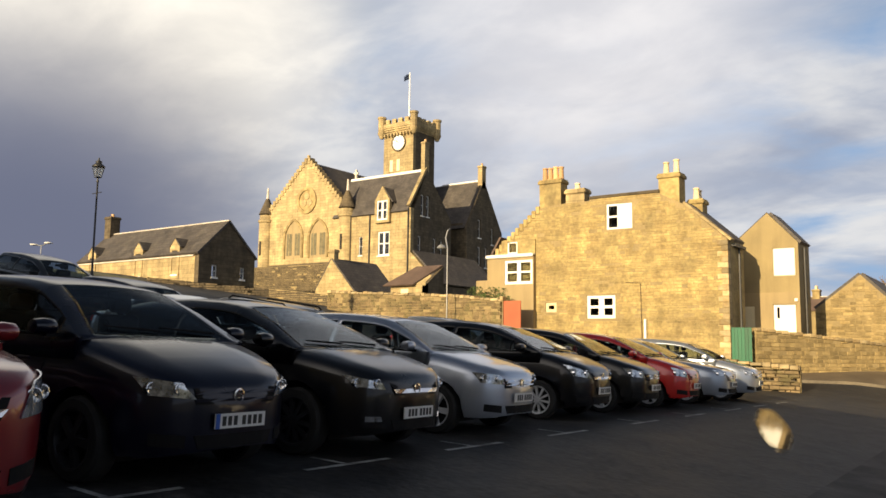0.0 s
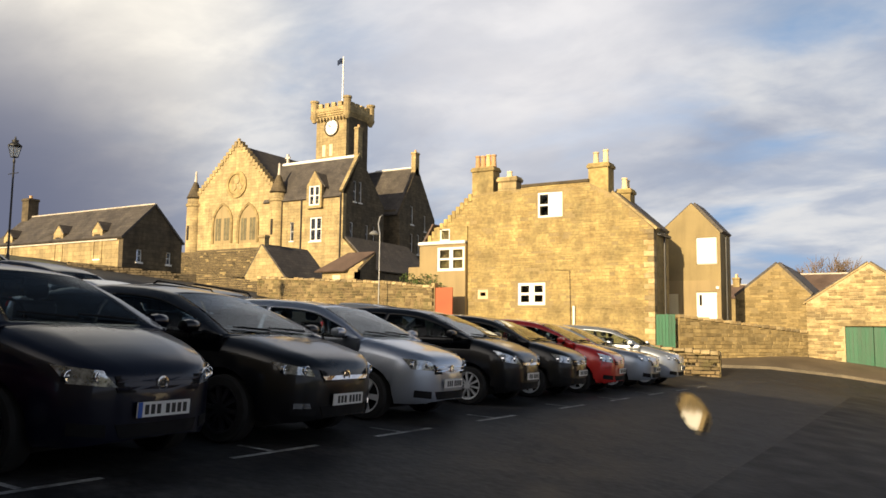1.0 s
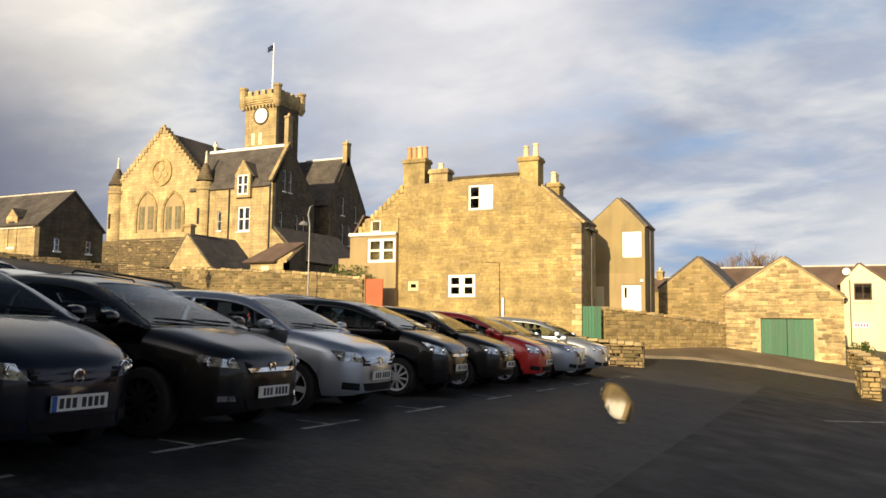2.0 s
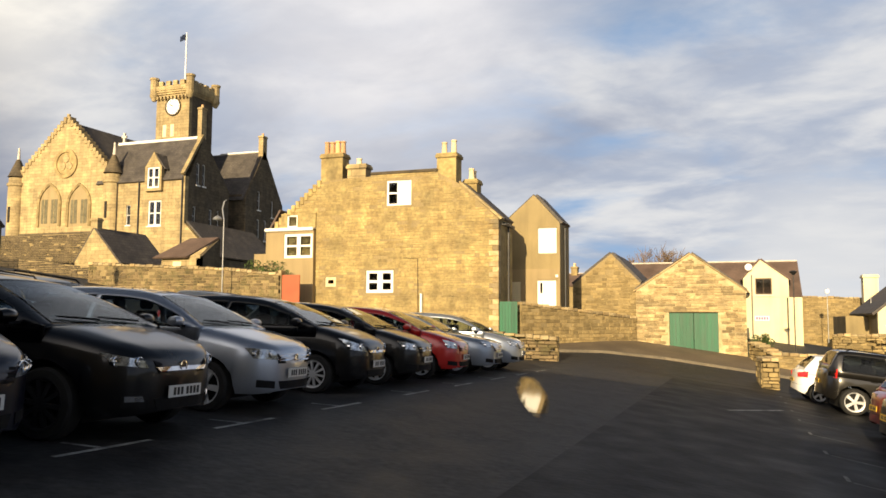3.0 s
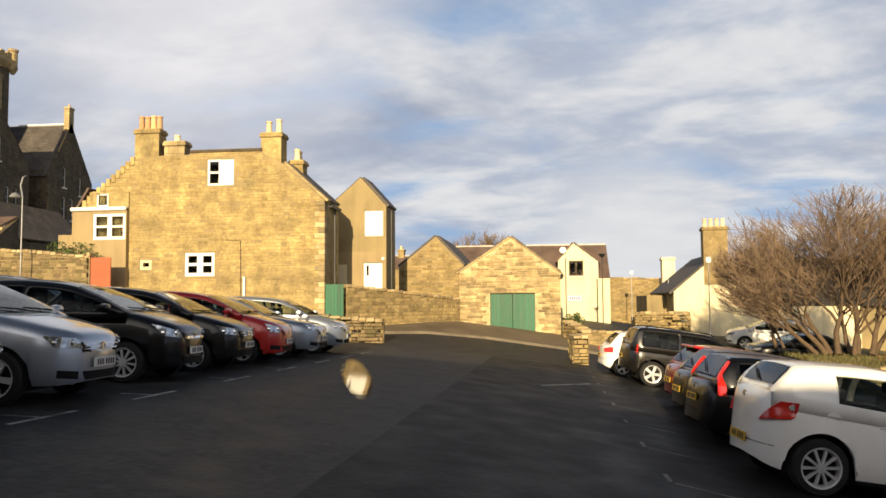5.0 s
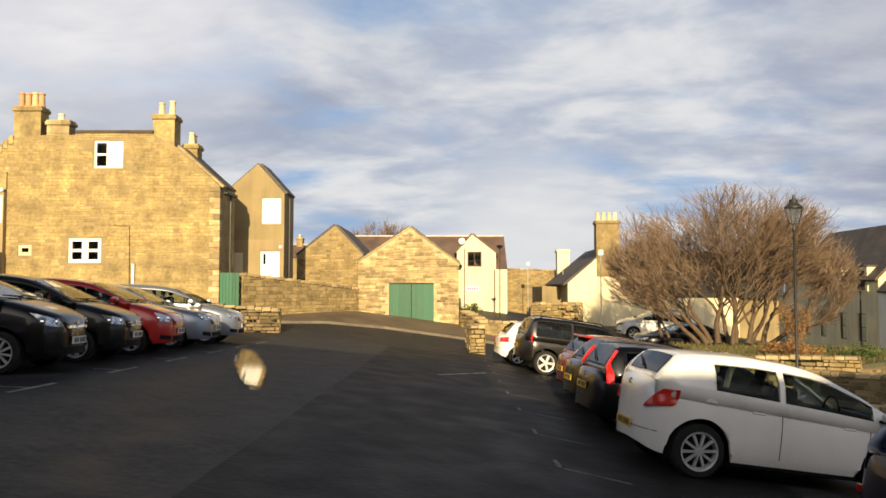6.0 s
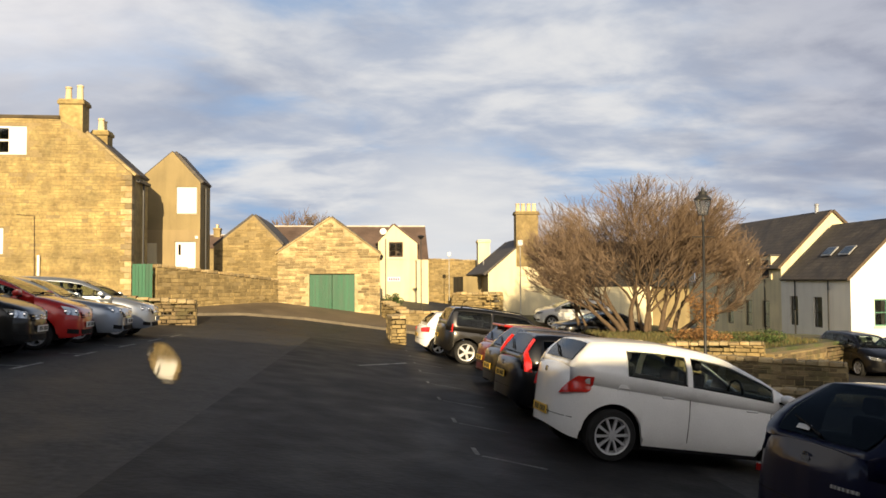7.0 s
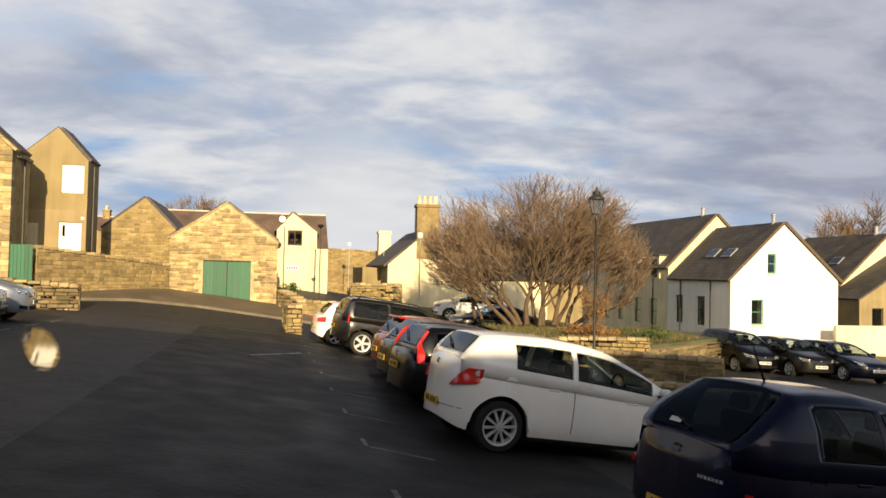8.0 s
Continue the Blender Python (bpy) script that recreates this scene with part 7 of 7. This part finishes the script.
def street_lantern(x, y, z, height, label, arm=True):
    """A cast iron post with a four-sided glazed lantern."""
    t = thing("street_lamp", label, "street lamp", pose(x, y, z))
    post = lathe(bmesh.new(), [(0.11, 0), (0.11, 0.5), (0.075, 0.6), (0.06, 0.9), (0.042, 1.0), (0.032, height - 0.75), (0.05, height - 0.72), (0.05, height - 0.68), (0.03, height - 0.62), (0.03, height - 0.52)], 10)
    part("post", post, IRON, t, shade_smooth=True, angle=40)
    if arm:
        part("ladder_bar", tube(bmesh.new(), [(-0.32, 0, height - 1.15), (0.32, 0, height - 1.15)], [0.015, 0.015], 6), IRON, t)
    fr = bmesh.new()
    b0, b1, h0, h1 = 0.09, 0.165, height - 0.52, height - 0.12
    for sx_ in (-1, 1):
        for sy_ in (-1, 1):
            tube(fr, [(sx_ * b0, sy_ * b0, h0), (sx_ * b1, sy_ * b1, h1)], [0.012, 0.012], 4)
    box(fr, -b0 - 0.01, b0 + 0.01, -b0 - 0.01, b0 + 0.01, h0 - 0.03, h0)
    lan = part("lantern_frame", fr, IRON, t)
    for k in range(4):
        a = math.pi / 2 * k
        rot = Matrix.Rotation(a, 4, "Z")
        g = sheet(bmesh.new(), [rot @ Vector(p) for p in ((-b0, -b0, h0), (b0, -b0, h0), (b1, -b1, h1), (-b1, -b1, h1))], 0.006, rot @ Vector((0, 1, 0)))
        part("lantern_pane", g, LANTERN, lan)
    part("lantern_roof", lathe(bmesh.new(), [(0.24, h1), (0.24, h1 + 0.03), (0.11, h1 + 0.14), (0.12, h1 + 0.22), (0.05, h1 + 0.24), (0.02, h1 + 0.36)], 12), IRON, lan, shade_smooth=True, angle=40)
    return t


LANTERN = glassy("lantern_glass", (0.85, 0.85, 0.8), 0.25)
street_lantern(-28.53, 16.63, 3.3, 5.1, "black cast iron street lamp with glazed lantern")
street_lantern(9.36, 21.15, -1.3, 5.3, "black cast iron street lamp with glazed lantern by the bays")


def slim_post(x, y, z, h, label, mat, r=0.03, head=None):
    t = thing("lamp_post", label, "lamp post", pose(x, y, z))
    part("pole", tube(bmesh.new(), [(0, 0, 0), (0, 0, h)], [r, r * 0.75], 8), mat, t)
    if head == "curl":
        part("bracket", tube(bmesh.new(), [(0, 0, h), (-0.1, 0, h + 0.5), (0.0, 0, h + 0.85), (0.12, 0, h + 0.9)], [0.03] * 4, 6), mat, t)
        part("lamp_head", lathe(bmesh.new(), [(0.2, 0), (0.22, 0.05), (0.12, 0.16), (0.03, 0.2)], 12, centre=(-0.35, 0, h)), mat, t)
    elif head == "box":
        part("lamp_head", boxed(-0.12, 0.12, -0.1, 0.1, h, h + 0.28, bevel=0.04), BOARDW, t)
    elif head == "twin":
        for s in (-1, 1):
            part("lamp_arm", tube(bmesh.new(), [(0, 0, h), (s * 0.5, 0, h + 0.08), (s * 0.62, 0, h + 0.09)], [0.025] * 3, 6), mat, t)
            part("lamp_head", lathe(bmesh.new(), [(0.05, 0), (0.2, 0.03), (0.2, 0.07), (0.05, 0.1)], 12, centre=(s * 0.7, 0, h + 0.05)), BOARDW, t, shade_smooth=True)
    elif head == "cup":
        part("lamp_head", lathe(bmesh.new(), [(0.04, 0), (0.17, 0.14), (0.19, 0.17), (0.06, 0.22)], 12, centre=(0, 0, h)), mat, t)
    return t


slim_post(2.83, 41.0, -0.4, 4.2, "slim dark lamp post by the cream cottage", IRON, head="cup")
slim_post(7.35, 37.4, -0.6, 3.9, "slim grey post with small box head", STEEL, head="box")
slim_post(5.9, 57.0, 0.2, 3.2, "slim grey post by the yard", STEEL, head="box")
slim_post(-21.6, 30.3, 2.0, 4.1, "pale street lamp with curled bracket", STEEL, head="curl")
slim_post(-40.0, 20.5, 3.8, 2.5, "pale twin-armed lamp on the upper road", STEEL, head="twin")
slim_post(7.9, 53.5, 0.0, 3.2, "slim grey post by the yard gate", STEEL)

# distant roofs between the houses
for x, y, w_, h, c in ((-15.6, 88, 3.0, 6.8, STONE), (-12.2, 92, 4.5, 6.2, CREAM), (-18.5, 95, 4.0, 7.2, RENDER_TAN)):
    d = thing("distant_house", "small distant house of the town", "house", pose(x, y, 1.5))
    part("wall", boxed(-w_ / 2, w_ / 2, 0, 5, -3, h - 3.0), c, d)
    pitched_roof(d, -w_ / 2, w_ / 2, 0, 5, h - 3.0, h - 1.6, along="x", mat=SLATE_BR)
    chimney(d, -w_ / 2, -w_ / 2 + 0.7, 2, 3, h - 2.5, h - 0.7, [0.4, 0.4], STONE, buff=True)

# ---- unseen house blocks added close behind the camera to shade the car park ----
# heights and fronts are set by the shadow edge and sky to block
for nm, x0, x1, zt, c in (("gap_house_behind", -0.6, 0.5, 9.7, RENDER_GREY), ("tall_house_behind", -48, -30, 14.8, RENDER_GREY), ("house_behind", -13, -0.6, 7.99, RENDER_GREY), ("lower_house_behind", 0.5, 2.2, 7.05, RENDER_TAN), ("low_house_behind", 2.2, 9.5, 6.3, RENDER_TAN), ("upper_house_behind", -30, -20, 11.0, RENDER_GREY), ("upper_low_house_behind", -20, -13, 5.9, RENDER_GREY), ("end_house_behind", 9.5, 36, 9.0, RENDER_GREY)):
    yf = -2.6 if nm == "house_behind" else 4.0 if nm.startswith("upper") else -8.0
    hb_ = tagged(part(nm, boxed(x0, x1, yf - 10, yf, -8, zt), c, None), "unseen plain block added behind the view to shade the car park", "house", kind="structure")
    tagged(part(nm + "_roof", sheet(bmesh.new(), [(x0, yf - 0.1, zt), (x1, yf - 0.1, zt), (x1, yf - 5, zt + 1.2), (x0, yf - 5, zt + 1.2)], 0.1, (0, 0, 1)), SLATE, None), "low slated top of an unseen shading block", "roof", kind="structure")
